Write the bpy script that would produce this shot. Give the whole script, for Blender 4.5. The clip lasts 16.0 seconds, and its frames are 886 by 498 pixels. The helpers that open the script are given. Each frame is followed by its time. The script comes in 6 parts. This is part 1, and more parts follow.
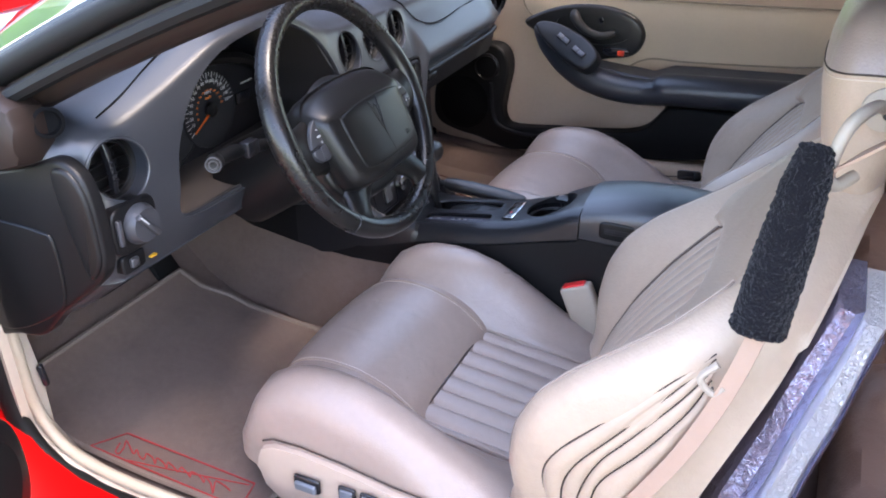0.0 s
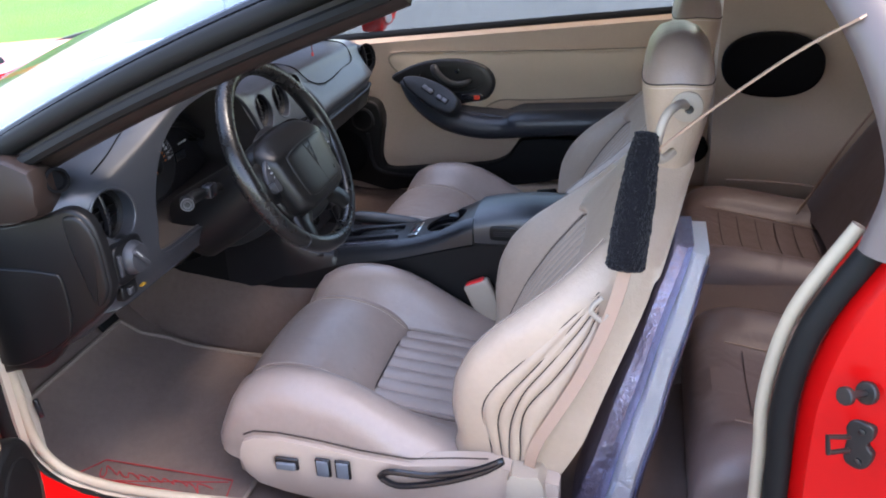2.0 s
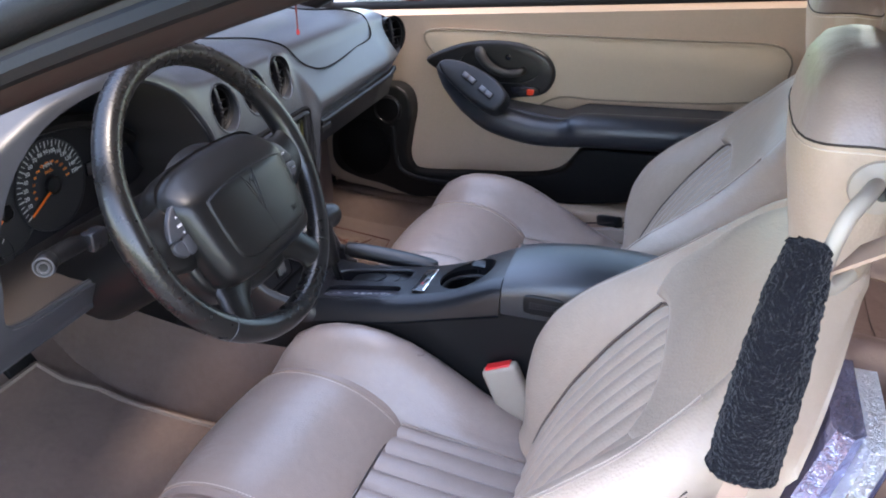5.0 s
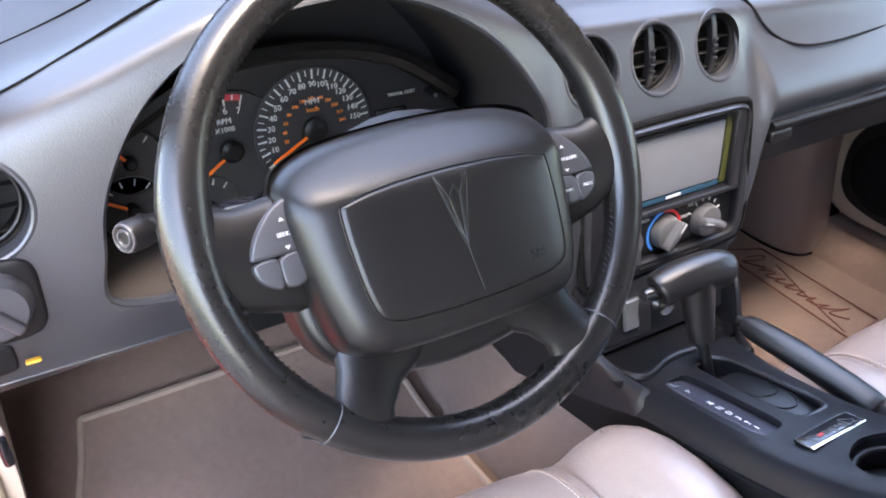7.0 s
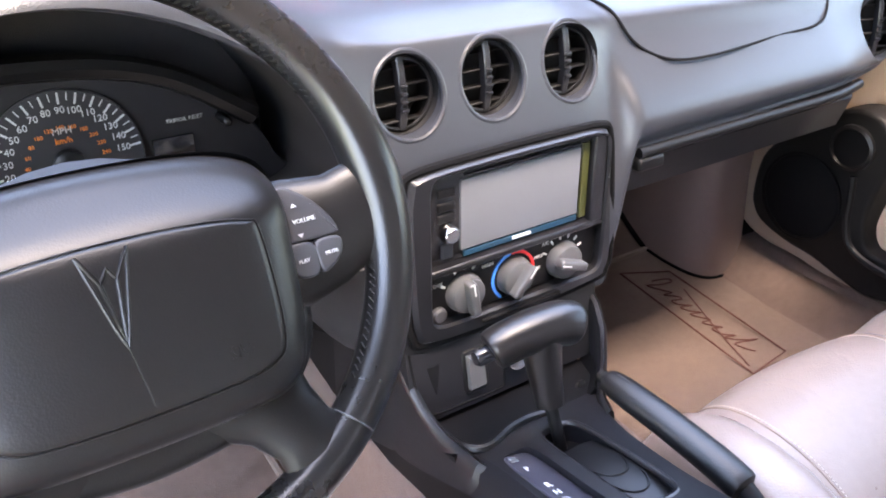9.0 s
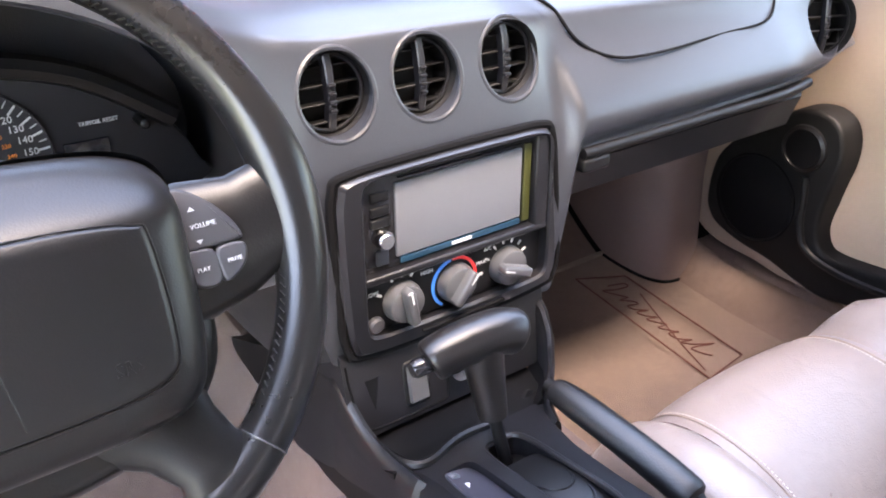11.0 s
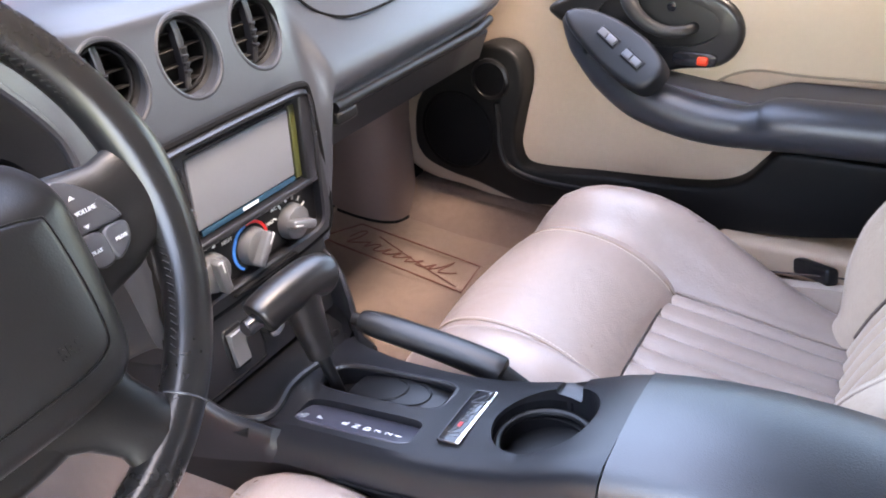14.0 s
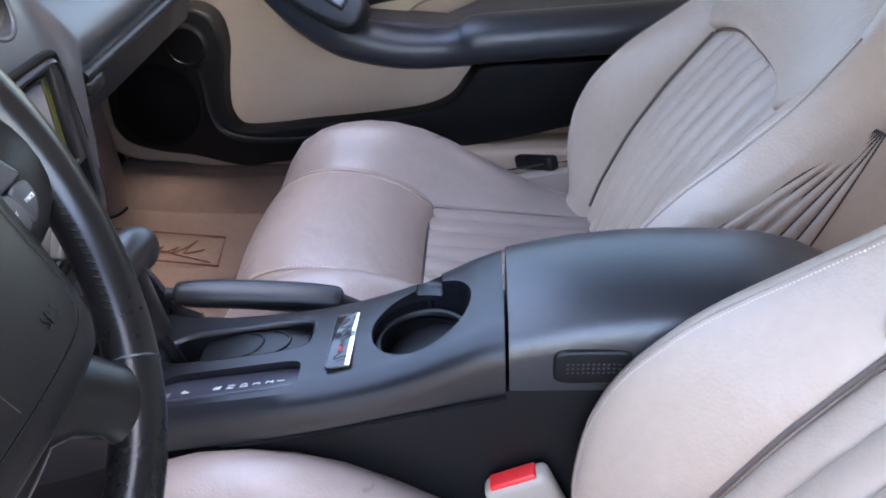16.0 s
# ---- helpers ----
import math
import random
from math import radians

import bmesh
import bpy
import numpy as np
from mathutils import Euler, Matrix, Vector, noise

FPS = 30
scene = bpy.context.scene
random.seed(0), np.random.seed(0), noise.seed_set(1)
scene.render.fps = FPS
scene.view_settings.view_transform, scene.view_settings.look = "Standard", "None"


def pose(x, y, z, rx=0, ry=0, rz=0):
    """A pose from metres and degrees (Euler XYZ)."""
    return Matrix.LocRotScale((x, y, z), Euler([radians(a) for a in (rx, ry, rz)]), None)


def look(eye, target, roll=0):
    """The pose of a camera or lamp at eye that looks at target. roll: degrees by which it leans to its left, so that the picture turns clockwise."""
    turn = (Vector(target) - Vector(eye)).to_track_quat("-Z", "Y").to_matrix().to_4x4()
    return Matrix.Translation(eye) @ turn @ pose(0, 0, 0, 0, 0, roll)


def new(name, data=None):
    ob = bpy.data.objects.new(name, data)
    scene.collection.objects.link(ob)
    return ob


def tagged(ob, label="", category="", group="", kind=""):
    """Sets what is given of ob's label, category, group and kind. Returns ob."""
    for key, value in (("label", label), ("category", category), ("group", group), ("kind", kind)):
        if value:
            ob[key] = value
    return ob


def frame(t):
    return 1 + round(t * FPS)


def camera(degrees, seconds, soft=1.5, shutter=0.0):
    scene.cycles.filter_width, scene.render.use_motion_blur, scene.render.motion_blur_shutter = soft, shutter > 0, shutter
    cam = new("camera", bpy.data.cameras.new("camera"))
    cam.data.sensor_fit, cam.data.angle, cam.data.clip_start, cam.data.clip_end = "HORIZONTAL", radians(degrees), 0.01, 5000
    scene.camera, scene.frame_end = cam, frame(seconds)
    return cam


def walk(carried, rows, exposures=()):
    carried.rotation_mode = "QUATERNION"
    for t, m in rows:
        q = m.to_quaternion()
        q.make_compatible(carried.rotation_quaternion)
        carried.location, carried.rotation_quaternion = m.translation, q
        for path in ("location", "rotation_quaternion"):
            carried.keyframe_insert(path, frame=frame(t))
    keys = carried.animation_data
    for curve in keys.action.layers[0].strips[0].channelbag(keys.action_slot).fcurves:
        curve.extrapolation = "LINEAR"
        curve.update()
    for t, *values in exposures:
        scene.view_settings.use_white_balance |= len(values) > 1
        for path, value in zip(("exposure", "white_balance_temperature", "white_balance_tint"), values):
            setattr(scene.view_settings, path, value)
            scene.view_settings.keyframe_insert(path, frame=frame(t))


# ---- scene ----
cam = camera(55.29, 16.0, soft=1.9)
# seconds, eye x y z (metres; x to the car's right, y to its front), yaw, pitch, roll in degrees
ROWS = [
    (0, -1.3268, -0.7585, 1.1892, -64.88, -28.21, -0.78),
    (0.5, -1.4226, -0.8047, 1.2001, -69.91, -28.18, -3.13),
    (1, -1.5587, -0.7699, 1.2074, -73.51, -28.42, -2.84),
    (1.5, -1.6279, -0.7579, 1.2383, -74.75, -24.94, -2.76),
    (2, -1.6454, -0.7561, 1.2415, -75.91, -24.38, -2.90),
    (2.5, -1.6408, -0.7549, 1.2358, -76.81, -24.37, -2.77),
    (3, -1.6380, -0.7490, 1.2360, -77.52, -24.54, -2.60),
    (3.2, -1.6166, -0.7494, 1.2273, -77.72, -24.73, -2.46),
    (5.3, -1.0499, -0.6685, 1.1703, -68.70, -27.47, 0.52),
    (5.5, -0.9925, -0.6604, 1.1668, -64.33, -27.78, 0.43),
    (6, -0.8004, -0.6875, 1.1207, -43.17, -28.65, 1.15),
    (6.2, -0.7560, -0.6680, 1.0990, -41.40, -27.95, 0.70),
    (6.5, -0.6823, -0.6639, 1.0806, -35.24, -27.28, -1.06),
    (7, -0.6360, -0.6273, 1.0366, -30.92, -27.60, -1.38),
    (7.5, -0.6006, -0.6165, 1.0372, -30.47, -27.87, -0.41),
    (8, -0.5517, -0.6081, 1.0347, -30.54, -28.01, -0.61),
    (8.5, -0.4891, -0.5942, 1.0205, -31.28, -28.58, -1.26),
    (9, -0.4385, -0.5873, 1.0194, -33.36, -28.05, -0.47),
    (9.5, -0.4049, -0.5733, 1.0125, -34.65, -27.93, 0.01),
    (12, -0.3927, -0.5829, 0.9926, -36.71, -26.98, 0.43),
    (12.5, -0.3858, -0.5813, 0.9872, -39.13, -27.44, 1.35),
    (13, -0.4100, -0.5634, 0.9953, -43.77, -28.42, -0.58),
    (13.5, -0.4508, -0.5546, 0.9991, -49.01, -29.03, -0.38),
    (14, -0.5255, -0.5641, 1.0119, -59.53, -29.42, -2.21),
    (14.5, -0.6194, -0.5349, 1.0204, -70.24, -29.41, -2.94),
    (15, -0.6064, -0.4897, 1.0032, -81.81, -29.63, -3.94),
    (15.5, -0.6093, -0.4462, 0.9849, -85.93, -30.28, -3.21),
    (16, -0.6089, -0.4238, 0.9791, -86.23, -31.77, -3.00),
]
EXPOSURES = [(0.0, 3.62, 7100, 18), (1.0, 3.5, 6900, 17), (2.0, 3.15, 7000, 17), (3.0, 3.2, 7100, 17), (5.5, 4.1, 7050, 16), (6.0, 4.5, 7200, 17), (7.0, 4.7, 7450, 17), (9.5, 5.1, 7650, 19), (12.5, 5.08, 7950, 19), (13.5, 5.15, 8000, 19), (14.5, 4.7, 7800, 19), (16.0, 4.2, 7000, 17)]
walk(cam, [(t, pose(x, y, z, 90 + pitch, 0, yaw) @ pose(0, 0, 0, 0, 0, roll)) for t, x, y, z, yaw, pitch, roll in ROWS], EXPOSURES)

# ---- light ----
world = bpy.data.worlds.new("sky")
scene.world = world
world.use_nodes = True
wn, wl = world.node_tree.nodes, world.node_tree.links
sky = wn.new("ShaderNodeTexSky")
sky.sky_type, sky.sun_disc = "NISHITA", False
sky.sun_elevation, sky.sun_rotation, sky.dust_density, sky.altitude = radians(66), radians(180), 1.6, 100
wl.new(sky.outputs[0], wn["Background"].inputs[0])
wn["Background"].inputs[1].default_value = 0.15
sun = new("sun", bpy.data.lights.new("sun", "SUN"))
sun.data.energy, sun.data.angle, sun.data.color = 0.3, radians(12), (1.0, 0.95, 0.90)
sun.matrix_world = look((0.0, -2.03, 4.57), (0.0, 0.0, 0.0))


# ---- materials ----
def mat(name, color, rough=0.5, metal=0.0, grain=0.0, size=900.0, vary=0.12, patch=9.0, coat=0.0, spec=0.5, cells=False, emit=0.0, sheen=0.0, wrinkle=0.0):
    """A surface with colour that drifts at two scales and a fine relief; grain in metres of bump, size in cells per metre."""
    m = bpy.data.materials.new(name)
    m.use_nodes = True
    n, l = m.node_tree.nodes, m.node_tree.links
    b = n["Principled BSDF"]
    b.inputs["Roughness"].default_value, b.inputs["Metallic"].default_value = rough, metal
    b.inputs["Coat Weight"].default_value, b.inputs["Coat Roughness"].default_value = coat, 0.06
    b.inputs["Specular IOR Level"].default_value = spec
    b.inputs["Sheen Weight"].default_value = sheen
    co = n.new("ShaderNodeTexCoord")
    if vary > 0:
        big, small, mix, ramp = n.new("ShaderNodeTexNoise"), n.new("ShaderNodeTexNoise"), n.new("ShaderNodeMath"), n.new("ShaderNodeMix")
        big.inputs["Scale"].default_value, small.inputs["Scale"].default_value = patch, patch * 14
        big.inputs["Detail"].default_value, small.inputs["Detail"].default_value = 4, 3
        l.new(co.outputs["Object"], big.inputs["Vector"])
        l.new(co.outputs["Object"], small.inputs["Vector"])
        mix.operation = "MULTIPLY_ADD"
        mix.inputs[1].default_value = 0.6
        l.new(big.outputs["Fac"], mix.inputs[0])
        half = n.new("ShaderNodeMath")
        half.operation = "MULTIPLY"
        half.inputs[1].default_value = 0.4
        l.new(small.outputs["Fac"], half.inputs[0])
        l.new(half.outputs[0], mix.inputs[2])
        ramp.data_type = "RGBA"
        ramp.inputs["A"].default_value = (*[c * (1 - vary * 1.6) for c in color], 1)
        ramp.inputs["B"].default_value = (*[min(1, c * (1 + vary * 1.6)) for c in color], 1)
        l.new(mix.outputs[0], ramp.inputs["Factor"])
        l.new(ramp.outputs["Result"], b.inputs["Base Color"])
        rr = n.new("ShaderNodeMapRange")
        rr.inputs["To Min"].default_value, rr.inputs["To Max"].default_value = max(0.02, rough * 0.85), min(1, rough * 1.15)
        l.new(mix.outputs[0], rr.inputs["Value"])
        l.new(rr.outputs[0], b.inputs["Roughness"])
    else:
        b.inputs["Base Color"].default_value = (*color, 1)
    if grain > 0:
        tex = n.new("ShaderNodeTexVoronoi" if cells else "ShaderNodeTexNoise")
        tex.inputs["Scale"].default_value = size
        l.new(co.outputs["Object"], tex.inputs["Vector"])
        bump = n.new("ShaderNodeBump")
        bump.inputs["Strength"].default_value, bump.inputs["Distance"].default_value = 1.0, grain
        l.new(tex.outputs["Distance" if cells else "Fac"], bump.inputs["Height"])
        l.new(bump.outputs[0], b.inputs["Normal"])
        if wrinkle > 0:
            soft, fold = n.new("ShaderNodeTexNoise"), n.new("ShaderNodeBump")
            soft.inputs["Scale"].default_value, soft.inputs["Detail"].default_value, soft.inputs["Distortion"].default_value = 13, 2.6, 0.6
            fold.inputs["Strength"].default_value, fold.inputs["Distance"].default_value = 1.0, wrinkle
            l.new(co.outputs["Object"], soft.inputs["Vector"])
            l.new(soft.outputs["Fac"], fold.inputs["Height"])
            l.new(fold.outputs[0], bump.inputs["Normal"])
    if emit > 0:
        b.inputs["Emission Color"].default_value, b.inputs["Emission Strength"].default_value = (*color, 1), emit
    return m


LEATHER = mat("taupe_leather", (0.285, 0.215, 0.180), 0.29, spec=0.5, grain=0.0002, size=400, cells=True, vary=0.10, patch=7, wrinkle=0.0036)
LEATHER_TAN = mat("tan_leather", (0.44, 0.328, 0.240), 0.32, grain=0.00034, size=310, cells=True, vary=0.09, patch=7, wrinkle=0.0034)
# Sewn seams, and the shade painted into seat gaps and between pleats.
SEAM = mat("dark_seam_and_shade", (0.035, 0.024, 0.019), 0.8, vary=0)
THREAD = mat("pale_thread", (0.60, 0.49, 0.39), 0.7, vary=0)
TAN = mat("tan_plastic", (0.37, 0.305, 0.24), 0.5, grain=0.0002, size=900, vary=0.06)
DOORTAN = mat("tan_vinyl", (0.55, 0.395, 0.278), 0.55, grain=0.0003, size=700, cells=True, vary=0.07)
DASH = mat("charcoal_dash", (0.0180, 0.0200, 0.0243), 0.36, spec=0.72, grain=0.00010, size=900, cells=True, vary=0.12, patch=5)
CONSOLE = mat("charcoal_console", (0.0078, 0.0078, 0.0092), 0.30, spec=0.45, grain=0.00008, size=900, cells=True, vary=0.12, patch=6)
BLACK = mat("black_plastic", (0.004, 0.004, 0.0045), 0.40, spec=0.3, grain=0.00006, size=1200, vary=0.10)
MATTE = mat("black_matte", (0.0035, 0.0035, 0.004), 0.85, spec=0.1, vary=0.1)
GLOSS = mat("gloss_black", (0.012, 0.012, 0.014), 0.12, vary=0)
WHEEL = mat("wheel_leather", (0.0070, 0.0066, 0.0066), 0.28, spec=0.5, grain=0.00003, size=600, cells=True, vary=0.14, patch=9)
HUB = mat("wheel_hub", (0.0058, 0.0054, 0.0054), 0.34, spec=0.38, grain=0.00005, size=800, cells=True, vary=0.10)
BUTTON = mat("grey_button", (0.036, 0.036, 0.040), 0.42, vary=0.06)
SILVER = mat("silver_knob", (0.085, 0.085, 0.088), 0.32, metal=0.3, vary=0.05)
CHROME = mat("chrome", (0.75, 0.75, 0.76), 0.12, metal=1.0, vary=0)
# Unlit display: the grey of its reflection is put into the base colour.
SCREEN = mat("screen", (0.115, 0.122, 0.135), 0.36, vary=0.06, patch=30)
CARPET = mat("taupe_carpet", (0.150, 0.103, 0.084), 0.95, grain=0.0022, size=900, vary=0.28, patch=6, spec=0.08, sheen=0.1)
MAT = mat("floor_mat", (0.185, 0.130, 0.105), 0.95, grain=0.0022, size=900, vary=0.26, patch=7, spec=0.08, sheen=0.1)
BINDING = mat("mat_binding", (0.22, 0.17, 0.135), 0.9, vary=0.1)
RED = mat("red_paint", (0.47, 0.003, 0.003), 0.30, spec=0.22, coat=0.12, vary=0.03, patch=3)
REDTHREAD = mat("red_thread", (0.42, 0.03, 0.03), 0.8, vary=0)
REDLENS = mat("red_plastic", (0.75, 0.03, 0.03), 0.3, vary=0)
RUBBER = mat("black_rubber", (0.006, 0.006, 0.006), 0.6, spec=0.2, grain=0.0002, size=500, vary=0.15)
FOAM = mat("black_fleece", (0.008, 0.0075, 0.0095), 0.97, grain=0.006, size=300, vary=0.25, patch=60, spec=0.05, sheen=0.1)
WEB = mat("tan_webbing", (0.40, 0.26, 0.185), 0.7, grain=0.0005, size=800, vary=0.08)

WHITE = mat("white_print", (0.50, 0.50, 0.49), 0.5, vary=0)
ORANGE = mat("orange_needle", (0.80, 0.14, 0.01), 0.5, vary=0)
ORANGEPRINT = mat("orange_print", (0.75, 0.20, 0.03), 0.5, vary=0)
BLUE = mat("blue_print", (0.03, 0.18, 0.55), 0.4, vary=0)
YELLOW = mat("yellow_tag", (0.45, 0.24, 0.02), 0.4, vary=0)
STEEL = mat("dark_steel", (0.035, 0.033, 0.032), 0.38, metal=0.6, vary=0.15, patch=60)
TRIMDARK = mat("brown_black_trim", (0.016, 0.010, 0.008), 0.5, spec=0.3, grain=0.00006, size=1000, vary=0.08)
GRASS = mat("grass", (0.10, 0.22, 0.025), 0.9, grain=0.04, size=40, vary=0.35, patch=1.2)
ASPHALT = mat("asphalt", (0.16, 0.155, 0.15), 0.9, grain=0.004, size=120, vary=0.2, patch=2)
HEADLINER = mat("headliner", (0.26, 0.23, 0.20), 0.9, grain=0.001, size=500, vary=0.08)
# Darker leather tones for piping and for shade painted along creases.
FOLD = mat("leather_fold_shade", (0.115, 0.080, 0.062), 0.6, vary=0)
CREASE = mat("piping_and_crease_shade", (0.28, 0.205, 0.16), 0.6, vary=0)
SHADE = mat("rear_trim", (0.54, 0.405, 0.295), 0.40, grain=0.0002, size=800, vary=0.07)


def glass(name, tint):
    """A thin clear pane: light passes straight on, and both faces mirror more towards grazing angles."""
    m = bpy.data.materials.new(name)
    m.use_nodes = True
    n, l = m.node_tree.nodes, m.node_tree.links
    n.remove(n["Principled BSDF"])
    clear, shine, fres, mixer = n.new("ShaderNodeBsdfTransparent"), n.new("ShaderNodeBsdfGlossy"), n.new("ShaderNodeFresnel"), n.new("ShaderNodeMixShader")
    clear.inputs["Color"].default_value = (*tint, 1)
    shine.inputs["Roughness"].default_value, shine.inputs["Color"].default_value = 0.01, (0.60, 0.64, 0.74, 1)
    fres.inputs["IOR"].default_value = 1.5
    l.new(fres.outputs[0], mixer.inputs[0])
    l.new(clear.outputs[0], mixer.inputs[1])
    l.new(shine.outputs[0], mixer.inputs[2])
    l.new(mixer.outputs[0], n["Material Output"].inputs[0])
    return m


def foil(name, tint, rough, deep, scale):
    """Crumpled metal foil: flat facets between sharp creases."""
    m = mat(name, tint, rough, metal=0.9, vary=0.06, patch=20)
    n, l = m.node_tree.nodes, m.node_tree.links
    co, tex, sub_, ab, bump = n.new("ShaderNodeTexCoord"), n.new("ShaderNodeTexNoise"), n.new("ShaderNodeMath"), n.new("ShaderNodeMath"), n.new("ShaderNodeBump")
    tex.inputs["Scale"].default_value, tex.inputs["Detail"].default_value, tex.inputs["Distortion"].default_value = scale, 3, 1.2
    sub_.operation, ab.operation = "SUBTRACT", "ABSOLUTE"
    sub_.inputs[1].default_value = 0.5
    bump.inputs["Strength"].default_value, bump.inputs["Distance"].default_value = 1.0, deep
    l.new(co.outputs["Object"], tex.inputs["Vector"])
    l.new(tex.outputs["Fac"], sub_.inputs[0])
    l.new(sub_.outputs[0], ab.inputs[0])
    l.new(ab.outputs[0], bump.inputs["Height"])
    l.new(bump.outputs[0], n["Principled BSDF"].inputs["Normal"])
    return m


FOIL = foil("silver_foil", (0.98, 0.98, 1.0), 0.30, 0.009, 200)
LAVENDER = foil("foil_back", (0.40, 0.40, 0.60), 0.17, 0.003, 120)
GLASS = glass("window_glass", (0.97, 0.99, 0.98))
TINT = glass("tinted_glass", (0.62, 0.66, 0.66))


# ---- shapes ----
def V(*a):
    return Vector(a)


def spline(pts, n=8, closed=False):
    """A smooth curve through the points, n steps between two of them."""
    p = [Vector(q) for q in pts]
    k, out = len(p), []
    for i in range(k if closed else k - 1):
        a, b, c, d = (p[(i + j) % k] if closed else p[min(max(i + j, 0), k - 1)] for j in (-1, 0, 1, 2))
        for s in range(n):
            t = s / n
            out.append(0.5 * (2 * b + (c - a) * t + (2 * a - 5 * b + 4 * c - d) * t * t + (3 * b - a - 3 * c + d) * t**3))
    if not closed:
        out.append(p[-1])
    return out


def loft(rings, cap=True, closed=True):
    """Skin over rings of equally many points."""
    n = len(rings[0])
    verts = [v for r in rings for v in r]
    faces = []
    for i in range(len(rings) - 1):
        for j in range(n if closed else n - 1):
            a, b = i * n + j, i * n + (j + 1) % n
            faces.append((a, b, b + n, a + n))
    if cap:
        faces.append(tuple(range(n))[::-1])
        faces.append(tuple(range((len(rings) - 1) * n, len(rings) * n)))
    return verts, faces


def join(*geos):
    verts, faces = [], []
    for v, f in geos:
        k = len(verts)
        verts += list(v)
        faces += [tuple(i + k for i in q) for q in f]
    return verts, faces


def moved(geo, m):
    return [m @ Vector(v) for v in geo[0]], geo[1]


def tube(path, radius, n=12, flat=1.0, up=None, cap=True):
    """A rod along the path. radius: one number or one for each point; flat: how high it is for its width, across `up`."""
    path = [Vector(p) for p in path]
    rs = radius if isinstance(radius, (list, tuple)) else [radius] * len(path)
    rings, side = [], None
    for i, p in enumerate(path):
        d = (path[min(i + 1, len(path) - 1)] - path[max(i - 1, 0)]).normalized()
        ref = Vector(up) if up else (Vector((0, 0, 1)) if side is None and abs(d.z) < 0.9 else Vector((1, 0, 0)) if side is None else side.cross(d) * -1)
        if up is None and side is not None:
            s = (side - d * side.dot(d)).normalized()
        else:
            s = d.cross(ref).normalized()
        side = s
        w = s.cross(d).normalized()
        rings.append([p + s * math.cos(a) * rs[i] + w * math.sin(a) * rs[i] * flat for a in (2 * math.pi * k / n for k in range(n))])
    return loft(rings, cap)


def ring_tube(path, radius, n=10):
    """A rod along a closed path."""
    path = [Vector(p) for p in path]
    k = len(path)
    mid = sum(path, Vector()) / k
    nrm = sum(((path[i] - mid).cross(path[(i + 1) % k] - mid) for i in range(k)), Vector()).normalized()
    verts, faces = [], []
    for i in range(k):
        d = (path[(i + 1) % k] - path[i - 1]).normalized()
        s = d.cross(nrm).normalized()
        r = radius[i] if isinstance(radius, (list, tuple)) else radius
        verts += [path[i] + s * math.cos(a) * r + nrm * math.sin(a) * r for a in (2 * math.pi * j / n for j in range(n))]
    for i in range(k):
        for j in range(n):
            faces.append((i * n + j, i * n + (j + 1) % n, ((i + 1) % k) * n + (j + 1) % n, ((i + 1) % k) * n + j))
    return verts, faces


def frame_to(origin, axis, up=(0, 0, 1)):
    """A pose whose z runs along the axis and whose y is near up."""
    z = Vector(axis).normalized()
    x = Vector(up).cross(z).normalized()
    y = z.cross(x)
    m = Matrix((x, y, z)).transposed().to_4x4()
    m.translation = Vector(origin)
    return m


def lathe(profile, origin, axis, n=32, up=(0, 0, 1), shut=True):
    """Turns (radius, height) pairs round the axis."""
    m = frame_to(origin, axis, up)
    rings = [[m @ V(r * math.cos(2 * math.pi * k / n), r * math.sin(2 * math.pi * k / n), h) for k in range(n)] for r, h in profile]
    return loft(rings, cap=shut)


def box(x0, x1, y0, y1, z0, z1, r=0.004, seg=3):
    bm = bmesh.new()
    bmesh.ops.create_cube(bm, size=1, matrix=Matrix.Translation(((x0 + x1) / 2, (y0 + y1) / 2, (z0 + z1) / 2)) @ Matrix.Diagonal((x1 - x0, y1 - y0, z1 - z0, 1)))
    if r > 0:
        bmesh.ops.bevel(bm, geom=bm.edges[:], offset=min(r, 0.49 * min(x1 - x0, y1 - y0, z1 - z0)), segments=seg, affect="EDGES", profile=0.5)
    return take(bm)


def take(bm):
    bm.verts.index_update()
    geo = [v.co.copy() for v in bm.verts], [tuple(v.index for v in f.verts) for f in bm.faces]
    bm.free()
    return geo


def plate(outline, depth, m, r=0.003, seg=3):
    """A flat outline (x, y) given depth along z (from 0 down), its edges rounded, laid by the pose m."""
    n = len(outline)
    c = sum((V(*p, 0) for p in outline), Vector()) / n
    area = sum(outline[i][0] * outline[(i + 1) % n][1] - outline[(i + 1) % n][0] * outline[i][1] for i in range(n))
    pts = [V(p[0], p[1], 0) for p in (outline if area > 0 else outline[::-1])]

    def inset(d):
        out = []
        for i in range(n):
            a, b, e = pts[i - 1], pts[i], pts[(i + 1) % n]
            t = ((b - a).normalized() + (e - b).normalized())
            t = t.normalized() if t.length > 1e-6 else (e - b).normalized()
            out.append(b + V(-t.y, t.x, 0) * d)
        return out

    rings = [[p + V(0, 0, -depth) for p in pts]]
    for k in range(seg + 1):
        a = math.pi / 2 * k / seg
        rings.append([p + V(0, 0, -r + r * math.sin(a)) for p in inset(r * (1 - math.cos(a)))])
    verts, faces = loft(rings, cap=True)
    return [m @ v for v in verts], faces


def oval(cx, cy, rx, ry, n=40, power=2.0):
    out = []
    for k in range(n):
        a = 2 * math.pi * k / n
        c, s = math.cos(a), math.sin(a)
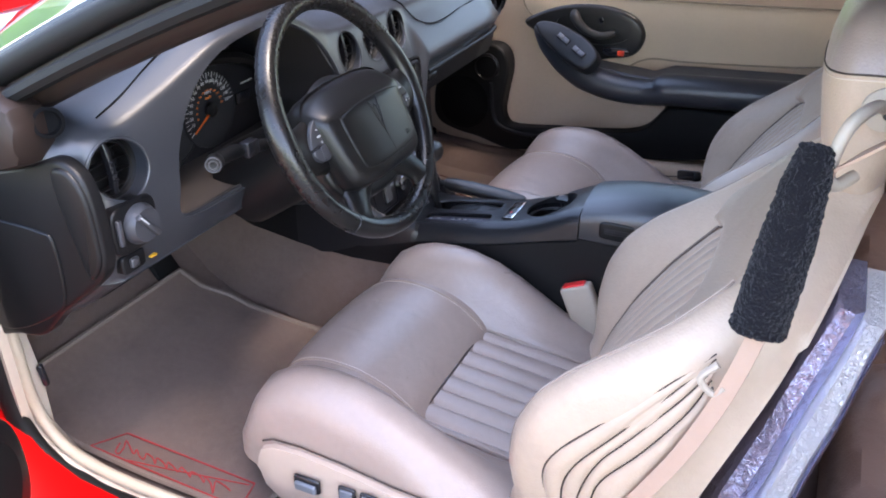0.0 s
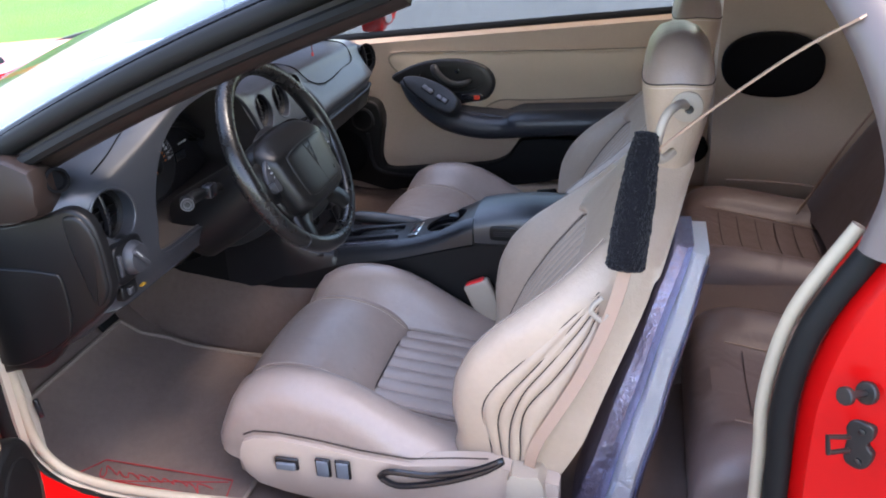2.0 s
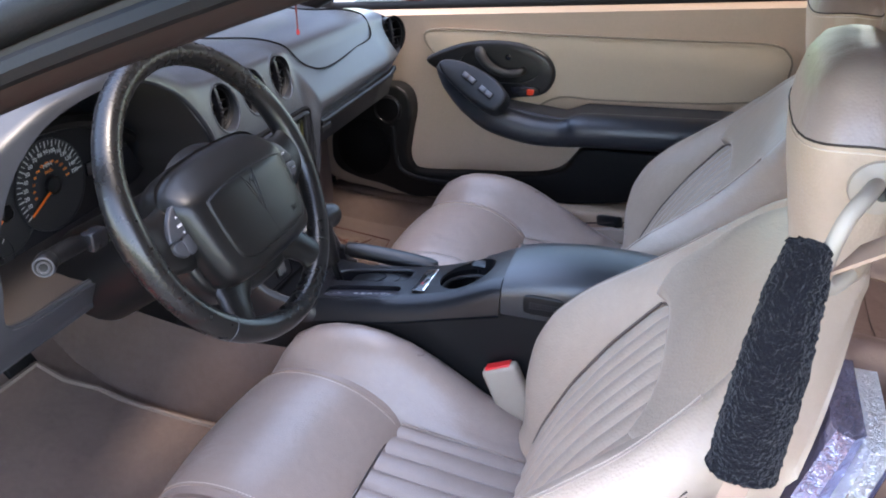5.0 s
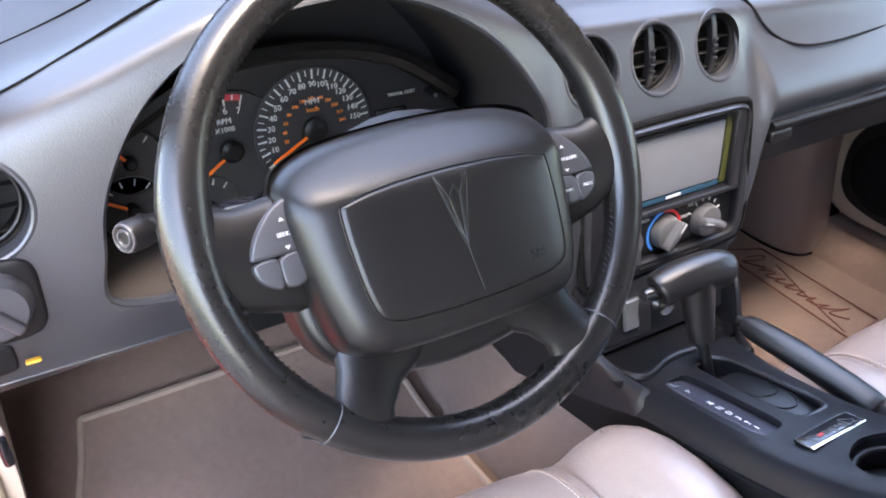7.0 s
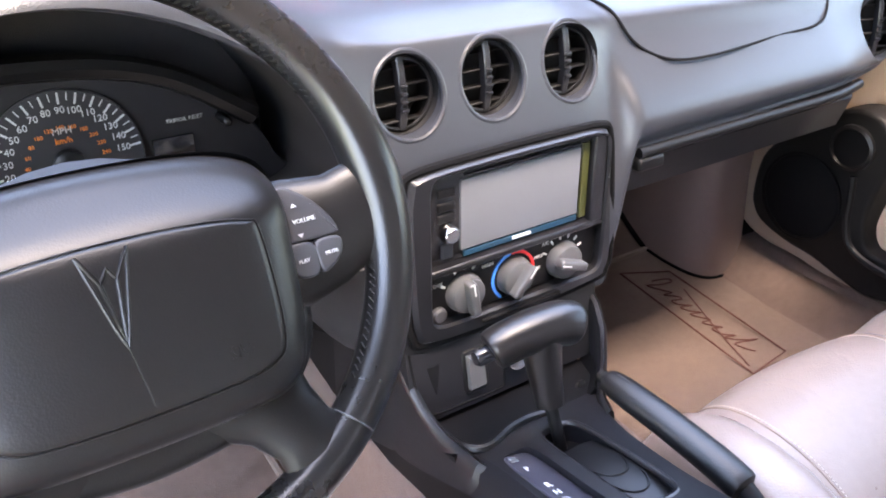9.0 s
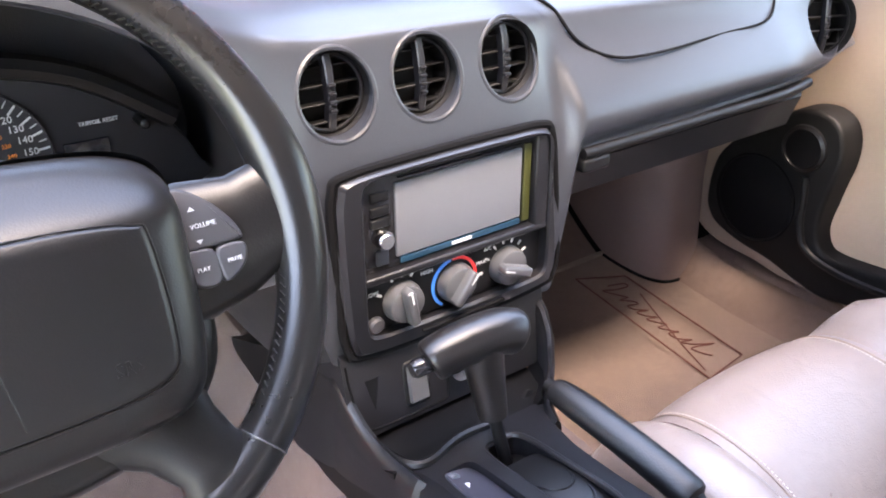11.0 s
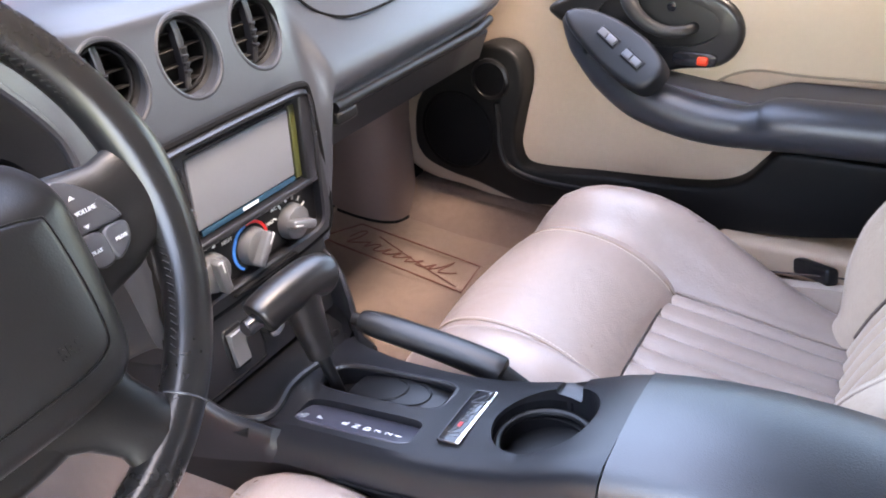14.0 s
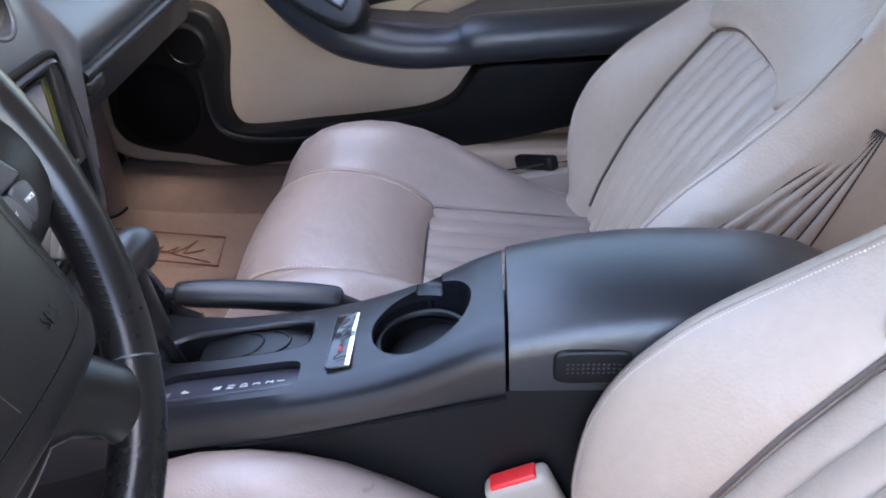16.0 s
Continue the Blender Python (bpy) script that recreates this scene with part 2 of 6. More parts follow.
        out.append((cx + rx * math.copysign(abs(c) ** (2 / power), c), cy + ry * math.copysign(abs(s) ** (2 / power), s)))
    return out


def flat(pts, n=6, closed=True):
    return [(p.x, p.y) for p in spline([(*q, 0) for q in pts], n, closed)]


ROOT = {}


def thing(name, base, label, category, group="", kind=""):
    ob = new(name)
    ob.location = base
    ob.empty_display_size = 0.05
    ROOT[ob.name] = Vector(base)
    return tagged(ob, label, category, group, kind)


def mesh_of(name, geo, material, base):
    me = bpy.data.meshes.new(name)
    me.from_pydata([Vector(v) - base for v in geo[0]], [], geo[1])
    bm = bmesh.new()
    bm.from_mesh(me)
    bmesh.ops.remove_doubles(bm, verts=bm.verts[:], dist=1e-6)
    bmesh.ops.recalc_face_normals(bm, faces=bm.faces[:])
    bm.to_mesh(me)
    bm.free()
    me.shade_smooth()
    me.set_sharp_from_angle(angle=radians(38))
    me.materials.append(material)
    return me


def part(name, geo, material, parent, label=""):
    """One mesh under a thing or under a part, its points given in the world."""
    base = ROOT[parent.name]
    ob = new(name, mesh_of(name, geo, material, base))
    ob.parent = parent
    ROOT[ob.name] = base
    return tagged(ob, label)


def single(name, geo, material, label, category, kind="", group=""):
    ob = new(name, mesh_of(name, geo, material, Vector()))
    ROOT[ob.name] = Vector()
    return tagged(ob, label, category, group, kind)


def cut(ob, geos):
    """Takes solids out of a mesh for good."""
    base = ROOT[ob.name]
    for geo in geos:
        tool = new("tool", mesh_of("tool", geo, ob.data.materials[0], Vector()))
        tool.location = base * -1 + (ob.matrix_world.translation if ob.parent is None else Vector())
        tool.location = Vector()
        tool.data.transform(Matrix.Translation(-base))
        keep, ob.parent = ob.parent, None
        mod = ob.modifiers.new("cut", "BOOLEAN")
        mod.operation, mod.object, mod.solver = "DIFFERENCE", tool, "EXACT"
        dg = bpy.context.evaluated_depsgraph_get()
        dg.update()
        me = bpy.data.meshes.new_from_object(ob.evaluated_get(dg))
        ob.modifiers.clear()
        ob.data = me
        ob.parent = keep
        bpy.data.objects.remove(tool)
        me.shade_smooth()
        me.set_sharp_from_angle(angle=radians(38))
    return ob


def text(name, words, size, m, material, parent, depth=0.0004):
    """Raised lettering in the built-in font, centred at the pose m."""
    cu = bpy.data.curves.new(name, "FONT")
    cu.body, cu.size, cu.align_x, cu.align_y, cu.extrude = words, size, "CENTER", "CENTER", depth
    cu.resolution_u = 2
    tmp = new("tmp", cu)
    dg = bpy.context.evaluated_depsgraph_get()
    dg.update()
    me = bpy.data.meshes.new_from_object(tmp.evaluated_get(dg))
    bpy.data.objects.remove(tmp)
    me.transform(Matrix.Translation(-ROOT[parent.name]) @ m)
    me.materials.clear()
    me.materials.append(material)
    ob = new(name, me)
    ob.parent = parent
    ROOT[ob.name] = ROOT[parent.name]
    return ob


def lerp(x, table):
    table = sorted(table)
    return float(np.interp(x, [a for a, _ in table], [b for _, b in table]))


def smooth(x, table, w=0.012):
    return sum(lerp(x + w * k, table) * g for k, g in ((-2, 0.1), (-1, 0.2), (0, 0.4), (1, 0.2), (2, 0.1)))


# ---- ground and distance ----
def sheet(x0, x1, y0, y1, z, t=0.05):
    return box(x0, x1, y0, y1, z - t, z, 0)


single("ground", sheet(-400, 400, -400, 400, 0.0), GRASS, "mown green grass field under daylight", "ground", "structure")
single("pavement", sheet(-6, 9, -8, 4.2, 0.03, 0.028), ASPHALT, "pale grey worn asphalt parking surface", "pavement", "structure")

# ---- car body, seen from within ----
car = thing("car_body", (0, -0.3, 0.03), "red two-door coupe body with open driver door opening", "car body", kind="structure")


def floor_z(y):
    return lerp(y, [(-1.6, 0.30), (-0.95, 0.30), (-0.80, 0.25), (-0.10, 0.25), (0.10, 0.256), (0.22, 0.268), (0.32, 0.30), (0.48, 0.44), (0.62, 0.60), (0.75, 0.80)])


ys = [-1.6, -1.3, -0.98, -0.9, -0.8, -0.6, -0.3, -0.1, 0.0, 0.1, 0.16, 0.22, 0.28, 0.34, 0.42, 0.5, 0.6, 0.68, 0.74]
top = [[V(x, y, floor_z(y) + 0.05 * max(0, abs(x) / 0.74 - 0.88) * 8) for x in np.linspace(-0.745, 0.745, 31)] for y in ys]
rings = [r + [V(0.745, r[0].y, 0.16), V(-0.745, r[0].y, 0.16)] for r in top]
floor = single("floor", loft(rings), CARPET, "taupe cut-pile carpet over the cabin floor", "floor", "structure")

# centre tunnel under the console
part("tunnel", loft([[V(-0.15, y, 0.24), V(-0.12, y, z), V(-0.10, y, z + 0.02), V(0.10, y, z + 0.02), V(0.13, y, z), V(0.16, y, 0.24)] for y, z in ((0.74, 0.46), (0.4, 0.44), (0.1, 0.42), (-0.8, 0.36), (-1.4, 0.38))]), CARPET, floor)
for s in (-1, 1):
    part("fender_inner", box(min(s * 0.755, s * 0.86), max(s * 0.755, s * 0.86), 0.255 if s > 0 else 0.30, 0.80, 0.14, 0.80, 0.01), MATTE, floor)
part("firewall", box(-0.80, 0.80, 0.74, 0.80, 0.16, 0.86, 0.002), MATTE, floor)
KICK = mat("brown_kick_panel", (0.17, 0.115, 0.095), 0.5, grain=0.0003, size=700, vary=0.10)
for s in (-1, 1):
    xa, ya, zt = (0.700, 0.192, 0.66) if s < 0 else (0.745, 0.275, 0.62)
    part("kick_panel", loft([[V(s * (xa + 0.02), y, z0), V(s * (xa - 0.012 - 0.012 * (s < 0)), y, z0), V(s * (xa - 0.016 - 0.012 * (s < 0)), y, (z0 + z1) / 2), V(s * (xa - 0.010), y, z1), V(s * (xa + 0.02), y, z1)] for y, z0, z1 in ((ya, 0.27, zt), (ya + 0.03, 0.275, 0.70), (0.4, 0.36, 0.78), (0.6, 0.56, 0.78))]), TAN if s < 0 else KICK, floor, "moulded kick panel beside the footwell")

HUMP = [(0.742, 0.224), (0.713, 0.218), (0.66, 0.217), (0.625, 0.238), (0.603, 0.275), (0.59, 0.318), (0.581, 0.365), (0.578, 0.42), (0.575, 0.52), (0.575, 0.62)]
hump = spline([(x, y, 0) for x, y in HUMP], 4)
hump_rings = []
for k, p in enumerate(hump):
    t = (hump[min(k + 1, len(hump) - 1)] - hump[max(k - 1, 0)]).normalized()
    o = V(-t.y, t.x, 0)
    o = o if o.x + o.y > 0 else -o
    z0 = floor_z(p.y)
    hump_rings.append([V(p.x, p.y, z0 - 0.02) - o * 0.004, V(p.x, p.y, z0 + 0.012), V(p.x, p.y, z0 + 0.05) + o * 0.012, V(p.x, p.y, 0.45 + 0.3 * (z0 - 0.27)) + o * 0.018, V(p.x, p.y, 0.58) + o * 0.012, V(p.x, p.y, 0.70), V(p.x, p.y, 0.70) + o * 0.05, V(p.x, p.y, z0 - 0.02) + o * 0.05])
part("wheel_arch", loft(hump_rings), mat("taupe_arch", (0.132, 0.094, 0.085), 0.55, grain=0.0004, size=600, vary=0.10), floor, "taupe wheel arch cover in the footwell")
part("arch_seam", tube([V(p.x, p.y, floor_z(p.y) + 0.010) for p in hump], 0.005, 6), MATTE, floor)

# door opening on the driver's side: sill, pillars, weatherstrip
OPEN = [(0.225, 0.86), (0.203, 0.70), (0.198, 0.56), (0.197, 0.45), (0.185, 0.395), (0.152, 0.356), (0.10, 0.337), (0.02, 0.328), (-0.15, 0.329), (-0.45, 0.346), (-0.75, 0.372), (-0.87, 0.40), (-0.915, 0.47), (-0.918, 0.58), (-0.915, 0.67), (-0.933, 0.775), (-0.985, 0.88)]
line = spline([(0, *p) for p in OPEN], 6)


def side_x(y):
    """How far out the edge of the opening lies at y."""
    return lerp(y, [(-0.80, -0.770), (-0.30, -0.702)])


def along(dx, d, r, squash=1.0):
    """A strip that follows the opening, d metres outside its edge."""
    out = []
    for i, p in enumerate(line):
        t = (line[min(i + 1, len(line) - 1)] - line[max(i - 1, 0)]).normalized()
        out.append(V(side_x(p.y) + dx, p.y + t.z * -d, p.z + t.y * d))
    return tube(out, r, 10, squash, up=(1, 0, 0))


part("opening_trim", along(0.004, -0.005, 0.0085), mat("cream_trim", (0.36, 0.30, 0.22), 0.5, vary=0.05), car, "tan trim strip round the door opening")
part("weatherstrip", along(-0.016, 0.014, 0.0145), RUBBER, car, "black rubber weatherstrip round the door opening")
part("sill_inner", loft([[V(side_x(y) - 0.02, y, 0.22), V(side_x(y) - 0.02, y, z - 0.006), V(side_x(y), y, z), V(side_x(y) + 0.016, y, z - 0.004), V(side_x(y) + 0.030, y, z - 0.022), V(side_x(y) + 0.038, y, 0.272), V(side_x(y) + 0.04, y, 0.22)] for y, z in ((0.20, 0.40), (0.16, 0.357), (0.10, 0.336), (0.02, 0.327), (-0.15, 0.328), (-0.45, 0.345), (-0.75, 0.368), (-0.92, 0.42))]), TAN, car, "tan sill cover")
part("rocker", loft([[V(side_x(y) - 0.022, y, 0.10), V(side_x(y) - 0.022, y, z), V(side_x(y) - 0.05, y, z + 0.004), V(-0.825, y, z + 0.001), V(-0.87, y, z - 0.022), V(-0.895, y, 0.26), V(-0.88, y, 0.10)] for y, z in ((0.9, 0.50), (0.30, 0.46), (0.20, 0.405), (0.16, 0.365), (0.10, 0.338), (0.02, 0.328), (-0.15, 0.326), (-0.5, 0.338), (-1.0, 0.36), (-1.3, 0.36))]), RED, car, "glossy red rocker panel")
sf = part("scuff_plate", loft([[V(side_x(y) - 0.038, y, z), V(side_x(y) - 0.042, y, z + 0.006), V(side_x(y) - 0.052, y, z + 0.008), V(-0.845, y, z + 0.005), V(-0.862, y, z - 0.006), V(-0.862, y, z - 0.02)] for y, z in ((0.035, 0.331), (0.025, 0.332), (-0.15, 0.331), (-0.5, 0.343), (-0.85, 0.362))]), BLACK, car, "black ribbed sill scuff plate")
for k in range(12):
    y = 0.0 - 0.065 * k
    part("rib", tube([V(-0.775, y, 0.3395 + 0.012 * max(0, -y)), V(-0.845, y + 0.02, 0.337 + 0.012 * max(0, -y))], 0.0022, 6), BLACK, sf)
# rear jamb: painted metal behind the opening
jy = [(-0.930, 0.36), (-0.945, 0.50), (-0.945, 0.62), (-0.948, 0.70), (-0.97, 0.79), (-1.015, 0.885), (-1.03, 0.93)]
jamb = spline([(0, *p) for p in jy], 5)
part("rear_jamb", loft([[V(-0.70, p.y - 0.005, p.z), V(-0.792, p.y, p.z), V(-0.812, p.y - 0.012, p.z), V(-0.845, p.y - 0.10, p.z), V(-0.90, p.y - 0.16, p.z), V(-0.93, p.y - 0.55, p.z), V(-0.70, p.y - 0.55, p.z)] for p in jamb]), RED, car, "red painted door jamb")
# All black to cut red bounce on the dash end; body metal is red.
part("hinge_pillar", box(-0.86, -0.722, 0.232, 0.42, 0.12, 0.80, 0.02), RUBBER, car, "hinge pillar in black that keeps red bounce off the dash")
part("side_sill", box(0.748, 0.80, -1.1, 0.25, 0.20, 0.322, 0.008), CARPET, car, "taupe carpeted passenger sill")

# striker and latch on the jamb
part("striker", join(lathe([(0.0125, 0), (0.0125, 0.005), (0.0110, 0.0065), (0.0040, 0.007), (0.0038, 0.033), (0.0098, 0.0334), (0.0098, 0.0385), (0.0085, 0.040), (0, 0.040)], (-0.828, -1.001, 0.720), (-0.62, 0.78, 0.22), 24)), STEEL, car, "black steel striker bolt")
LM = frame_to((-0.832, -0.998, 0.655), (-0.80, 0.60, 0))
part("latch_plate", plate(flat([(0, 0.030), (0.013, 0.027), (0.014, 0.014), (0.010, 0.004), (0.017, -0.006), (0.014, -0.022), (0.004, -0.030), (-0.010, -0.027), (-0.013, -0.014), (-0.012, 0.004), (-0.015, 0.016), (-0.010, 0.027)], 4), 0.009, LM, 0.002), STEEL, car, "black steel latch plate")
for u, v in ((0.003, 0.019), (0.004, -0.019)):
    part("latch_bolt", lathe([(0.004, 0), (0.004, 0.002), (0.002, 0.003), (0, 0.003)], LM @ V(u, v, 0), (-0.80, 0.60, 0), 12), STEEL, car)
part("latch_loop", tube([V(-0.842, -0.986, 0.672), V(-0.862, -0.960, 0.684), V(-0.862, -0.963, 0.664), V(-0.842, -0.988, 0.655)], 0.0030, 8), STEEL, car, "black steel latch loop")

# windscreen, its pillars and the roof
def screen_pt(u, v):
    y0, z0, x0 = 0.60 - 0.32 * u * u, 0.870 - 0.035 * u * u, 0.695
    y1, z1, x1 = -0.34 - 0.08 * u * u, 1.195 - 0.055 * u * u, 0.62
    return V(u * (x0 + (x1 - x0) * v), y0 + (y1 - y0) * v, z0 + (z1 - z0) * v + 0.02 * math.sin(math.pi * v))


glassy = [[screen_pt(u, v) for u in np.linspace(-1, 1, 25)] for v in np.linspace(0, 1, 13)]
ws = part("windscreen", loft(glassy, cap=False, closed=False), GLASS, car, "raked clear windscreen glass")
ws.visible_shadow = False
for s in (-1, 1):
    edge = [screen_pt(s * 1.0, v) for v in np.linspace(-0.10, 1.04, 16)]
    part("pillar_garnish", tube([p + V(-s * 0.012, -0.012, -0.034) for p in edge], 0.032, 14, 0.85, up=(1, 0, 0)), TRIMDARK, car, "dark brown windscreen pillar trim")
    part("pillar_seal", tube([p + V(s * 0.012, -0.002, -0.012) for p in edge], 0.016, 10), RUBBER, car, "black rubber pillar seal")
    part("pillar_lip", tube([p + V(s * 0.030, -0.006, -0.044) for p in edge], 0.010, 8), RUBBER, car, "black rubber pillar lip")
    part("screen_molding", tube([p + V(-s * 0.012, 0.004, 0.006) for p in edge], 0.007, 8), GLOSS, car, "glossy black windscreen molding")
part("pillar_base", loft([spline([(x, y, z) for x, z in ((-0.735, z0), (-0.735, z1 - 0.01), (-0.722, z1), (x1 - 0.012, z1 - 0.006), (x1, z1 - 0.024), (x1 + 0.004, z0))], 3, True) for y, z0, z1, x1 in ((0.034, 0.842, 0.880, -0.690), (0.040, 0.832, 0.894, -0.676), (0.07, 0.822, 0.905, -0.668), (0.14, 0.815, 0.915, -0.664), (0.28, 0.81, 0.905, -0.664))]), TRIMDARK, car, "dark brown pillar base trim")
# Roof out of view; made solid and widened to block direct sun.
roofline = [[V(x, y, z - 0.055 * (abs(x) / 0.66) ** 3) for x in np.linspace(-0.72, 0.78, 15)] for y, z in ((-0.33, 1.205), (-0.5, 1.245), (-0.8, 1.265), (-1.0, 1.262), (-1.13, 1.25))]
rv, rf = loft([r + [p + V(0, 0, -0.02) for p in r[::-1]] for r in roofline])
part("roof", (rv, rf), HEADLINER, car, "pale lined roof panel")
part("hood", loft([[V(x, y, lerp(y, [(0.3, 0.84), (0.62, 0.86), (1.2, 0.82), (1.9, 0.68)]) + 0.015 * math.sin(abs(x) * 6) - 0.08 * (abs(x) / 0.9) ** 6) for x in np.linspace(-0.9, 0.9, 25)] + [V(0.9, y, 0.4), V(-0.9, y, 0.4)] for y in (0.66, 0.8, 1.0, 1.2, 1.5, 1.9)]), RED, car, "glossy red hood with raised fender crowns")
part("cowl", loft([[V(x, y, z - 0.05 * (abs(x) / 0.8) ** 2) for x in np.linspace(-0.8, 0.8, 9)] + [V(0.8, y, 0.7), V(-0.8, y, 0.7)] for y, z in ((0.55, 0.855), (0.665, 0.845))]), BLACK, car, "black plastic cowl below the windscreen")

# rear quarter: inner trim with speaker, side glass edge, rear wall
def quarter(s):
    rows, zt = [], 0.955 if s > 0 else 0.90
    for y in np.linspace(-0.94 if s > 0 else -1.07, -1.62, 12):
        rows.append([V(s * (0.70 - 0.10 * max(0, z - 0.45) ** 2 * 3 - 0.10 * (abs(y) - 0.94) + 0.05 * math.sin(max(0, min(1, (z - 0.32) / 0.3)) * math.pi) * -1), y, z) for z in np.linspace(0.26, zt, 14)])
    g = loft([r + [V(s * (0.86 if s > 0 else 0.77), r[-1].y, zt), V(s * (0.86 if s > 0 else 0.77), r[0].y, 0.26)] for r in rows])
    return g


for s in (-1, 1):
    part("quarter_trim", quarter(s), SHADE, car, "tan moulded rear quarter trim")
m = frame_to((0.585, -1.058, 0.750), (-1, 0.05, 0.12))
part("speaker_grille", plate(oval(0.008, 0, 0.122, 0.080, 40, 2.3), 0.05, m, 0.010), MATTE, car, "black oval rear speaker grille")
part("rear_wall", box(-0.8, 0.8, -1.68, -1.60, 0.2, 0.99, 0.01), SHADE, car)
part("hatch_glass", loft([[V(x, y, z - 0.05 * (abs(x) / 0.66) ** 3) for x in np.linspace(-0.70, 0.70, 13)] for y, z in ((-1.13, 1.248), (-1.3, 1.20), (-1.5, 1.12), (-1.69, 1.03))], cap=False, closed=False), glass("hatch_tint", (0.20, 0.185, 0.175)), car, "dark tinted sloping hatch glass")
# Out of view; added to keep sun and sky off the rear seats.
for s in (-1, 1):
    part("sail_panel", loft([[V(s * x0, y, z0), V(s * (x0 + 0.03), y, z0), V(s * (x1 + 0.05), y, z1), V(s * x1, y, z1)] for y, x0, z0, x1, z1 in ((-1.06 if s < 0 else -0.985, 0.735 - 0.035 * (s > 0), 0.885, 0.665, 1.21), (-1.3, 0.715, 0.885, 0.66, 1.165), (-1.5, 0.70, 0.885, 0.66, 1.08), (-1.62, 0.69, 0.885, 0.66, 1.01))]), SHADE, car, "unseen tan panel that closes the rear side to light")
part("quarter_outer", box(0.865, 0.93, -1.7, -0.95, 0.2, 0.86, 0.02), RED, car)
part("quarter_seam", tube(spline([(0.560, -0.98, 0.455), (0.565, -1.10, 0.450), (0.555, -1.22, 0.440), (0.55, -1.26, 0.40)], 6), 0.0025, 6), CREASE, car)
# B pillar edge that leans back over the belt
part("pillar_trim", tube(spline([(-0.790, -1.005, 0.86), (-0.785, -1.020, 0.95), (-0.740, -0.985, 1.06), (-0.66, -0.93, 1.15)], 6), 0.030, 12, 0.8), mat("grey_trim", (0.12, 0.095, 0.09), 0.45, vary=0.06), car, "grey trim of the rear roof pillar")
part("pillar_rubber", tube(spline([(-0.82, -1.045, 0.86), (-0.81, -1.06, 0.95), (-0.765, -1.03, 1.06), (-0.69, -0.97, 1.16)], 6), 0.018, 10), RUBBER, car)

# ---- passenger door ----
pd = thing("passenger_door", (0.80, -0.35, 0.36), "tan vinyl passenger door panel with dark armrest, closed", "car door")
rows = []
for y in np.linspace(0.26, -0.98, 30):
    belt = 0.765 - 0.075 * (y - 0.04)
    rows.append([V(0.81 - 0.035 * math.exp(-((z - 0.40) / 0.07) ** 2) - 0.008 * math.exp(-((z - belt) / 0.02) ** 2), y, z) for z in np.linspace(0.30, belt, 16)] + [V(0.835, y, belt + 0.01), V(0.88, y, belt), V(0.90, y, 0.30)])
part("door_trim", loft(rows), DOORTAN, pd)
part("window_seal", tube([V(0.845, y, 0.765 - 0.075 * (y - 0.04) + 0.014) for y in np.linspace(0.28, -0.98, 12)], 0.014, 10), RUBBER, pd, "black rubber window seal")
wg = part("window_glass", loft([[V(x, y0, z), V(x, y1, z), V(x + 0.004, y1, z), V(x + 0.004, y0, z)] for x, y0, y1, z in ((0.846, 0.20, -0.97, 0.775), (0.835, 0.10, -0.97, 0.88), (0.812, -0.05, -0.965, 1.0), (0.780, -0.20, -0.95, 1.10), (0.745, -0.31, -0.93, 1.17))]), TINT, pd, "tinted raised door window glass")
wg.visible_shadow = False
part("outer_skin", loft([[V(0.87, y, 0.775 - 0.075 * (y - 0.04)), V(0.915, y, 0.755 - 0.075 * (y - 0.04)), V(0.945, y, 0.6), V(0.92, y, 0.25), V(0.88, y, 0.25)] for y in (0.28, -0.3, -0.98)]), RED, pd, "red painted door skin")
DX = Matrix(((0, 0, -1, 0), (-1, 0, 0, 0), (0, 1, 0, 0), (0, 0, 0, 1)))  # plate x -> -y, plate y -> z, plate z -> -x


def on_door(x):
    m = DX.copy()
    m.translation = V(x, 0, 0)
    return m


insert = flat([(0.02, 0.735), (0.16, 0.742), (0.30, 0.742), (0.60, 0.748), (0.78, 0.752), (0.825, 0.735), (0.835, 0.70), (0.81, 0.64), (0.70, 0.615), (0.45, 0.60), (0.36, 0.60), (0.32, 0.59), (0.25, 0.56), (0.12, 0.62), (0.02, 0.69)], 6)
part("upper_panel", plate(insert, 0.02, on_door(0.796), 0.006), mat("tan_insert", (0.575, 0.44, 0.305), 0.6, grain=0.0003, size=900, vary=0.05), pd, "smooth tan upper insert panel")
part("insert_seam", ring_tube([on_door(0.797) @ V(*p, 0) for p in insert], 0.0022, 6), mat("tan_shadow_gap", (0.26, 0.20, 0.14), 0.7, vary=0), pd)
# dark pod and armrest
arm_path = spline([(0.782, -0.045, 0.655), (0.762, -0.085, 0.626), (0.738, -0.14, 0.590), (0.722, -0.20, 0.560), (0.716, -0.28, 0.541), (0.714, -0.345, 0.538), (0.713, -0.385, 0.543), (0.713, -0.415, 0.551), (0.714, -0.50, 0.555), (0.72, -0.66, 0.560), (0.735, -0.86, 0.566)], 6)
arm_r = [float(v) for v in np.interp(np.linspace(0, 1, len(arm_path)), [0, 0.1, 0.2, 0.3, 0.42, 0.54, 0.60, 0.68, 0.95, 1], [0.006, 0.026, 0.034, 0.036, 0.034, 0.032, 0.035, 0.040, 0.040, 0.028])]
part("armrest", tube(arm_path, arm_r, 16, 0.98, up=(0, 0, 1)), DASH, pd, "charcoal padded armrest")
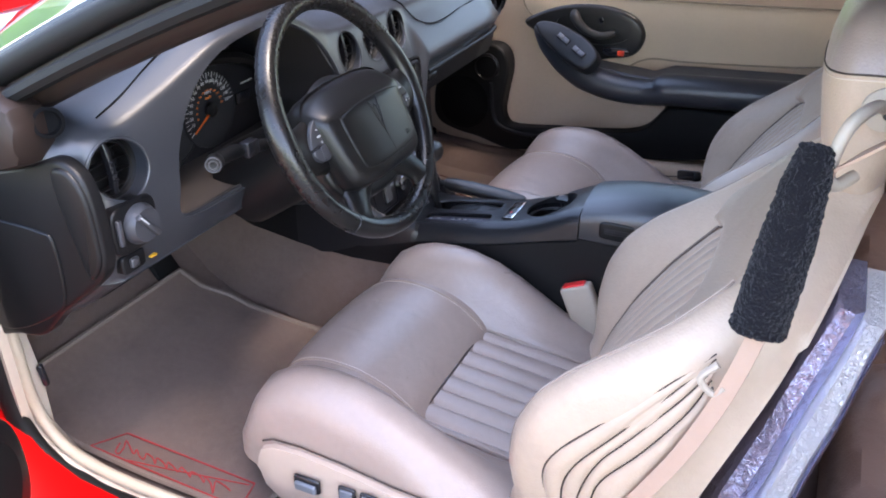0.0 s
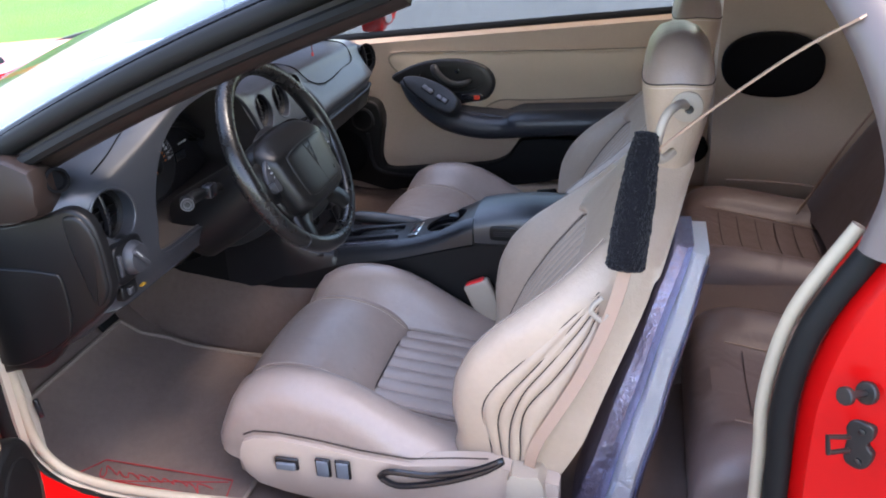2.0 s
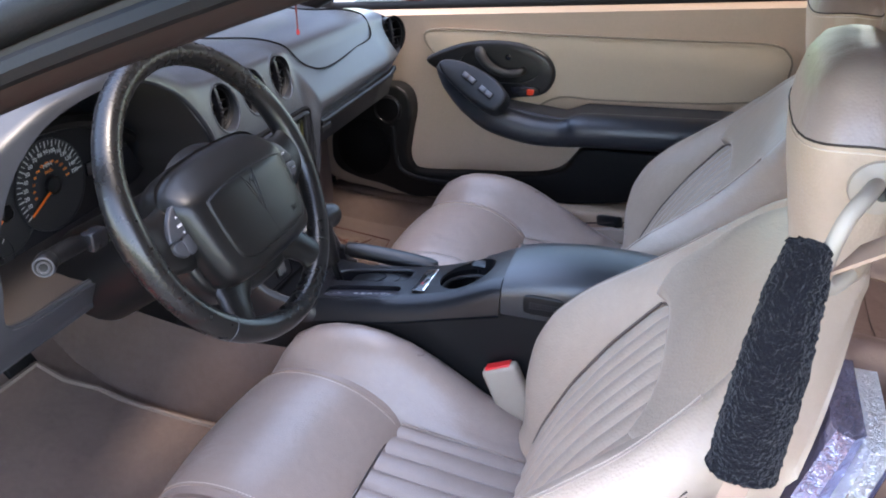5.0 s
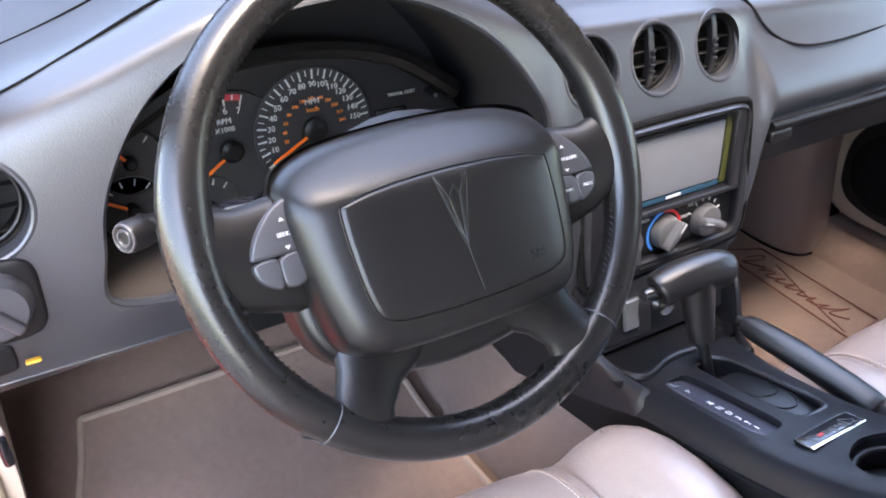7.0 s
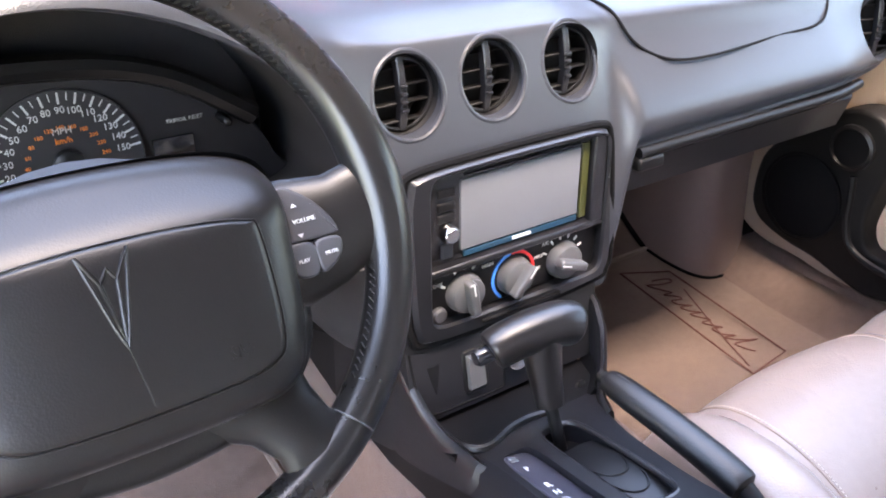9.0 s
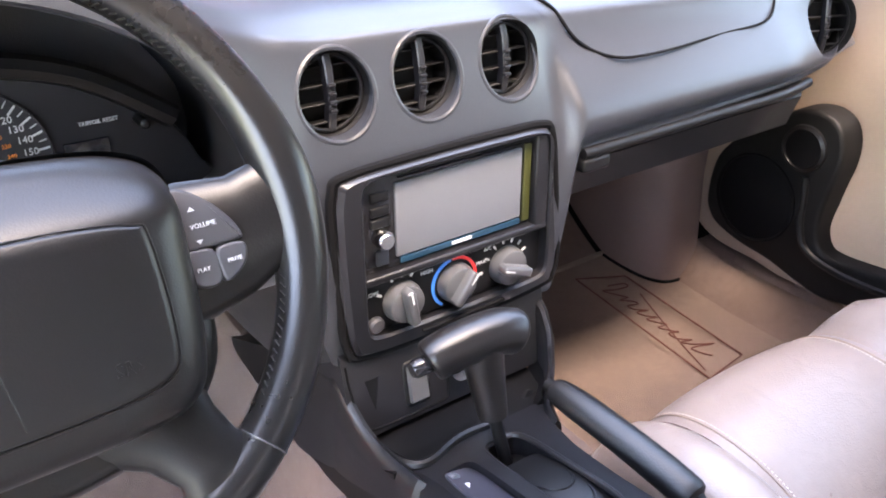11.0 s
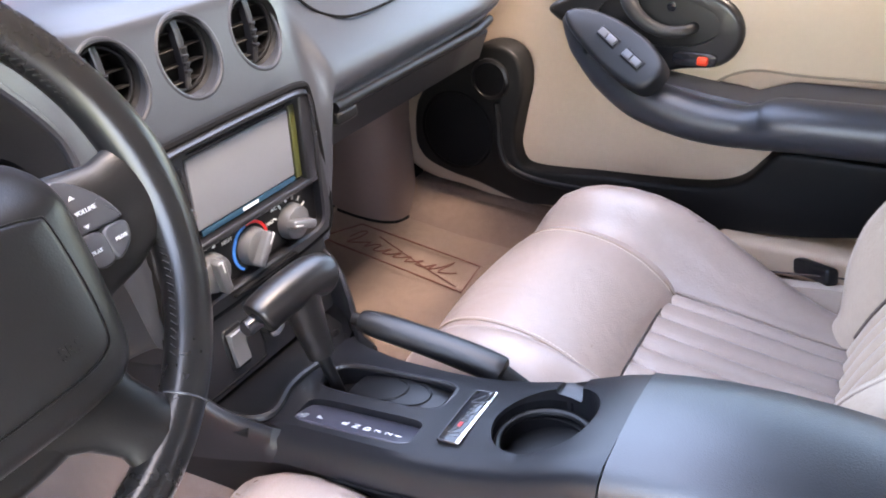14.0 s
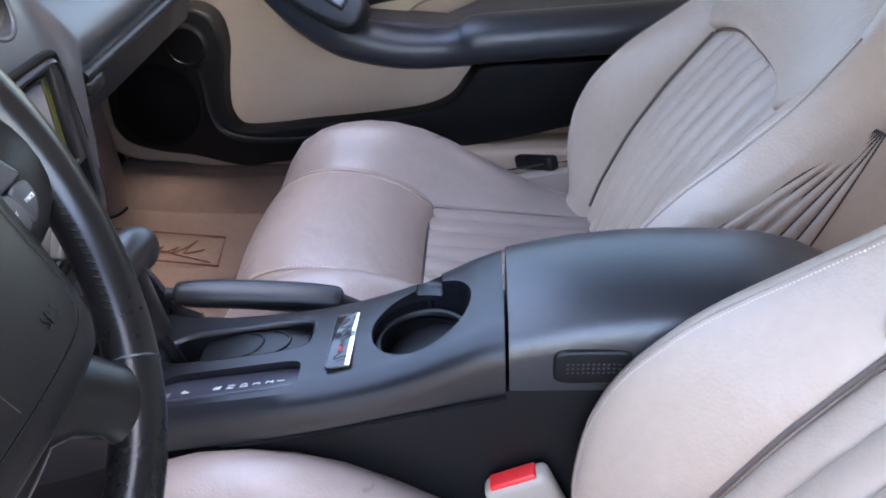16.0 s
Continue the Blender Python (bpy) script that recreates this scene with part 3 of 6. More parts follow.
part("arm_support", loft([[V(0.80, y, zc - h), V(0.74, y, zc - h * 0.8), V(0.72, y, zc), V(0.74, y, zc + h * 0.9), V(0.80, y, zc + h)] for y, zc, h in ((-0.10, 0.620, 0.012), (-0.14, 0.592, 0.028), (-0.22, 0.552, 0.032), (-0.36, 0.538, 0.031), (-0.41, 0.550, 0.038), (-0.88, 0.566, 0.038))]), DASH, pd)
bez = flat([(0.012, 0.664), (0.05, 0.690), (0.11, 0.712), (0.18, 0.722), (0.25, 0.718), (0.305, 0.697), (0.328, 0.662), (0.322, 0.625), (0.295, 0.600), (0.24, 0.590), (0.17, 0.572), (0.11, 0.598), (0.06, 0.632)], 6)
pod = part("handle_bezel", plate(bez, 0.05, on_door(0.782), 0.010), mat("bezel_plastic", (0.0085, 0.0078, 0.0075), 0.33, spec=0.5, vary=0.1), pd, "black oval door handle bezel")
cut(pod, [plate(oval(0.195, 0.662, 0.098, 0.038, 36, 2.3), 0.05, on_door(0.765), 0.004)])
part("handle_bowl", plate(oval(0.195, 0.662, 0.103, 0.043, 36, 2.3), 0.004, on_door(0.7905), 0.001), mat("bowl_plastic", (0.013, 0.0115, 0.0105), 0.42, spec=0.4, vary=0.1), pd)
HANDLE = mat("grey_handle", (0.026, 0.0245, 0.0235), 0.45, spec=0.35, vary=0.08)
part("pull_handle", tube(spline([(0.796, -0.146, 0.699), (0.778, -0.150, 0.694), (0.770, -0.162, 0.679), (0.769, -0.184, 0.661), (0.772, -0.214, 0.651), (0.778, -0.243, 0.654), (0.796, -0.253, 0.657)], 5), [float(v) for v in np.interp(np.linspace(0, 1, 31), [0, 0.2, 0.45, 0.7, 1], [0.011, 0.0135, 0.0115, 0.0095, 0.009])], 12), HANDLE, pd, "grey pull handle")
part("latch_bolt", lathe([(0.012, 0), (0.012, 0.004), (0.006, 0.006)], (0.796, -0.215, 0.685), (-1, 0, 0), 20), GLOSS, pd)
lockp = part("lock_plate", plate(oval(0.262, 0.612, 0.034, 0.011, 24, 4), 0.012, on_door(0.772), 0.003), GLOSS, pd, "glossy black lock plate")
part("lock_slider", box(0.764, 0.775, -0.284, -0.268, 0.606, 0.618, 0.002), mat("orange_red", (0.75, 0.05, 0.015), 0.4, vary=0), lockp, "orange-red lock slider")
PADM = frame_to((0.7062, -0.153, 0.645), (-0.78, 0.12, 0.62), (0.22, 0.80, 0.50))
swp = part("switch_pad", plate(flat([(-0.016, 0.106), (0.006, 0.092), (0.024, 0.052), (0.035, 0.0), (0.037, -0.050), (0.026, -0.088), (0.0, -0.096), (-0.026, -0.084), (-0.036, -0.03), (-0.035, 0.03), (-0.029, 0.080)], 5), 0.034, PADM, 0.008), mat("pad_vinyl", (0.010, 0.011, 0.0125), 0.42, spec=0.5, vary=0.08), pd, "charcoal leaf-shaped window switch pad")
for v in (0.012, -0.046):
    part("switch_well", moved(box(-0.008, 0.010, v - 0.021, v + 0.021, -0.002, 0.0010, 0.001), PADM), BLACK, swp)
    part("window_switch", moved(join(box(-0.005, 0.007, v + 0.001, v + 0.018, 0.0, 0.0065, 0.002), box(-0.005, 0.007, v - 0.018, v + 0.001, 0.0, 0.0050, 0.002)), PADM), mat("pale_switch", (0.16, 0.16, 0.17), 0.35, metal=0.4, vary=0.1), swp, "silver rocker switch")
# dark speaker housing that sweeps into the map pocket
sp = flat([(-0.234, 0.421), (-0.231, 0.464), (-0.219, 0.498), (-0.182, 0.543), (-0.135, 0.579), (-0.09, 0.603), (-0.053, 0.606), (-0.027, 0.592), (-0.015, 0.565), (-0.014, 0.530), (-0.022, 0.490), (-0.028, 0.452), (-0.026, 0.420), (-0.014, 0.397), (0.010, 0.390), (0.06, 0.393), (0.12, 0.399), (0.18, 0.403), (0.25, 0.409), (0.318, 0.418), (0.362, 0.436), (0.388, 0.466), (0.405, 0.488), (0.43, 0.497), (0.567, 0.500), (0.90, 0.512), (0.92, 0.44), (0.75, 0.412), (0.57, 0.383), (0.473, 0.362), (0.30, 0.340), (0.15, 0.332), (0.05, 0.327), (0.0, 0.320), (-0.045, 0.328), (-0.10, 0.344), (-0.158, 0.353), (-0.209, 0.370), (-0.230, 0.395)], 4)
edge_o = flat([(-0.255, 0.60), (-0.270, 0.493), (-0.273, 0.440), (-0.268, 0.386), (-0.250, 0.352), (-0.203, 0.332), (-0.131, 0.326), (-0.051, 0.312), (0.06, 0.308), (0.20, 0.325), (0.26, 0.332), (0.26, 0.350), (0.10, 0.352), (-0.03, 0.36), (-0.08, 0.45), (-0.10, 0.555), (-0.16, 0.585)], 5)
part("door_edge", plate(edge_o, 0.05, on_door(0.752), 0.010), mat("taupe_edge", (0.30, 0.225, 0.175), 0.5, grain=0.0002, size=800, vary=0.08), pd, "taupe rolled front edge of the door panel")
POCKET = mat("black_moulding", (0.0045, 0.0042, 0.0042), 0.55, spec=0.22, grain=0.00008, size=900, vary=0.10)
pk = part("map_pocket", plate(sp, 0.05, on_door(0.742), 0.008), POCKET, pd, "black moulded speaker housing and map pocket")
part("speaker_mesh", plate(oval(-0.140, 0.443, 0.068, 0.070, 36), 0.006, on_door(0.737), 0.003), MATTE, pk, "black woofer mesh")
part("mesh_ring", ring_tube([on_door(0.7375) @ V(*p, 0) for p in oval(-0.140, 0.443, 0.070, 0.072, 40)], 0.0025, 8), MATTE, pk)
part("neck_ridge", tube([on_door(0.741) @ V(*p, 0) for p in flat([(-0.062, 0.505), (-0.058, 0.47), (-0.056, 0.43), (-0.040, 0.392), (0.01, 0.374), (0.10, 0.372), (0.22, 0.382)], 5, False)], 0.006, 8), BLACK, pk)
part("tweeter", join(lathe([(0.036, 0), (0.036, 0.006), (0.031, 0.009), (0.029, 0.006), (0.0, 0.009)], (0.7415, 0.073, 0.548), (-1, 0, 0), 32)), BLACK, pk, "round black tweeter grille")
part("lower_trim", box(0.715, 0.80, -0.95, -0.34, 0.30, 0.352, 0.012), DOORTAN, pd)
mir = thing("door_mirror", (0.95, 0.02, 0.80), "red door mirror outside the passenger window", "mirror")
part("housing", loft([[V(0.95 + 0.09 * math.cos(a) * k, y, 0.845 + 0.05 * math.sin(a) * k) for a in np.linspace(0, 2 * math.pi, 20, endpoint=False)] for y, k in ((0.03, 1.0), (0.05, 1.02), (0.09, 0.9), (0.13, 0.6), (0.15, 0.2))]), RED, mir)
part("mirror_glass", plate(oval(0, 0, 0.082, 0.043, 30), 0.003, frame_to((0.95, 0.027, 0.845), (0.1, -1, 0)), 0.001), CHROME, mir, "silver mirror glass")
part("foot", box(0.87, 0.93, 0.03, 0.10, 0.785, 0.83, 0.012), RED, mir)

# ---- driver door, open ----
dd = thing("driver_door", (-0.86, 0.17, 0.34), "open driver door edge with tan panel and black speaker", "car door")
dm = Matrix.Translation((-0.86, 0.17, 0)) @ Matrix.Rotation(radians(-70), 4, "Z")  # along the door: -y; its inner side: +x


def dpt(geo):
    return moved(geo, dm)


part("door_trim", dpt(box(-0.01, 0.075, -1.20, -0.005, 0.30, 0.80, 0.02)), DOORTAN, dd)
part("outer_skin", dpt(box(-0.08, -0.008, -1.22, -0.01, 0.22, 0.80, 0.03)), RED, dd, "red painted door skin")
DY = Matrix(((0, 0, 1, 0), (1, 0, 0, 0), (0, 1, 0, 0), (0, 0, 0, 1)))
part("speaker_housing", dpt(plate(oval(-0.03, 0.43, 0.085, 0.10, 40, 2.4), 0.04, Matrix.Translation((0.085, 0, 0)) @ DY, 0.012)), BLACK, dd, "black speaker housing")
part("speaker_mesh", dpt(plate(oval(-0.03, 0.435, 0.06, 0.07, 36), 0.006, Matrix.Translation((0.089, 0, 0)) @ DY, 0.003)), MATTE, dd, "black woofer mesh")

# ---- dashboard ----
dash = thing("dashboard", (0, 0.2, 0.60), "charcoal moulded dashboard with round vents and hooded gauges", "dashboard")
TOP = [(-0.76, 0.815), (-0.72, 0.845), (-0.62, 0.868), (-0.54, 0.895), (-0.46, 0.928), (-0.38, 0.937), (-0.30, 0.928), (-0.22, 0.897), (-0.15, 0.868), (-0.10, 0.858), (0.10, 0.852), (0.16, 0.842), (0.28, 0.838), (0.50, 0.828), (0.62, 0.812), (0.70, 0.79), (0.76, 0.77), (0.80, 0.76)]
EDGE = [(-0.706, 0.055), (-0.698, 0.026), (-0.686, 0.004), (-0.668, -0.008), (-0.62, -0.015), (-0.50, -0.03), (-0.38, -0.045), (-0.26, -0.03), (-0.16, -0.002), (-0.10, 0.0), (0.10, 0.0), (0.16, 0.012), (0.50, 0.008), (0.62, 0.01), (0.70, 0.03), (0.76, 0.06), (0.80, 0.09)]
LIP = [(-0.76, 0.656), (-0.14, 0.656), (-0.122, 0.562), (0.138, 0.556), (0.156, 0.700), (0.50, 0.705), (0.76, 0.70)]
LIPY = [(-0.706, 0.035), (-0.698, 0.008), (-0.686, -0.012), (-0.668, -0.016), (-0.16, -0.016), (-0.12, -0.026), (0.135, -0.026), (0.16, -0.026), (0.50, -0.026), (0.62, 0.0), (0.76, 0.05), (0.80, 0.08)]
UNDER = [(-0.76, 0.585), (-0.45, 0.60), (-0.22, 0.630), (-0.16, 0.61), (-0.12, 0.50), (0.14, 0.50), (0.16, 0.675), (0.76, 0.675)]


def dash_curve(x):
    """The dash's outline (y, z) at x, from the windscreen over the top and down its face."""
    t, e, zl, yl, zu = smooth(x, TOP), smooth(x, EDGE), smooth(x, LIP, 0.003), smooth(x, LIPY), smooth(x, UNDER, 0.004)
    zm = (t - 0.05) * 0.45 + zl * 0.55
    ym = min(e, yl) - 0.010
    return spline([(x, 0.66, 0.845), (x, 0.40, 0.5 * (0.86 + t)), (x, 0.20, t - 0.004), (x, e + 0.075, t + 0.001), (x, e + 0.022, t - 0.010), (x, e, t - 0.038), (x, ym, zm), (x, yl - 0.002, zl + 0.012), (x, yl + 0.012, zl), (x, 0.12, zu), (x, 0.40, zu + (0.02 if x < 0.15 else -0.09)), (x, 0.68, 0.70 if x < 0.15 else 0.60)], 5)


xs = sorted(set(np.round(np.concatenate([np.linspace(-0.706, 0.795, 94), np.linspace(-0.706, -0.65, 17), [-0.145, -0.135, -0.128, -0.121, -0.115, 0.13, 0.136, 0.142, 0.148, 0.154, 0.16]]), 4)))
body = part("dash_body", loft([dash_curve(x) for x in xs]), DASH, dash, "charcoal grained soft dash pad")
YM = Matrix(((1, 0, 0, 0), (0, 0, -1, 0), (0, 1, 0, 0), (0, 0, 0, 1)))  # plate x -> x, plate y -> z, plate z -> -y


def on_face(y):
    m = YM.copy()
    m.translation = V(0, y, 0)
    return m


arch = flat([(-0.562, 0.705), (-0.566, 0.755), (-0.553, 0.805), (-0.515, 0.860), (-0.455, 0.898), (-0.37, 0.912), (-0.295, 0.900), (-0.222, 0.862), (-0.172, 0.808), (-0.152, 0.765), (-0.160, 0.715), (-0.25, 0.700), (-0.45, 0.697)], 6)
VENTS = [(-0.088, 0.0, 0.801, 0.0345), (0.0, 0.0, 0.801, 0.0345), (0.092, 0.0, 0.801, 0.0345), (-0.641, -0.004, 0.800, 0.037)]
tools = [plate(arch, 0.30, on_face(-0.12), 0.002)]
for x, y, z, r in VENTS:
    tools.append(lathe([(r, -0.06), (r, 0.06)], (x, y, z), (0, -1, 0.08), 48))
tools.append(lathe([(0.040, -0.05), (0.040, 0.06)], (0.612, 0.01, 0.762), (-0.35, -1, 0.1), 48))
tools.append(box(-0.089, 0.115, -0.2, 0.03, 0.588, 0.738, 0.0))


def face_point(x, z):
    """The point of the dash's face at x and height z."""
    c = dash_curve(x)
    hits = [a.lerp(b, (a.z - z) / (a.z - b.z)) for a, b in zip(c[18:40], c[19:41]) if a.z >= z > b.z]
    return min(hits, key=lambda p: p.y)


for x, y, z, r in VENTS:
    rim = [face_point(x + (r + 0.0012) * math.cos(a), z + (r + 0.0012) * math.sin(a)) for a in np.linspace(0, 2 * math.pi, 48, endpoint=False)]
    part("vent_lip", ring_tube([p + V(0, 0.0016, 0) for p in rim], 0.0026, 8), DASH, dash)
cut(body, tools)
# the tunnel of the gauge hood
inner = [(0.985 * (x + 0.36) - 0.36, 0.985 * (z - 0.80) + 0.80) for x, z in arch]
ring_a, ring_b = [V(x, -0.012, z) for x, z in arch], [V(x, 0.115, 0.80 + (z - 0.80) * 0.95) for x, z in arch]
part("gauge_tunnel", loft([ring_a, [V(x, 0.05, z) for x, z in inner], ring_b], cap=False), mat("shroud_plastic", (0.042, 0.036, 0.0335), 0.42, spec=0.45, grain=0.00006, size=1000, vary=0.08), dash, "dark brown shroud round the gauges")
part("arch_lip", ring_tube([V(x, dash_curve(x)[25].y * 0 - 0.022, z) for x, z in arch], 0.004, 8), DASH, dash)

VENTBLACK = mat("vent_black", (0.0035, 0.0032, 0.0032), 0.55, spec=0.25, vary=0.1)


def vent(x, y, z, r, axis, parent=dash):
    m = frame_to((x, y, z), axis)
    v = part("air_vent", lathe([(r + 0.0005, -0.004), (r - 0.0015, -0.012), (r - 0.0035, -0.014), (r - 0.0045, -0.034), (0.0, -0.036)], (x, y, z), axis, 48, shut=False), VENTBLACK, parent, "round black air vent")
    part("vent_bezel", ring_tube([m @ V((r - 0.0042) * math.cos(a), (r - 0.0042) * math.sin(a), -0.0125) for a in np.linspace(0, 2 * math.pi, 48, endpoint=False)], 0.0019, 8), BLACK, v, "black vent bezel")
    for k in (-1.5, -0.5, 0.5, 1.5):
        h = k * r * 0.43
        w = math.sqrt(max(0, (r - 0.0045) ** 2 - h * h))
        part("slat", moved(box(-w, w, h - 0.0009, h + 0.0009, -0.027, -0.0135, 0.0007, 1), m @ Matrix.Rotation(radians(-4), 4, "X")), VENTBLACK, v)
    bow = [V(-0.0002 * math.sin(6 * u), r * 0.90 * u, -0.0105 + 0.0045 * (1 - u * u)) for u in np.linspace(-1, 1, 13)]
    part("tab", moved(join(loft([[p + V(-0.0036, 0, -0.009), p + V(-0.0036, 0, -0.001), p + V(-0.0024, 0, 0), p + V(0.0024, 0, 0), p + V(0.0036, 0, -0.001), p + V(0.0036, 0, -0.009)] for p in bow]), *[box(-0.0034, 0.0034, q * r * 0.2 - 0.0017, q * r * 0.2 + 0.0017, -0.009, -0.0042, 0.0012, 2) for q in (-2, -1, 0, 1)]), m), CONSOLE, v, "charcoal notched vent tab")
    return v


for x, y, z, r in VENTS:
    vent(x, y - 0.004, z, r, (0, -1, 0.08))
vent(0.612, -0.002, 0.762, 0.040, (-0.35, -1, 0.1))
part("side_demister", lathe([(0.018, 0), (0.018, 0.004), (0.014, 0.005), (0.013, -0.006), (0.0, -0.006)], (-0.690, 0.031, 0.869), (-0.45, -0.85, 0.2), 28, shut=False), MATTE, dash, "small round demister vent")


def on_dash(x, y, lift=0.0015):
    """A place on the dash top at x and y."""
    c = dash_curve(x)
    for a, b in zip(c, c[1:]):
        if a.y >= y >= b.y and a.y - b.y > 1e-6:
            k = (a.y - y) / (a.y - b.y)
            return V(x, y, a.z + (b.z - a.z) * k + lift)
    return V(x, y, c[15].z + lift)


def face_at(x, z, lift=0.0015):
    """A place on the dash's face at x and z."""
    c = dash_curve(x)
    best = min((p for p in c[15:45]), key=lambda p: abs(p.z - z))
    return V(x, best.y - lift, z)


seam = [on_dash(x, y) for x, y in ((0.130, 0.35), (0.140, 0.20), (0.150, 0.11), (0.157, 0.075), (0.165, 0.045), (0.172, 0.028))] + [face_at(0.182, 0.806), face_at(0.205, 0.790), face_at(0.235, 0.782), face_at(0.30, 0.780), face_at(0.40, 0.781), face_at(0.47, 0.784), face_at(0.505, 0.796)] + [on_dash(0.518, 0.030), on_dash(0.524, 0.05), on_dash(0.53, 0.09), on_dash(0.535, 0.20), on_dash(0.53, 0.35)]
part("airbag_seam", tube(spline(seam, 4), 0.0016, 6), MATTE, dash)
for line_ in (((-0.66, 0.145), (-0.60, 0.128), (-0.55, 0.118), (-0.50, 0.112), (-0.45, 0.118), (-0.40, 0.14), (-0.36, 0.20)), ((-0.635, 0.016), (-0.59, 0.015), (-0.545, 0.018), (-0.48, 0.018), (-0.41, 0.026), (-0.35, 0.030))):
    part("topline_seam", tube(spline([on_dash(x, y, 0.0004) for x, y in line_], 5), 0.0012, 6), MATTE, dash)
part("glove_lip", tube([V(x, dash_curve(x)[36].y - 0.003, 0.702) for x in np.linspace(0.165, 0.56, 14)], 0.006, 10), BLACK, dash, "rolled lower dash lip")
glove = part("glovebox_panel", loft([[V(x, -0.018, 0.696), V(x, -0.024, 0.690), V(x, -0.010, 0.650), V(x, 0.03, 0.628), V(x, 0.10, 0.62), V(x, 0.10, 0.696)] for x in (0.165, 0.30, 0.45, 0.54)] + [[V(0.60, 0.02, 0.700), V(0.60, 0.018, 0.697), V(0.60, 0.022, 0.690), V(0.60, 0.04, 0.685), V(0.60, 0.10, 0.68), V(0.60, 0.10, 0.70)]]), BLACK, dash, "black lower glovebox panel")
part("glovebox_latch", box(0.163, 0.200, -0.036, -0.015, 0.682, 0.697, 0.004), BLACK, glove)
# left switch panel
swl = part("switch_panel", plate(oval(-0.650, 0.733, 0.038, 0.032, 32, 4.5), 0.02, on_face(-0.030), 0.004), BLACK, dash, "black light switch panel")
kb = part("light_knob", lathe([(0.026, 0), (0.026, 0.003), (0.023, 0.010), (0.021, 0.014), (0, 0.015)], (-0.645, -0.030, 0.734), (0, -1, 0), 32), BUTTON, swl, "grey rotary headlamp knob")
part("knob_grip", moved(box(-0.0045, 0.0045, -0.022, 0.022, 0.004, 0.019, 0.003), frame_to((-0.645, -0.030, 0.734), (0, -1, 0)) @ Matrix.Rotation(radians(40), 4, "Z")), BUTTON, kb)
part("knob_pointer", moved(box(-0.001, 0.001, 0.004, 0.021, 0.0185, 0.0193, 0), frame_to((-0.645, -0.030, 0.734), (0, -1, 0)) @ Matrix.Rotation(radians(40), 4, "Z")), WHITE, kb)
part("dimmer", box(-0.682, -0.675, -0.035, -0.029, 0.718, 0.752, 0.002), BUTTON, swl)
swb = part("hatch_switch", plate(oval(-0.660, 0.687, 0.020, 0.013, 24, 5), 0.02, on_face(-0.026), 0.003), BLACK, dash, "black hatch switch")
part("switch_key", box(-0.669, -0.656, -0.031, -0.025, 0.682, 0.694, 0.002), BUTTON, swb)
part("yellow_tag", box(-0.636, -0.625, -0.030, -0.024, 0.680, 0.6825, 0.001), YELLOW, dash, "small yellow marking")
EM = Matrix(((0, 0, -1, -0.7075), (-1, 0, 0, 0), (0, 1, 0, 0), (0, 0, 0, 1)))  # the dash end, turned to the door
part("end_panel", plate(flat([(-0.046, 0.722), (-0.066, 0.734), (-0.13, 0.736), (-0.20, 0.73), (-0.21, 0.66), (-0.20, 0.575), (-0.15, 0.572), (-0.068, 0.618), (-0.047, 0.655)], 5), 0.006, Matrix.Translation((-0.005, 0, 0)) @ EM, 0.003), BLACK, dash, "black fuse cover on the dash end")
part("end_skin", plate(flat([(-0.24, 0.79), (-0.124, 0.803), (-0.064, 0.818), (-0.02, 0.832), (0.004, 0.829), (0.022, 0.812), (0.030, 0.779), (0.032, 0.735), (0.029, 0.704), (0.010, 0.676), (-0.063, 0.616), (-0.109, 0.571), (-0.158, 0.559), (-0.24, 0.56)], 4), 0.018, Matrix.Translation((-0.0015, 0, 0)) @ EM, 0.006), BLACK, dash, "black moulded end of the dash")
part("end_pad", plate(flat([(-0.018, 0.822), (0.004, 0.823), (0.019, 0.806), (0.027, 0.779), (0.029, 0.735), (0.026, 0.708), (0.010, 0.684), (-0.001, 0.694), (-0.015, 0.758), (-0.021, 0.80)], 5), 0.010, Matrix.Translation((-0.006, 0, 0)) @ EM, 0.005), BLACK, dash, "black pad on the dash end")
part("dash_end_lower", loft([[V(x, y0, 0.70), V(x, 0.24, 0.76), V(x, 0.26, 0.56), V(x, 0.168, 0.556), V(x, y0 + 0.035, 0.64)] for x, y0 in ((-0.706, 0.028), (-0.69, -0.004), (-0.66, -0.012), (-0.60, 0.0))]), BLACK, dash)

# gauges
GY = 0.100
cl = part("instrument_panel", plate(flat([(-0.552, 0.69), (-0.552, 0.76), (-0.51, 0.815), (-0.43, 0.838), (-0.34, 0.840), (-0.26, 0.822), (-0.20, 0.785), (-0.168, 0.735), (-0.168, 0.69)], 5), 0.02, on_face(GY + 0.001), 0.002), mat("cluster_face", (0.012, 0.0115, 0.013), 0.6, spec=0.3, vary=0.08), dash, "charcoal gauge cluster face")
part("cluster_hood", tube(spline([(-0.52, GY - 0.01, 0.80), (-0.43, GY - 0.012, 0.842), (-0.34, GY - 0.012, 0.845), (-0.26, GY - 0.012, 0.826), (-0.19, GY - 0.012, 0.78)], 6), 0.010, 8), BLACK, cl)
FACE = mat("gauge_face", (0.016, 0.016, 0.018), 0.55, vary=0)


def gauge(x, z, r, name, deep=0.0):
    g = part(name, lathe([(r, 0), (r, 0.003), (r - 0.0010, 0.0034), (r - 0.0014, 0.0015), (0, 0.0015)], (x, GY + deep, z), (0, -1, 0), 56), FACE, cl, "black dial with white marks and orange needle")
    return g


def at_dial(x, z, r, deg, lift=0.0025):
    """A pose on a dial at an angle from its right, counted to the left."""
    a = radians(deg)
    m = on_face(GY - lift)
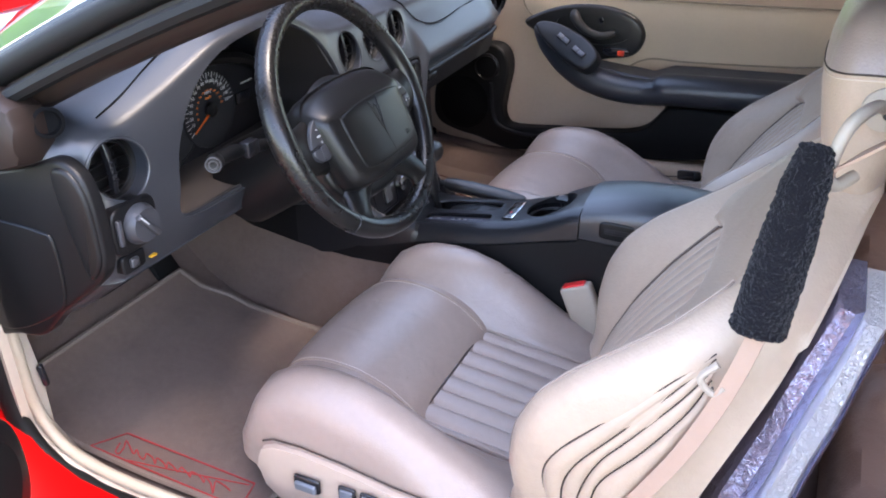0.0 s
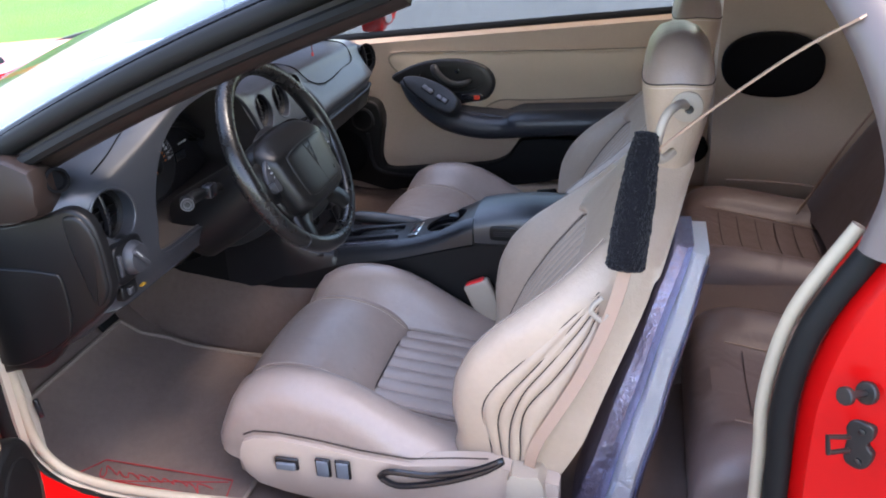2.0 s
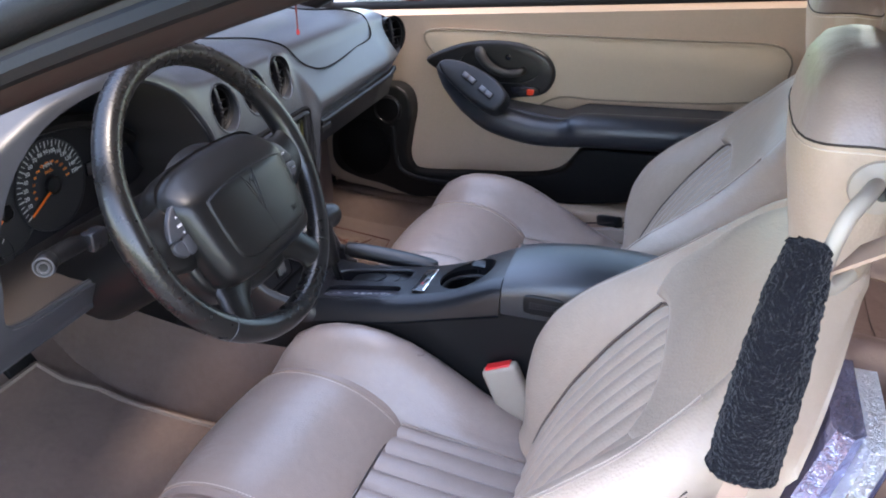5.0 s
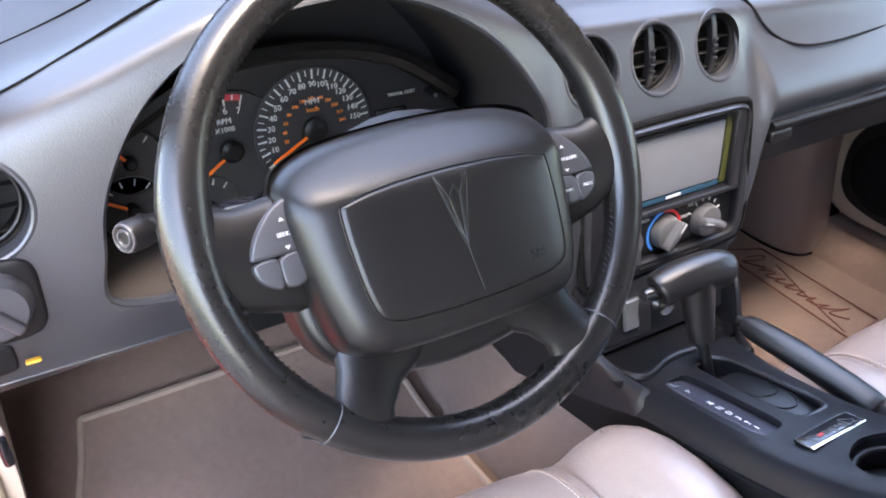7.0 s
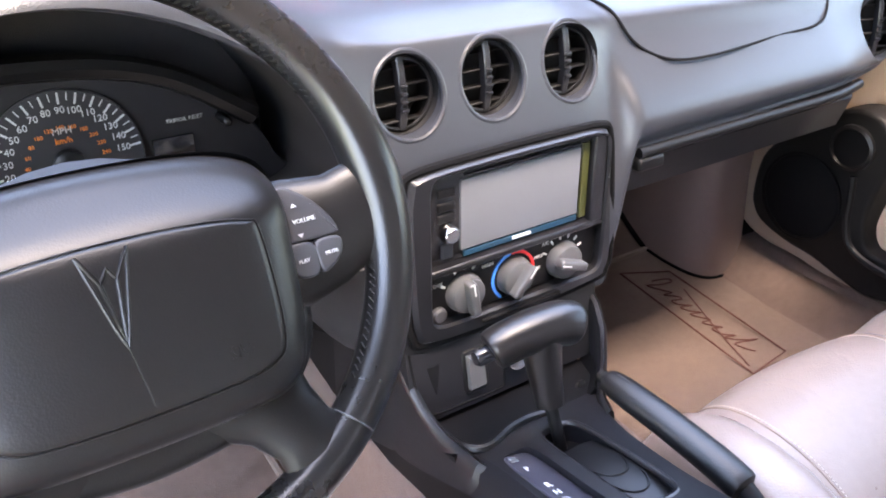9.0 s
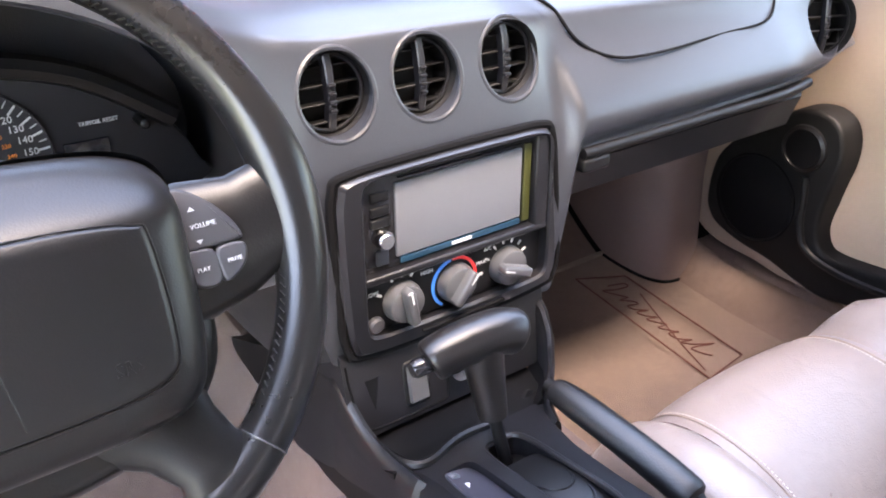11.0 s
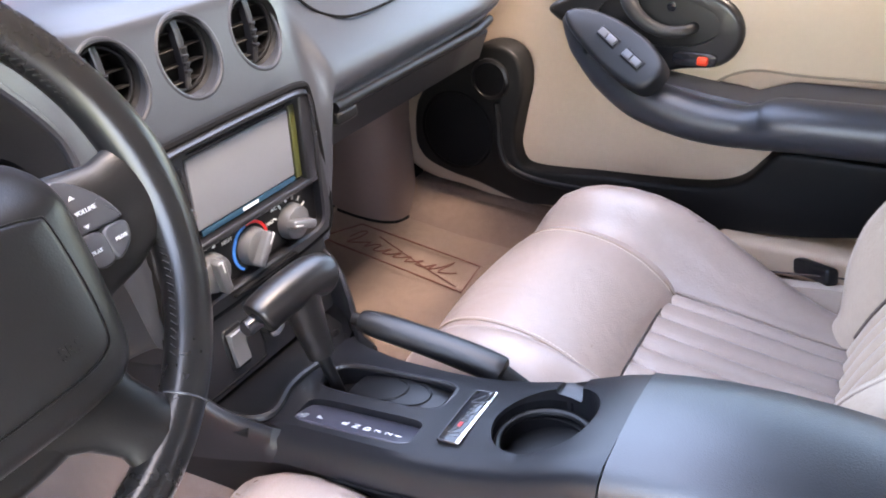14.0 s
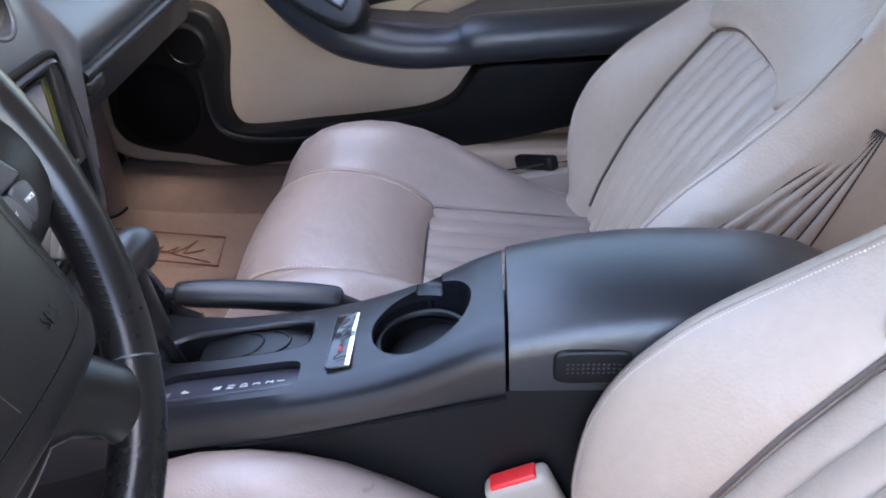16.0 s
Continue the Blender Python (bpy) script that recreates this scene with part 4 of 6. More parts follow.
    m.translation += V(r * math.cos(a) + x, 0, r * math.sin(a) + z)
    return m


def needle(x, z, r, deg, g):
    m = on_face(GY - 0.007)
    m.translation += V(x, 0, z)
    part("needle", moved(box(0, r, -0.0014, 0.0014, 0, 0.0012, 0), m @ Matrix.Rotation(radians(deg), 4, "Z")), ORANGE, g, "orange needle")
    part("needle_hub", lathe([(r * 0.2 + 0.0015, 0), (r * 0.2 + 0.0015, 0.006), (r * 0.15, 0.009), (0, 0.009)], (x, GY - 0.002, z), (0, -1, 0), 24), BLACK, g)


def tick(x, z, r, deg, size, wide, g, material=WHITE):
    return moved(box(-size, 0, -wide, wide, 0, 0.0005, 0), at_dial(x, z, r, deg) @ Matrix.Rotation(radians(deg), 4, "Z"))


mph = gauge(-0.342, 0.766, 0.060, "speedometer")
for k in range(31):
    part("mark", tick(-0.342, 0.766, 0.0575, 211 - k * (205.5 / 30), 0.009 if k % 2 == 0 else 0.006, 0.0008 if k % 2 == 0 else 0.0004, mph), WHITE, mph)
for k in range(1, 16):
    text("numeral", str(k * 10), 0.0078, at_dial(-0.342, 0.766, 0.0435, 211 - k * 13.7), WHITE, mph)
for k in range(1, 13):
    text("small_numeral", str(k * 20), 0.0045, at_dial(-0.342, 0.766, 0.030, 211 - k * 17.03), ORANGEPRINT, mph)
text("unit", "MPH", 0.0075, at_dial(-0.342, 0.793, 0, 0), WHITE, mph)
text("unit_small", "km/h", 0.0065, at_dial(-0.342, 0.785, 0, 0), ORANGEPRINT, mph)
needle(-0.342, 0.766, 0.052, 208, mph)
rpm = gauge(-0.425, 0.762, 0.055, "tachometer", 0.0018)
for k in range(25):
    part("mark", tick(-0.425, 0.762, 0.052, 207 - k * (135 / 28), 0.010 if k % 4 == 0 else 0.005, 0.0008 if k % 4 == 0 else 0.0004, rpm), WHITE, rpm)
FADED = mat("faded_red", (0.45, 0.04, 0.05), 0.5, vary=0)
part("red_band", loft([[V(-0.425 + r * math.cos(radians(a)), y, 0.762 + r * math.sin(radians(a))) for r, y in ((0.0465, GY - 0.001), (0.0465, GY - 0.0022), (0.0520, GY - 0.0022), (0.0520, GY - 0.001))] for a in np.linspace(92, 73, 10)]), FADED, rpm, "faded red band")
for k in (26, 28):
    part("mark", tick(-0.425, 0.762, 0.052, 207 - k * (135 / 28), 0.010 if k == 28 else 0.005, 0.0006, rpm), WHITE, rpm)
text("small_numeral", "500", 0.0040, at_dial(-0.425, 0.762, 0.0490, 96), ORANGEPRINT, rpm)
for k in range(0, 8):
    text("numeral", str(k), 0.009, at_dial(-0.425, 0.762, 0.0375, 207 - k * (135 / 7)), WHITE, rpm)
text("unit", "RPM", 0.0072, at_dial(-0.428, 0.790, 0, 0), WHITE, rpm)
text("unit_small", "X1000", 0.0068, at_dial(-0.428, 0.782, 0, 0), WHITE, rpm)
needle(-0.425, 0.762, 0.046, 213, rpm)
for x, z, deg in ((-0.452, 0.712, 105), (-0.520, 0.728, 150), (-0.515, 0.770, 130)):
    g = gauge(x, z, 0.030, "small_gauge", 0.0009)
    for k in range(5):
        part("mark", tick(x, z, 0.0275, 160 - k * 28, 0.006, 0.0006, g), WHITE, g)
    needle(x, z, 0.023, deg, g)
text("reset_print", "TRIP/OIL RESET", 0.0046, at_dial(-0.246, 0.784, 0, 0), WHITE, cl)
part("trip_window", box(-0.275, -0.240, GY - 0.002, GY + 0.002, 0.752, 0.770, 0.001), GLOSS, cl, "dark trip display")
part("reset_stem", lathe([(0.004, 0), (0.004, 0.02), (0.002, 0.022)], (-0.215, GY, 0.780), (0, -1, 0), 16), BLACK, cl)

# ---- centre stack: radio and climate ----
radio = thing("radio_console", (0, -0.01, 0.56), "charcoal centre stack bezel with screen radio and climate knobs", "car radio")
bezel = [(p[0] * 1.0, p[1]) for p in flat([(-0.098, 0.742), (-0.02, 0.745), (0.06, 0.745), (0.104, 0.743), (0.116, 0.730), (0.124, 0.67), (0.130, 0.61), (0.126, 0.586), (0.11, 0.577), (0.0, 0.571), (-0.088, 0.573), (-0.105, 0.586), (-0.110, 0.63), (-0.112, 0.70), (-0.110, 0.730)], 6)]


def hole_ring(outline, x0, x1, z0, z1, r=0.006):
    """For each point of the outline, the point of a round-cornered opening that lies towards it."""
    cx, cz, out = (x0 + x1) / 2, (z0 + z1) / 2, []
    for x, z in outline:
        a = math.atan2((z - cz) / (z1 - z0), (x - cx) / (x1 - x0))
        c, s_ = math.cos(a), math.sin(a)
        k = (abs(c) ** 14 + abs(s_) ** 14) ** (-1 / 14)
        out.append((cx + k * c * (x1 - x0) / 2, cz + k * s_ * (z1 - z0) / 2))
    return out


BX0, BX1, BZ0, BZ1 = -0.089, 0.115, 0.588, 0.738
mouth = hole_ring(bezel, BX0, BX1, BZ0, BZ1)
thin = [(0.005 + (x - 0.005) * 0.965, 0.66 + (z - 0.66) * 0.968) for x, z in bezel]
bz = part("bezel", loft([[V(x, 0.01, z) for x, z in bezel], [V(x, -0.036, z) for x, z in bezel], [V(x, -0.0405, z) for x, z in thin], [V(x, -0.0405, z) for x, z in hole_ring(bezel, BX0 - 0.002, BX1 + 0.002, BZ0 - 0.002, BZ1 + 0.002)], [V(x, -0.038, z) for x, z in mouth], [V(x, 0.01, z) for x, z in mouth]], cap=False), CONSOLE, radio, "charcoal bezel")
part("cross_bar", box(BX0, BX1, -0.0385, 0.01, 0.6405, 0.6475, 0.002), CONSOLE, bz)
part("bezel_cheek", box(0.0985, BX1, -0.0385, 0.01, 0.645, BZ1, 0.003), CONSOLE, bz)
part("bezel_groove", ring_tube([V(x, -0.033, z) for x, z in [(1.035 * (x - 0.005) + 0.005, 1.03 * (z - 0.66) + 0.66) for x, z in bezel]], 0.004, 8), MATTE, radio)
unit = part("radio_unit", box(-0.0855, 0.0975, -0.030, 0.02, 0.6475, 0.7365, 0.002), GLOSS, radio, "glossy black double-height radio")
part("display", box(-0.054, 0.085, -0.0325, -0.028, 0.658, 0.727, 0.001), SCREEN, unit, "switched-off display, its grey reflection in the colour")
part("disc_slot", box(-0.05, 0.085, -0.0315, -0.028, 0.7305, 0.7325, 0.0004), MATTE, unit)
part("volume_knob", lathe([(0.0085, 0), (0.0085, 0.010), (0.0065, 0.013), (0, 0.013)], (-0.069, -0.030, 0.681), (0, -1, 0), 24), CHROME, unit, "bright metal volume knob")
for z in (0.718, 0.705, 0.694):
    part("radio_key", box(-0.078, -0.060, -0.0325, -0.029, z - 0.004, z + 0.004, 0.001), BLACK, unit)
part("usb_flap", box(-0.074, -0.062, -0.0325, -0.029, 0.654, 0.668, 0.001), BUTTON, unit)
part("side_strip", box(0.088, 0.0965, -0.0322, -0.029, 0.652, 0.730, 0.0008), mat("olive_strip", (0.035, 0.038, 0.010), 0.3, vary=0.1), unit, "olive reflective strip")
part("badge_strip", box(-0.05, 0.085, -0.0322, -0.029, 0.6505, 0.6565, 0.0004), mat("blue_black_strip", (0.01, 0.035, 0.06), 0.2, vary=0), unit)
part("maker_bar", box(0.005, 0.027, -0.0328, -0.029, 0.652, 0.6552, 0.0002), WHITE, unit)
clim = part("climate_panel", box(-0.089, 0.115, -0.030, 0.01, 0.588, 0.643, 0.002), BLACK, radio, "black climate control panel")


def knob(x, z, deg, print_=()):
    k = part("climate_knob", lathe([(0.0195, 0), (0.0195, 0.004), (0.0175, 0.012), (0.016, 0.013), (0, 0.013)], (x, -0.030, z), (0, -1, 0), 36), SILVER, clim, "silver-grey rotary knob")
    m = frame_to((x, -0.030, z), (0, -1, 0)) @ Matrix.Rotation(radians(deg), 4, "Z")
    part("grip", moved(box(-0.0048, 0.0048, -0.018, 0.018, 0.008, 0.023, 0.003), m), SILVER, k)
    part("pointer", moved(box(-0.0007, 0.0007, 0.006, 0.018, 0.0228, 0.0234, 0), m), WHITE, k)


knob(-0.050, 0.613, 10)
knob(0.009, 0.612, -38)
knob(0.070, 0.611, 70)


def arc(x, z, r, a0, a1, w=0.003):
    pts = [radians(a0 + (a1 - a0) * k / 16) for k in range(17)]
    return loft([[V(x + (r + dr) * math.cos(a), y, z + (r + dr) * math.sin(a)) for dr, y in ((-w / 2, -0.0295), (-w / 2, -0.0312), (w / 2, -0.0312), (w / 2, -0.0295))] for a in pts])


part("cold_arc", arc(0.009, 0.612, 0.0245, 100, 235), BLUE, clim, "blue cold mark")
part("warm_arc", arc(0.009, 0.612, 0.0245, 95, -35), REDLENS, clim, "red warm mark")
for a in (60, 85, 110, 150):
    part("fan_mark", arc(-0.050, 0.613, 0.0255, a, a + 5, 0.005), WHITE, clim)
for a in (20, 45, 70, 95, 120, 150):
    part("mode_mark", arc(0.070, 0.611, 0.0250, a, a + 4, 0.005), WHITE, clim)
for w, x, z in (("LOW", -0.080, 0.628), ("HIGH", -0.022, 0.632), ("OFF", 0.038, 0.609), ("MAX", 0.040, 0.622), ("A/C", 0.048, 0.634)):
    m = on_face(-0.0308)
    m.translation += V(x, 0, z)
    text("panel_print", w, 0.0055, m, WHITE, clim)
part("defog_button", lathe([(0.008, 0), (0.008, 0.004), (0.006, 0.006), (0, 0.006)], (-0.078, -0.030, 0.597), (0, -1, 0), 20), BUTTON, clim)
part("lower_slot", box(-0.035, 0.06, -0.0445, -0.040, 0.579, 0.5825, 0.001), MATTE, radio)

# ---- steering wheel ----
WC, WA = V(-0.378, -0.183, 0.809), radians(26)
WN, WU = V(0, -math.cos(WA), math.sin(WA)), V(0, math.sin(WA), math.cos(WA))
WM = Matrix((V(1, 0, 0), WU, WN)).transposed().to_4x4()
WM.translation = WC
wheel = thing("steering_wheel", WC, "black leather four-spoke steering wheel with worn rim", "steering wheel")
RR = 0.1605
rimr = []
for k in range(96):
    a = 360 * k / 96
    rimr.append(0.0142 + 0.0022 * sum(math.exp(-(((a - c + 180) % 360 - 180) / 14) ** 2) for c in (5, 175)))
rim = part("rim", ring_tube([WM @ V(RR * math.cos(2 * math.pi * k / 96), RR * math.sin(2 * math.pi * k / 96), 0) for k in range(96)], rimr, 16), WHEEL, wheel, "black leather rim with worn stitching")
for a in (-48, -132):
    c, s = math.cos(radians(a)), math.sin(radians(a))
    part("leather_joint", ring_tube([WM @ V((RR + 0.0143 * math.cos(b)) * c, (RR + 0.0143 * math.cos(b)) * s, 0.0143 * math.sin(b)) for b in np.linspace(0, 2 * math.pi, 16, endpoint=False)], 0.0007, 6), BUTTON, rim, "pale worn leather joint")
stitch = []
for k in range(150):
    a = radians(-40 + 260 * k / 149)
    p = WM @ V((RR - 0.0125) * math.cos(a), (RR - 0.0125) * math.sin(a), 0.0066)
    q = WM @ V((RR - 0.0140) * math.cos(a + 0.018), (RR - 0.0140) * math.sin(a + 0.018), 0.0030)
    stitch.append(tube([p, q], 0.0006, 5))
part("rim_stitching", join(*stitch), RUBBER, rim, "grey cross stitching")
pad_o = flat([(-0.103, 0.030), (-0.080, 0.047), (-0.03, 0.053), (0.03, 0.053), (0.080, 0.047), (0.101, 0.030), (0.101, -0.01), (0.095, -0.060), (0.083, -0.083), (0.05, -0.090), (-0.05, -0.090), (-0.083, -0.083), (-0.095, -0.060), (-0.103, -0.01)], 6)
def pad_top(x, y):
    """How far the pad falls away towards its upper edge and its sides."""
    f = min(1.0, max(0.0, (y - 0.006) / 0.048))
    return 0.026 * f * f * (3 - 2 * f) + 0.010 * (abs(x) / 0.1) ** 2.5


def swell(k, h):
    out = []
    for x, y in pad_o:
        u, v = x * k, (y + 0.015) * k - 0.015
        out.append(WM @ V(u - 0.003, v, h - (pad_top(u, v) if h > 0 else 0)))
    return out


pad = part("airbag_pad", loft([swell(0.95, -0.03), swell(0.99, -0.012), swell(1.0, -0.002), swell(0.995, 0.014), swell(0.98, 0.022), swell(0.955, 0.0285), swell(0.92, 0.0325), swell(0.87, 0.0350), swell(0.8, 0.0362), swell(0.7, 0.0365), swell(0.6, 0.0366), swell(0.45, 0.0366), swell(0.3, 0.0366), swell(0.15, 0.0366), swell(0.03, 0.0366)]), HUB, wheel, "charcoal airbag pad")
inner_o = flat([(-0.074, 0.000), (-0.068, 0.008), (-0.04, 0.0125), (0.0, 0.014), (0.04, 0.0125), (0.070, 0.008), (0.077, 0.000), (0.076, -0.050), (0.066, -0.066), (0.03, -0.070), (-0.03, -0.070), (-0.060, -0.066), (-0.070, -0.050)], 5)


def on_pad(x, y, lift=0.0):
    return WM @ V(x - 0.003, y, 0.0366 - pad_top(x, y) + lift)


part("pad_panel", loft([[on_pad(x * k, (y + 0.03) * k - 0.03, d) for x, y in inner_o] for k, d in ((1.0, -0.002), (1.0, 0.0000), (0.985, 0.0009), (0.96, 0.0012), (0.8, 0.0012), (0.6, 0.0012), (0.4, 0.0012), (0.2, 0.0012), (0.04, 0.0012))]), HUB, pad, "softly raised centre panel")
part("panel_groove", ring_tube([on_pad(x * 1.012, (y + 0.03) * 1.015 - 0.03, -0.0003) for x, y in inner_o], 0.0006, 6), HUB, pad)
for name_, arrow_ in (("arrow_emblem", ((-0.012, 0.011), (-0.0045, -0.004), (0.0, 0.003), (0.0035, -0.003), (0.0115, 0.011), (0.003, -0.025), (0.0, -0.036), (-0.0035, -0.025), (-0.012, 0.011))), ("emblem_core", ((-0.0045, -0.004), (0.0, -0.033), (0.0035, -0.003))), ("pad_crease", ((0.0, -0.036), (0.002, -0.050), (0.004, -0.066)))):
    part(name_, tube([on_pad(x, y, 0.0010) for a_, b_ in zip(arrow_, arrow_[1:]) for x, y in [(a_[0] + (b_[0] - a_[0]) * f, a_[1] + (b_[1] - a_[1]) * f) for f in (0, 0.25, 0.5, 0.75)]] + [on_pad(*arrow_[-1], 0.0010)], 0.0010 if name_ != "pad_crease" else 0.0005, 8), HUB, pad, "embossed ridge")
text("pad_print", "SRS", 0.0095, WM @ Matrix.Translation((0.049, -0.0545, 0.0366 - pad_top(0.052, -0.0545) + 0.0012)) @ Matrix.Rotation(radians(8), 4, "Y"), HUB, pad)
for s in (-1, 1):
    side = []
    for u, v, hv, hz, h in ((0.075, -0.012, 0.036, 0.012, -0.006), (0.105, -0.012, 0.037, 0.011, -0.004), (0.130, -0.010, 0.032, 0.010, -0.001), (0.146, -0.004, 0.030, 0.010, 0.0), (0.161, 0.0, 0.036, 0.010, 0.0)):
        side.append([WM @ V(s * u - 0.002, v + hv * math.cos(a), h + hz * math.sin(a)) for a in np.linspace(0, 2 * math.pi, 20, endpoint=False)])
    sp_ = part("side_spoke", loft(side), HUB, wheel, "charcoal side spoke")
    top_o = flat([(0.0915, 0.014), (0.0960, 0.0205), (0.1040, 0.0195), (0.1150, 0.0115), (0.1235, 0.001), (0.1275, -0.008), (0.126, -0.0115), (0.110, -0.0115), (0.0955, -0.0105), (0.0915, 0.0)], 5)
    part("volume_key", plate([(s * x, y) for x, y in top_o], 0.006, WM @ Matrix.Translation((-0.003, 0, 0.0135)), 0.002), BUTTON, sp_, "grey volume rocker key")
    part("lower_key", plate([(s * x, y) for x, y in flat([(0.095, -0.012), (0.111, -0.0135), (0.111, -0.030), (0.100, -0.031), (0.094, -0.022)], 5)], 0.006, WM @ Matrix.Translation((-0.003, 0, 0.0135)), 0.002), BUTTON, sp_)
    part("lower_key", plate([(s * x, y) for x, y in flat([(0.1125, -0.0135), (0.127, -0.0135), (0.127, -0.022), (0.120, -0.029), (0.1125, -0.030)], 5)], 0.006, WM @ Matrix.Translation((-0.003, 0, 0.0135)), 0.002), BUTTON, sp_)
    if s < 0:
        text("key_print", "SEEK", 0.0038, WM @ Matrix.Translation((-0.109, 0.000, 0.0140)), WHITE, sp_)
    if s > 0:
        text("key_print", "VOLUME", 0.0035, WM @ Matrix.Translation((0.106, 0.000, 0.0140)), WHITE, sp_)
        text("key_print", "PLAY", 0.0030, WM @ Matrix.Translation((0.100, -0.022, 0.0140)), WHITE, sp_)
        text("key_print", "MUTE", 0.0030, WM @ Matrix.Translation((0.117, -0.021, 0.0140)), WHITE, sp_)
    for v, up_ in ((0.008, 1), (-0.007, -1)):
        part("key_arrow", plate([(-0.0018, 0), (0.0018, 0), (0, 0.0022 * up_)], 0.0008, WM @ Matrix.Translation((s * 0.105 - 0.003, v, 0.0143)), 0.0001), WHITE, sp_)
    low = []
    for u, v, hw, hz, h in ((0.045, -0.068, 0.042, 0.013, -0.012), (0.058, -0.086, 0.034, 0.012, -0.009), (0.071, -0.102, 0.023, 0.011, -0.005), (0.080, -0.116, 0.020, 0.011, -0.001), (0.088, -0.128, 0.026, 0.011, 0.0), (0.093, -0.138, 0.036, 0.009, 0.0)):
        low.append([WM @ V(s * (u + 0.90 * hw * math.cos(a)) - 0.002, v + 0.45 * hw * math.cos(a), h + hz * math.sin(a)) for a in np.linspace(0, 2 * math.pi, 20, endpoint=False)])
    part("lower_spoke", loft(low), HUB, wheel, "charcoal lower spoke")
part("hub_skirt", plate(flat([(-0.100, 0.020), (-0.109, -0.02), (-0.106, -0.066), (-0.084, -0.095), (-0.050, -0.108), (0.0, -0.113), (0.047, -0.108), (0.080, -0.095), (0.102, -0.066), (0.105, -0.02), (0.096, 0.020)], 5), 0.03, WM @ Matrix.Translation((0, 0, -0.002)), 0.010), HUB, wheel, "charcoal skirt below the pad")
part("hub_ring", loft([[WM @ V(r * math.cos(a), r * math.sin(a) * 0.85 - 0.02, h) for a in np.linspace(0, 2 * math.pi, 32, endpoint=False)] for r, h in ((0.085, -0.014), (0.095, -0.024), (0.075, -0.05), (0.05, -0.075))]), BLACK, wheel)
column = thing("steering_column", V(-0.378, -0.06, 0.70), "charcoal steering column shroud with stalk", "steering column")
part("shroud", tube([WC - WN * 0.06 + V(0, 0, -0.014), WC - WN * 0.12 + V(0, 0, -0.030), WC - WN * 0.22 + V(0, 0, -0.040)], [0.050, 0.060, 0.064], 24), BLACK, column)
stalk = part("turn_stalk", tube(spline([(-0.44, -0.075, 0.770), (-0.50, -0.070, 0.780), (-0.545, -0.074, 0.784)], 4), [0.008] * 4 + [0.010] * 4 + [0.012]), BLACK, column, "black turn stalk")
part("stalk_end", lathe([(0.0105, 0), (0.0115, 0.004), (0.0115, 0.018), (0.0095, 0.022), (0.006, 0.021), (0, 0.020)], (-0.540, -0.072, 0.783), (-0.85, -0.5, 0.1), 24), BLACK, stalk, "black twist end")
for r in (0.0095, 0.0055):
    part("stalk_ring", moved(ring_tube([V(x, y, 0.0212) for x, y in oval(0, 0, r, r, 24, 2)], 0.0011, 6), frame_to((-0.540, -0.072, 0.783), (-0.85, -0.5, 0.1))), BUTTON, stalk, "grey printed ring")
part("stalk_label", box(-0.49, -0.465, -0.086, -0.070, 0.768, 0.790, 0.003), GLOSS, stalk)
part("wiper_stalk", tube(spline([(-0.33, -0.07, 0.765), (-0.25, -0.06, 0.77)], 4), 0.007), BLACK, column)
part("ignition", lathe([(0.017, 0), (0.017, 0.008), (0.010, 0.010), (0, 0.010)], (-0.30, -0.04, 0.715), (0.2, -1, 0.1), 20), STEEL, column)
pedal = thing("brake_pedal", (-0.36, 0.40, 0.42), "black rubber brake pedal under the dash", "pedal")
part("pad", moved(box(-0.055, 0.055, -0.03, 0.03, -0.008, 0.008, 0.005), frame_to((-0.36, 0.36, 0.43), (0, -0.8, 0.6))), RUBBER, pedal)
part("arm", tube([(-0.36, 0.365, 0.43), (-0.35, 0.45, 0.60), (-0.35, 0.44, 0.72)], 0.010), STEEL, pedal)
gas = thing("accelerator_pedal", (-0.22, 0.40, 0.36), "black rubber accelerator pedal", "pedal")
part("pad", moved(box(-0.03, 0.03, -0.07, 0.07, -0.006, 0.006, 0.004), frame_to((-0.22, 0.40, 0.39), (0, -0.85, 0.55))), RUBBER, gas)
part("arm", tube([(-0.22, 0.42, 0.42), (-0.22, 0.50, 0.60)], 0.008), STEEL, gas)

# ---- centre console ----
con = thing("center_console", (-0.04, -0.35, 0.25), "charcoal plastic centre console with shift gate, cup holder and padded lid", "console")
CT = [(-0.06, 0.485), (-0.10, 0.497), (-0.14, 0.508), (-0.20, 0.516), (-0.27, 0.527), (-0.31, 0.536), (-0.36, 0.553), (-0.40, 0.574), (-0.432, 0.590)]
CR = [(-0.02, 0.125), (-0.07, 0.105), (-0.11, 0.062), (-0.16, 0.038), (-0.25, 0.030), (-0.43, 0.030)]
CL = [(-0.02, -0.120), (-0.08, -0.112), (-0.15, -0.106), (-0.43, -0.110)]


def con_ring(y, drop=0.0):
    z, r, l = smooth(y, CT) - drop, smooth(y, CR), smooth(y, CL)
    zs = lerp(y, [(-0.02, 0.44), (-0.14, 0.475), (-0.27, 0.494), (-0.436, 0.537)])
    return [V(l - 0.004, y, zs), V(l, y, z - 0.024), V(l + 0.004, y, z - 0.010), V(l + 0.014, y, z - 0.001), V(l + 0.03, y, z), V((l + r) / 2, y, z + 0.002), V(r - 0.02, y, z), V(r - 0.007, y, z - 0.003), V(r, y, z - 0.014), V(r + 0.004, y, zs - 0.03), V(r + 0.004, y, 0.40), V(l + 0.02, y, 0.40), V(l + 0.02, y, zs)]


